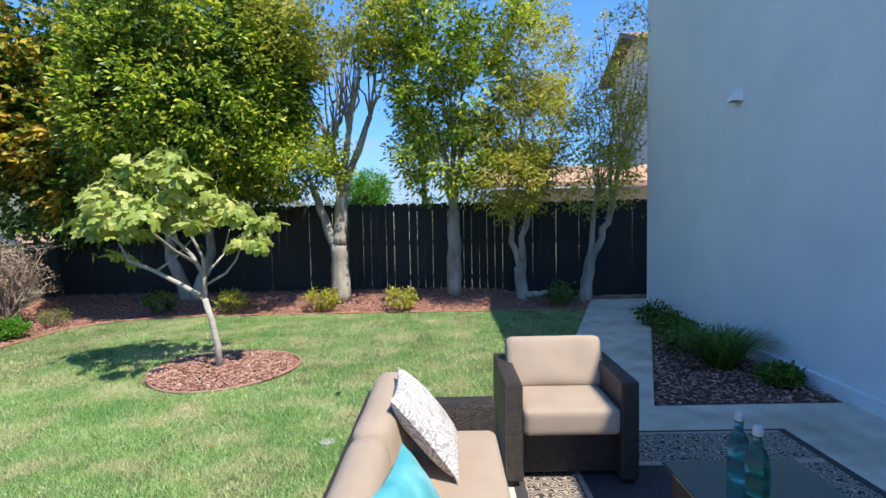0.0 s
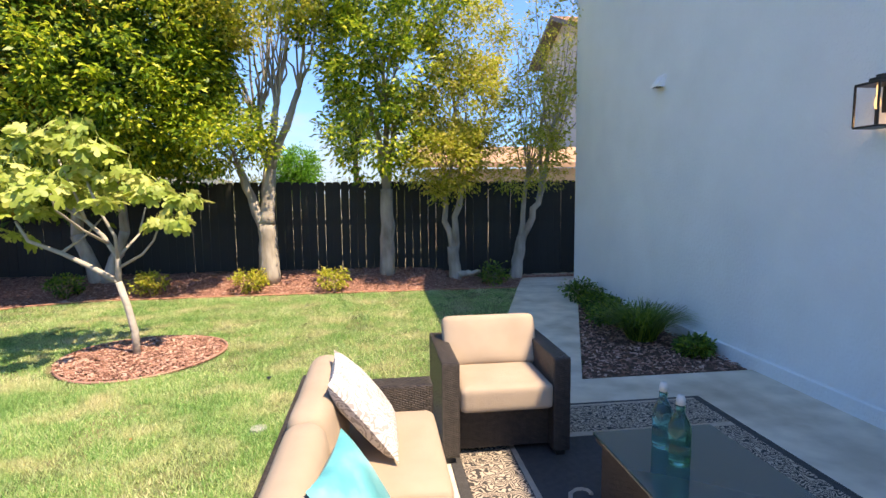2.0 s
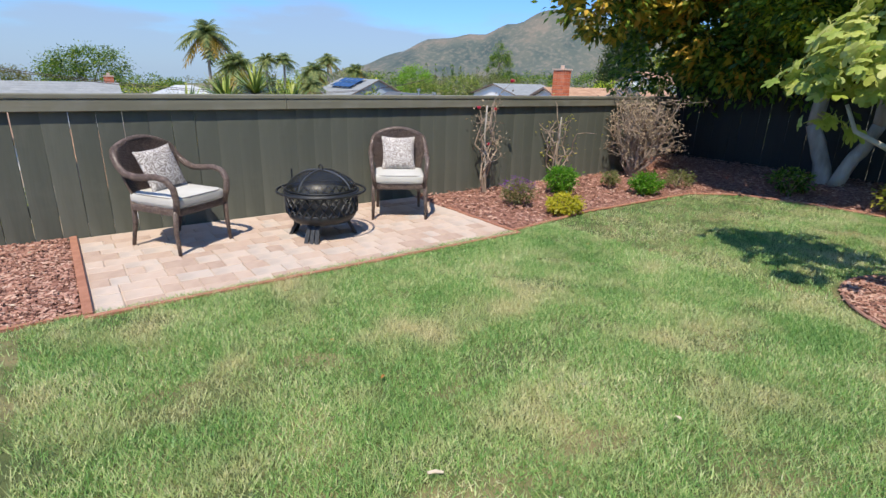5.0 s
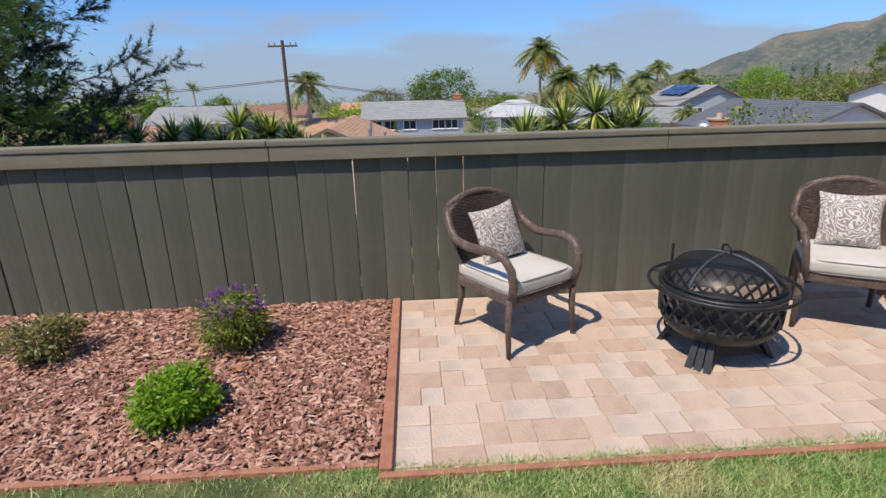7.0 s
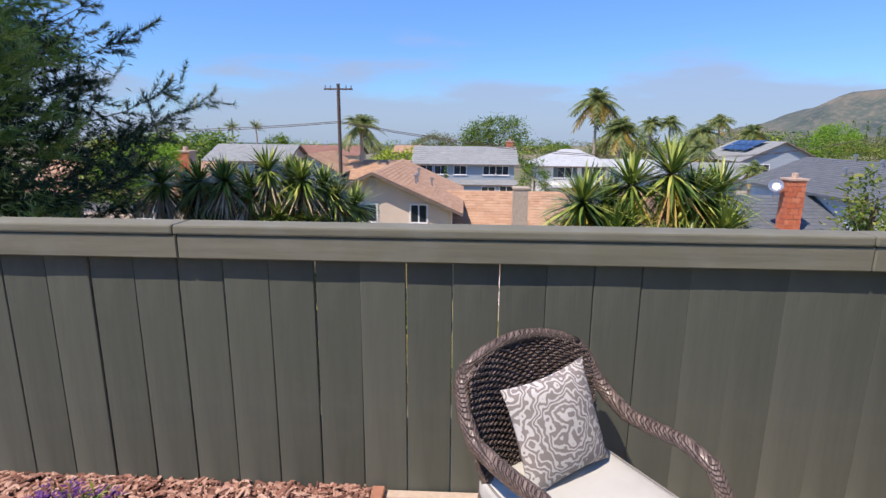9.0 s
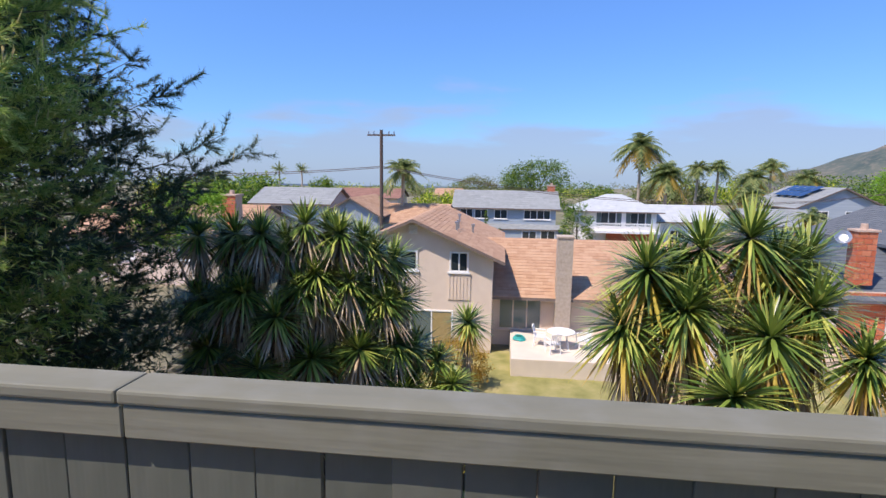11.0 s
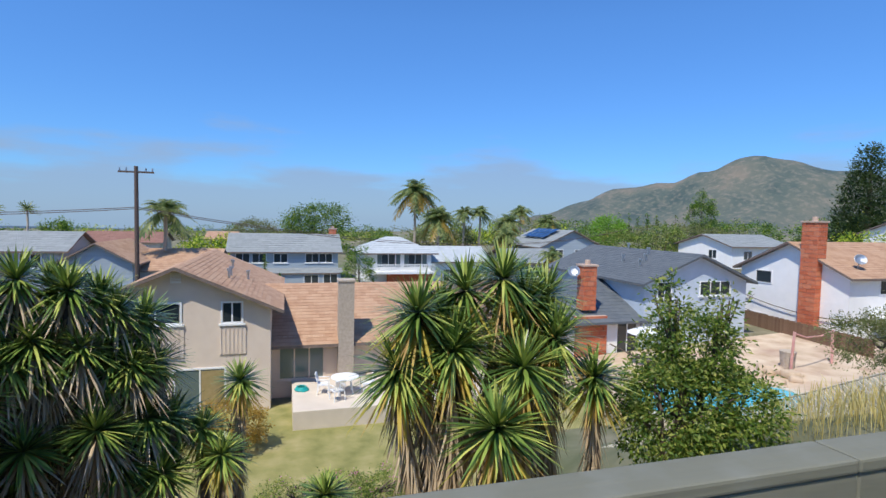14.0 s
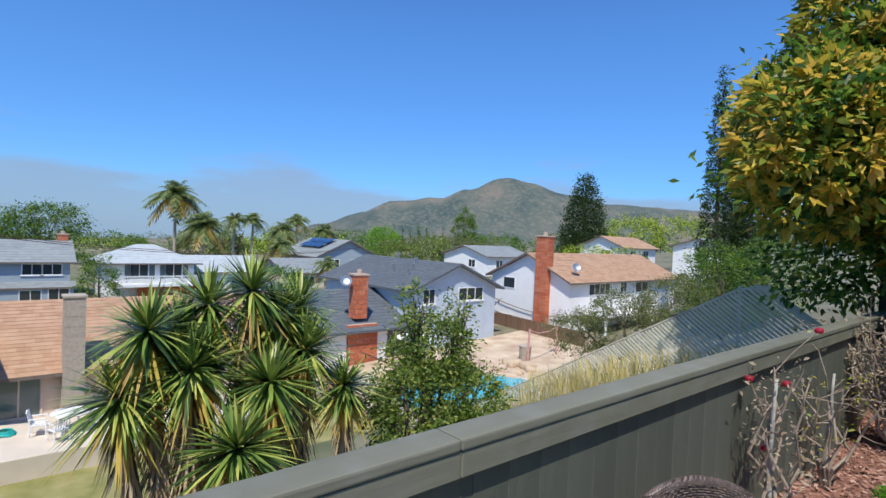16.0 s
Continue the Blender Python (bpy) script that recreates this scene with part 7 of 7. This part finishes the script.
single("paver_bedding", Shape().span((-7.07, 0.53, -0.06), (-5.24, 4.0, -0.008)), M["joint_sand"], label="sandy bedding under the paved corner", kind="structure")
pv = thing("paving", (0, 0, 0), 0, "buff and rose concrete pavers laid in mixed sizes", "paving", kind="structure")
rng = random.Random(15)
pm = {}
x = -5.26
while x > -7.0:
    w = rng.choice((0.12, 0.16, 0.16))
    w = min(w, x + 7.07)
    y = 0.56
    while y < 3.95:
        L = min(rng.choice((0.16, 0.235, 0.235, 0.12)), 3.99 - y)
        if 3.99 - y - L < 0.08:
            L = 3.99 - y
        key = (round(w, 2), round(L, 2))
        if key not in pm:
            pm[key] = Shape().box((0, 0, -0.025), (key[0] - 0.004, key[1] - 0.004, 0.05), bev=0.004).mesh("paver", M["paver"])
        o = new("paver", pm[key])
        o.parent = pv
        o.location = (x - w / 2, y + L / 2, 0.001 + rng.uniform(-0.002, 0.002))
        o.rotation_euler = (rng.uniform(-0.006, 0.006), rng.uniform(-0.006, 0.006), 0)
        y += L
    x -= w
e = thing("paving_edging", (0, 0, 0), 0, "terracotta-brown edging strip round the pavers", "edging", kind="structure")
for a, b in (((-7.06, 0.495, -0.05), (-5.24, 0.55, 0.022)), ((-5.232, 0.5, -0.05), (-5.2, 4.0, 0.012)), ((-6.4, 4.0, -0.05), (-5.2, 4.03, 0.01))):
    part("strip", Shape().span(a, b, 0.004), M["edging"], e)
part("strip", Shape().span((-5.3, -9, -0.05), (-5.27, 0.49, 0.012), 0.004), M["edging"], e)
pts = [(-5.29, 4.02), (-5.44, 5.3), (-5.4, 7.35), (-4.98, 7.92), (-4.2, 8.18), (-1.7, 8.24), (0.6, 8.23), (2.26, 8.22)]
part("strip", Shape().tube([(a, b, 0.004) for a, b in pts], 0.016, 6), M["edging"], e)


# ---- woven garden chair ----
def garden_chair():
    """Curved armchair of brown woven strands; it faces +x."""
    c = thing("wicker_armchair", (0, 0, 0), 0, "brown wicker garden armchair with pale grey seat cushion", "chair", "chairs by the fire pit")
    for sg in (-1, 1):
        part("front_leg", Shape().tube([(0.25, sg * 0.26, 0.36), (0.245, sg * 0.265, 0.2), (0.26, sg * 0.27, 0)], [0.022, 0.02, 0.015], 8), M["wicker_brown"], c, smooth=True)
        part("back_leg", Shape().tube([(-0.24, sg * 0.22, 0.42), (-0.25, sg * 0.225, 0.2), (-0.3, sg * 0.23, 0)], [0.022, 0.02, 0.015], 8), M["wicker_brown"], c, smooth=True)
        arm = [(0.25, sg * 0.26, 0.34), (0.28, sg * 0.275, 0.45), (0.275, sg * 0.287, 0.54), (0.225, sg * 0.295, 0.6), (0.12, sg * 0.3, 0.62), (0.0, sg * 0.302, 0.605), (-0.1, sg * 0.302, 0.6), (-0.19, sg * 0.3, 0.62), (-0.265, sg * 0.29, 0.675), (-0.315, sg * 0.275, 0.745), (-0.34, sg * 0.25, 0.79)]
        arm = [(x, y * (0.95 if x > -0.15 else 1.0), z) for x, y, z in arm]
        part("armrest", Shape().tube(arm, [0.021] * 5 + [0.023] * 6, 9, flat=1.25), M["wicker_brown"], c, smooth=True)
    top = [(-0.34 - 0.02 * (1 - (y / 0.25) ** 2), y, 0.79 + 0.07 * (1 - (y / 0.25) ** 2)) for y in [-0.25 + 0.5 * i / 12 for i in range(13)]]
    part("top_rail", Shape().tube(top, 0.024, 8), M["wicker_brown"], c, smooth=True)
    s, n, m = Shape(), 14, 14
    for i in range(n + 1):
        v = i / n
        for j in range(m + 1):
            u = j / m * 2 - 1
            half = 0.225 + 0.055 * math.sin(math.pi * 0.62 * v) - 0.02 * v * v
            z = 0.38 + (0.41 + 0.07 * (1 - u * u)) * v
            s.v.append((-0.21 - 0.125 * v - 0.03 * (1 - u * u) + 0.03 * u * u, u * half, z))
    w = m + 1
    for i in range(n):
        for j in range(m):
            k = i * w + j
            s.f.append((k, k + 1, k + w + 1, k + w))
    s.smooth = True
    ob = part("backrest", s, M["wicker_brown"], c)
    so = ob.modifiers.new("thick", "SOLIDIFY")
    so.thickness = 0.02
    strands = Shape()
    for i in range(44):
        v = (i + 0.5) / 44
        row = []
        for j in range(57):
            u = j / 56 * 2 - 1
            half = 0.225 + 0.055 * math.sin(math.pi * 0.62 * v) - 0.02 * v * v
            row.append((-0.197 - 0.125 * v - 0.03 * (1 - u * u) + 0.03 * u * u + 0.003 * (1 if (i + j // 2) % 2 else -1), u * half, 0.38 + (0.41 + 0.07 * (1 - u * u)) * v))
        strands.tube(row, 0.0052, 4, caps=False)
    part("weave", strands, M["wicker_brown"], c, smooth=True)
    part("seat_frame", Shape().span((-0.24, -0.26, 0.31), (0.26, 0.26, 0.37), 0.02), M["wicker_brown"], c)
    part("seat_cushion", Shape().cushion((0.01, 0, 0.415), (0.52, 0.5, 0.09), r=0.03, puff=0.12), M["grey_cloth"], c, "pale grey canvas cushion")
    for z in (0.375, 0.452):
        loop = [(0.01 + 0.255 * math.copysign(abs(math.cos(a)) ** 0.28, math.cos(a)), 0.245 * math.copysign(abs(math.sin(a)) ** 0.28, math.sin(a)), z) for a in [2 * math.pi * i / 48 for i in range(48)]]
        part("piping", Shape().tube(loop, 0.0045, 5, closed=True), M["piping"], c)
    return c


chair = garden_chair()
chair.matrix_world = pose(-6.475, 1.28, 0, 0, 0, 32)
copy_thing(chair, pose(-6.43, 3.4, 0, 0, 0, -30))


def scatter_pillow(name, at, turn, lean, roll, size, mat, label, piping=None):
    """A square cushion with pinched corners, standing on its lower edge and leaning back."""
    s, n = Shape(), 16
    for side in (1, -1):
        o = len(s.v)
        for i in range(n + 1):
            for j in range(n + 1):
                u, v = i / n * 2 - 1, j / n * 2 - 1
                pinch = 1 - 0.1 * (1 - abs(u) ** 2) * abs(v) ** 3
                pinch2 = 1 - 0.1 * (1 - abs(v) ** 2) * abs(u) ** 3
                d = (max(0, 1 - u ** 2) * max(0, 1 - v ** 2)) ** 0.42
                d *= 1 + 0.1 * noise.noise((u * 2.3, v * 2.3, side * 3.0 + size))
                s.v.append((side * d * size * 0.17, u * size / 2 * pinch2, v * size / 2 * pinch))
        for i in range(n):
            for j in range(n):
                k = o + i * (n + 1) + j
                q = (k, k + n + 1, k + n + 2, k + 1)
                s.f.append(q if side > 0 else q[::-1])
    s.smooth = True
    ob = new(name, s.mesh(name, mat))
    ob.matrix_world = Matrix.Translation(at) @ pose(0, 0, 0, 0, 0, turn) @ pose(0, 0, 0, 0, -lean, 0) @ pose(0, 0, 0, roll, 0, 0)
    return tagged(ob, label, "pillow")


scatter_pillow("scatter_pillow", (-6.59, 1.2, 0.625), 32, 20, 6, 0.36, M["damask"], "taupe cushion with pale scrolls leaning on a wicker chair")
scatter_pillow("scatter_pillow", (-6.555, 3.47, 0.625), -30, 20, 0, 0.36, M["damask"], "taupe cushion with pale scrolls leaning on a wicker chair")


# ---- fire pit ----
def fire_pit():
    p = thing("fire_pit", (-6.1, 2.39, 0), 0, "round black iron fire pit with domed mesh spark screen", "fire pit")
    part("bowl", Shape().lathe([(0, 0.12), (0.2, 0.125), (0.31, 0.15), (0.352, 0.19), (0.368, 0.235), (0.36, 0.235), (0.34, 0.2), (0.3, 0.165), (0, 0.14)], sides=40), M["iron"], p, smooth=True)
    lat = Shape()
    for i in range(26):
        for sg in (-1, 1):
            a0 = 2 * math.pi * i / 26
            lat.tube([((0.366 + 0.008 * t) * math.cos(a0 + sg * t * 0.36), (0.366 + 0.008 * t) * math.sin(a0 + sg * t * 0.36), 0.225 + 0.15 * t) for t in (0, 0.25, 0.5, 0.75, 1)], 0.0105, 4)
    part("lattice_band", lat, M["iron"], p)
    part("rim", Shape().lathe([(0.365, 0.385), (0.39, 0.385), (0.395, 0.4), (0.39, 0.41), (0.36, 0.41), (0.36, 0.385)], sides=48), M["iron"], p, smooth=True)
    ring = [(0.455 * math.cos(a), 0.455 * math.sin(a), 0.405) for a in [2 * math.pi * i / 48 for i in range(48)]]
    part("outer_ring", Shape().tube(ring, 0.011, 8, closed=True), M["iron"], p, smooth=True)
    for i in range(4):
        a = math.pi / 4 + i * math.pi / 2
        part("ring_bracket", Shape().tube([(0.385 * math.cos(a), 0.385 * math.sin(a), 0.395), (0.455 * math.cos(a), 0.455 * math.sin(a), 0.405)], 0.01, 6), M["iron"], p)

    def dome(r):
        return 0.415 + 0.155 * math.sqrt(max(0, 1 - (r / 0.36) ** 2))
    d = part("spark_screen", Shape().tube([(0.358 * math.cos(a), 0.358 * math.sin(a), 0.42) for a in [2 * math.pi * i / 40 for i in range(40)]], 0.009, 6, closed=True), M["iron"], p)
    part("mesh_dome", Shape().lathe([(0, dome(0)), (0.08, dome(0.08)), (0.16, dome(0.16)), (0.23, dome(0.23)), (0.29, dome(0.29)), (0.33, dome(0.33)), (0.355, dome(0.355)), (0.36, 0.416)], sides=44), M["mesh_wire"], d, smooth=True)
    for i in range(4):
        a = 0.5 + i * math.pi / 2
        part("rib", Shape().tube([(r * math.cos(a), r * math.sin(a), dome(r) + 0.006) for r in (0.358, 0.34, 0.3, 0.24, 0.17, 0.09, 0.0)], 0.008, 6), M["steel"], d)
    part("handle", Shape().tube([(-0.05, 0, 0.565), (-0.045, 0, 0.605), (0, 0, 0.62), (0.045, 0, 0.605), (0.05, 0, 0.565)], 0.007, 6), M["iron"], d)
    for ang in (-44, 76, 225):
        a = radians(ang)
        r = Matrix.Rotation(a, 3, "Z")
        s = Shape()
        for k in (-0.045, 0, 0.045):
            s.add([r @ Vector(q) for q in [(0.2, k - 0.018, 0.18), (0.2, k + 0.018, 0.18), (0.27, k + 0.02, 0.14), (0.27, k - 0.02, 0.14), (0.36, k * 1.25 - 0.022, 0.0), (0.36, k * 1.25 + 0.022, 0.0), (0.33, k * 1.25 - 0.022, 0.0), (0.33, k * 1.25 + 0.022, 0.0), (0.24, k - 0.02, 0.13), (0.24, k + 0.02, 0.13)]],
                  [(0, 1, 2, 3), (3, 2, 5, 4), (6, 7, 9, 8), (4, 5, 7, 6), (3, 4, 6, 8), (2, 9, 7, 5)])
        part("foot", s, M["iron"], p)
    p.scale = (0.85, 0.85, 1.04)
    return p


fire_pit()
pk = thing("fire_poker", (-6.36, 2.22, 0.4), 0, "black iron poker hooked on the fire pit rim", "poker")
part("shaft", Shape().tube([(0, 0, -0.34), (0, 0, 0.18)], 0.009, 6), M["iron"], pk)
part("hook", Shape().tube([(0, 0, -0.34), (0.02, 0.01, -0.37), (0.05, 0.02, -0.36)], 0.008, 6), M["iron"], pk)

# ---- rug, sofa, armchair, table ----
rug = thing("outdoor_rug", (0.42, 0.6, 0), 0, "flat woven outdoor rug with scroll border and dark field", "rug")
part("base", Shape().span((0, 0, 0.0), (1.93, 2.87, 0.006)), M["rug_dark"], rug)
for a, b in (((0.06, 2.43), (1.87, 2.81)), ((0.06, 0.06), (0.36, 2.426)), ((1.57, 0.06), (1.87, 2.426))):
    part("border", Shape().span((a[0], a[1], 0.006), (b[0], b[1], 0.0085)), M["rug_scroll"], rug)
for a, b in (((0.06, 2.37), (1.87, 2.425)), ((0.062, 2.815), (1.87, 2.835)), ((0.365, 0.06), (0.395, 2.365)), ((1.535, 0.06), (1.565, 2.365))):
    part("border_line", Shape().span((a[0], a[1], 0.006), (b[0], b[1], 0.0088)), M["rug_tan"], rug)
for i in range(5):
    cx, cy = 0.62 + 0.16 * (i % 2), 1.75 - 0.22 * i
    curl = [(cx + (0.02 + 0.012 * k) * math.cos(0.55 * k + i), cy + (0.02 + 0.012 * k) * math.sin(0.55 * k + i), 0.007) for k in range(13)]
    part("scroll_motif", Shape().tube(curl, 0.011, 4, flat=1.0), M["rug_tan"], rug)


def woven_box(parent, name, a, b, bev=0.012, mat="wicker_dark"):
    return part(name, Shape().span(a, b, bev), M[mat], parent)


so = thing("sofa", (-0.43, 0.86, 0), 0, "dark wicker garden sofa with beige cushions on the patio", "sofa")
woven_box(so, "base", (0.11, 0.02, 0.05), (0.7, 1.78, 0.29))
woven_box(so, "back_panel", (0.08, 0, 0.05), (0.15, 1.8, 0.59))
woven_box(so, "armrest", (0.153, 1.66, 0.05), (0.73, 1.8, 0.55))
woven_box(so, "armrest", (0.153, 0.0, 0.05), (0.73, 0.14, 0.55))
for y in (0.52, 1.28):
    part("seat_cushion", Shape().cushion((0.43, y, 0.365), (0.6, 0.755, 0.15), r=0.045, puff=0.08), M["beige_cloth"], so)
    part("back_cushion", Shape().cushion((0.235, y, 0.565), (0.15, 0.755, 0.36), pose(0, 0, 0, 0, -9, 0).to_3x3(), r=0.065, puff=0.12, wave=0.12), M["beige_cloth"], so)
for x in (0.14, 0.7):
    for y in (0.06, 1.74):
        part("foot", Shape().box((x, y, 0.025), (0.05, 0.05, 0.05)), M["iron"], so)

ac = thing("armchair", (0.37, 2.74, 0), 0, "dark wicker garden armchair with beige cushions", "armchair")
woven_box(ac, "base", (0.02, 0.1, 0.04), (0.71, 0.66, 0.29))
woven_box(ac, "armrest", (0, 0, 0.04), (0.1, 0.68, 0.58))
woven_box(ac, "armrest", (0.63, 0, 0.04), (0.73, 0.68, 0.58))
woven_box(ac, "back_panel", (0.102, 0.6, 0.04), (0.628, 0.68, 0.58))
part("seat_cushion", Shape().cushion((0.365, 0.27, 0.365), (0.53, 0.58, 0.15), r=0.035, puff=0.08), M["beige_cloth"], ac)
part("back_cushion", Shape().cushion((0.365, 0.485, 0.565), (0.6, 0.12, 0.32), pose(0, 0, 0, -24, 0, 0).to_3x3(), r=0.04, puff=0.25, wave=0.25), M["beige_cloth"], ac)
for x in (0.05, 0.68):
    for y in (0.05, 0.63):
        part("foot", Shape().box((x, y, 0.02), (0.05, 0.05, 0.04)), M["iron"], ac)

scatter_pillow("scatter_pillow", (-0.03, 2.14, 0.63), 0, 38, 2, 0.42, M["paisley"], "white paisley cushion leaning on the sofa back", None)
scatter_pillow("scatter_pillow", (-0.03, 1.45, 0.585), -10, 30, 0, 0.37, M["teal_cloth"], "shiny teal cushion on the beige sofa", None)

ct = thing("coffee_table", (1.0, 1.06, 0), 0, "low dark wicker coffee table with black glass top", "table")
woven_box(ct, "base", (0.03, 0.03, 0.02), (0.55, 1.12, 0.375))
part("tabletop", Shape().span((0, 0, 0.385), (0.58, 1.15, 0.4), 0.004), M["black_glass"], ct)
woven_box(ct, "rim", (0.01, 0.01, 0.36), (0.57, 1.14, 0.384), 0.004)


def bottle(at, h, r, mat, label):
    b = thing("bottle", at, 0, label, "bottle", "bottles on the table")
    part("body", Shape().lathe([(0, 0.0), (r * 0.95, 0.002), (r, 0.02), (r, h * 0.3), (r * 0.93, h * 0.32), (r, h * 0.34), (r, h * 0.56), (r * 0.8, h * 0.64), (r * 0.42, h * 0.74), (r * 0.4, h * 0.84), (r * 0.46, h * 0.85), (0.0, h * 0.86)], sides=24), mat, b, smooth=True)
    part("cap", Shape().lathe([(r * 0.3, h * 0.86), (r * 0.42, h * 0.87), (r * 0.42, h * 0.94), (r * 0.3, h), (0, h)], sides=16), M["grey_cloth"], b, "pale cork-like stopper", smooth=True)
    return b


bottle((1.235, 2.03, 0.4), 0.285, 0.042, M["bottle_teal"], "teal glass bottle with pale stopper on the table")
bottle((1.225, 1.885, 0.4), 0.285, 0.044, M["bottle_green"], "green glass bottle with pale stopper on the table")


# ---- fittings on the house wall ----
def hood_vent(at):
    v = thing("wall_vent", at, 0, "small white hooded vent on the stucco wall", "vent")
    part("hood", Shape().add([(0, -0.07, 0.09), (0, 0.07, 0.09), (-0.1, 0.065, -0.03), (-0.1, -0.065, -0.03), (0, -0.07, -0.05), (0, 0.07, -0.05), (-0.1, -0.065, -0.05), (-0.1, 0.065, -0.05)], [(0, 1, 2, 3), (0, 3, 6, 4), (1, 5, 7, 2), (3, 2, 7, 6)]), M["white"], v)
    part("louvre", Shape().span((-0.08, -0.055, -0.045), (-0.005, 0.055, -0.035)), M["lamp_black"], v)


hood_vent((3.188, 5.58, 2.7))
hood_vent((3.188, 2.57, 2.7))

lt = thing("wall_lantern", (3.188, 2.9, 1.87), 0, "black box wall lantern with clear glass and lit bulb", "lamp")
part("backplate", Shape().span((-0.03, -0.06, 0.1), (0, 0.06, 0.34), 0.006), M["lamp_black"], lt)
part("arm", Shape().span((-0.12, -0.025, 0.27), (-0.03, 0.025, 0.32), 0.004), M["lamp_black"], lt)
part("roof_plate", Shape().span((-0.2, -0.085, 0.255), (-0.035, 0.085, 0.27), 0.003).span((-0.15, -0.04, 0.27), (-0.08, 0.04, 0.3), 0.003), M["lamp_black"], lt)
part("floor_plate", Shape().span((-0.2, -0.085, 0.0), (-0.035, 0.085, 0.012), 0.003), M["lamp_black"], lt)
for x in (-0.195, -0.04):
    for y in (-0.08, 0.08):
        part("bar", Shape().box((x, y, 0.135), (0.01, 0.01, 0.25)), M["lamp_black"], lt)
part("bulb", Shape().lathe([(0, 0.11), (0.012, 0.118), (0.018, 0.145), (0.015, 0.175), (0.01, 0.19), (0.01, 0.255)], (-0.118, 0, 0), 12), M["bulb"], lt, "glowing warm filament bulb", smooth=True)

glow = new("lantern_light", bpy.data.lights.new("lantern_light", "POINT"))
glow.data.energy, glow.data.color, glow.data.shadow_soft_size = 0.35, (1.0, 0.6, 0.3), 0.03
glow.location = (3.188 - 0.118, 2.9, 1.87 + 0.06)

dr = thing("door_1", (3.19, 0, 0), 0, "white-framed sliding glass patio door", "door", kind="structure")
k = 0.085
part("casing", Shape().span((-0.03, DY1 - 0.01, DZ0 - 0.02), (0.0, DY1 + k, DZ1 + k), 0.004), M["white"], dr)
part("casing", Shape().span((-0.03, DY0 - k, DZ0 - 0.02), (0.0, DY0 + 0.01, DZ1 + k), 0.004), M["white"], dr)
part("casing", Shape().span((-0.032, DY0 - k, DZ1 - 0.01), (0.0, DY1 + k, DZ1 + k), 0.004), M["white"], dr)
part("threshold", Shape().span((-0.05, DY0 - k, DZ0 - 0.06), (0.1, DY1 + k, DZ0 - 0.005), 0.006), M["white"], dr)
for y0, y1, x0 in ((DY0, 1.4, 0.06), (1.34, DY1, 0.015)):
    pnl = part("sliding_panel", Shape().span((x0, y0, DZ0), (x0 + 0.04, y0 + 0.07, DZ1), 0.004).span((x0, y1 - 0.07, DZ0), (x0 + 0.04, y1, DZ1), 0.004).span((x0, y0 + 0.07, DZ0), (x0 + 0.04, y1 - 0.07, DZ0 + 0.08), 0.004).span((x0, y0 + 0.07, DZ1 - 0.07), (x0 + 0.04, y1 - 0.07, DZ1), 0.004), M["white"], dr)
    part("pane", Shape().span((x0 + 0.016, y0 + 0.07, DZ0 + 0.08), (x0 + 0.024, y1 - 0.07, DZ1 - 0.07)), M["door_glass"], pnl)

single("pipe_cap", Shape().cushion((0, 0, 0.05), (0.11, 0.16, 0.12), r=0.05, n=6).tube([(-0.03, 0.0, 0.02), (-0.09, 0.02, 0.0)], 0.03, 8), M["white"], (3.09, 4.62, 0.0), label="white plastic drain fitting at the foot of the wall", category="drain")

# ---- small things on the lawn ----
M["dead_leaf"] = surface("dead_leaf", ((0.3, 0.12, 0.03), (0.45, 0.22, 0.06)), scale=20, rough=0.8)
M["pale_stick"] = surface("pale_stick", ((0.5, 0.42, 0.32), (0.62, 0.54, 0.42)), scale=20, rough=0.8)
M["drain"] = surface("pale_plastic", ((0.25, 0.26, 0.22), (0.38, 0.39, 0.34)), scale=20, rough=0.6)


def fallen_leaf(at, turn, size, mat, label):
    s = Shape().add([(0, 0, 0.0), (0.4, 0.28, 0.12), (1.0, 0.05, 0.02), (0.45, -0.25, 0.14), (0.5, 0, 0.02)], [(0, 1, 4), (1, 2, 4), (2, 3, 4), (3, 0, 4)])
    s.v = [tuple(c * size for c in p) for p in s.v]
    return single("fallen_leaf", s, M[mat], at, turn, label, "leaf")


fallen_leaf((-2.9, 0.95, 0.015), 40, 0.06, "dead_leaf", "small curled orange dead leaf on grass")
fallen_leaf((-0.86, 4.3, 0.01), 100, 0.09, "iron", "small dark curled leaf on the lawn")
single("stick", Shape().tube([(0, 0, 0.02), (0.03, 0.004, 0.022), (0.06, 0.0, 0.02)], [0.006, 0.008, 0.005], 7), M["pale_stick"], (-3.02, 1.44, 0), 60, "short pale stick lying on the lawn", "stick")
single("sprinkler", Shape().lathe([(0, 0.004), (0.04, 0.004), (0.055, 0.0), (0.06, -0.02)], sides=16), M["drain"], (-0.75, 3.4, 0.0), 0, "round pale sprinkler cover in the grass", "sprinkler")
lr = random.Random(77)
for i in range(26):
    x, y = lr.uniform(-5, -0.6), lr.uniform(1.0, 8.0)
    fallen_leaf((x, y, 0.022), lr.uniform(0, 360), lr.uniform(0.02, 0.04), "pale_stick" if i % 3 else "dead_leaf", "tiny dry leaf on the lawn")
for i in range(60):
    x, y = lr.uniform(-6.9, -5.5), lr.choice((lr.uniform(-1.8, 0.4), lr.uniform(4.2, 8.4)))
    fallen_leaf((x, y, 0.03), lr.uniform(0, 360), lr.uniform(0.03, 0.06), "pale_stick" if i % 2 else "dead_leaf", "dry fallen leaf on bark mulch")
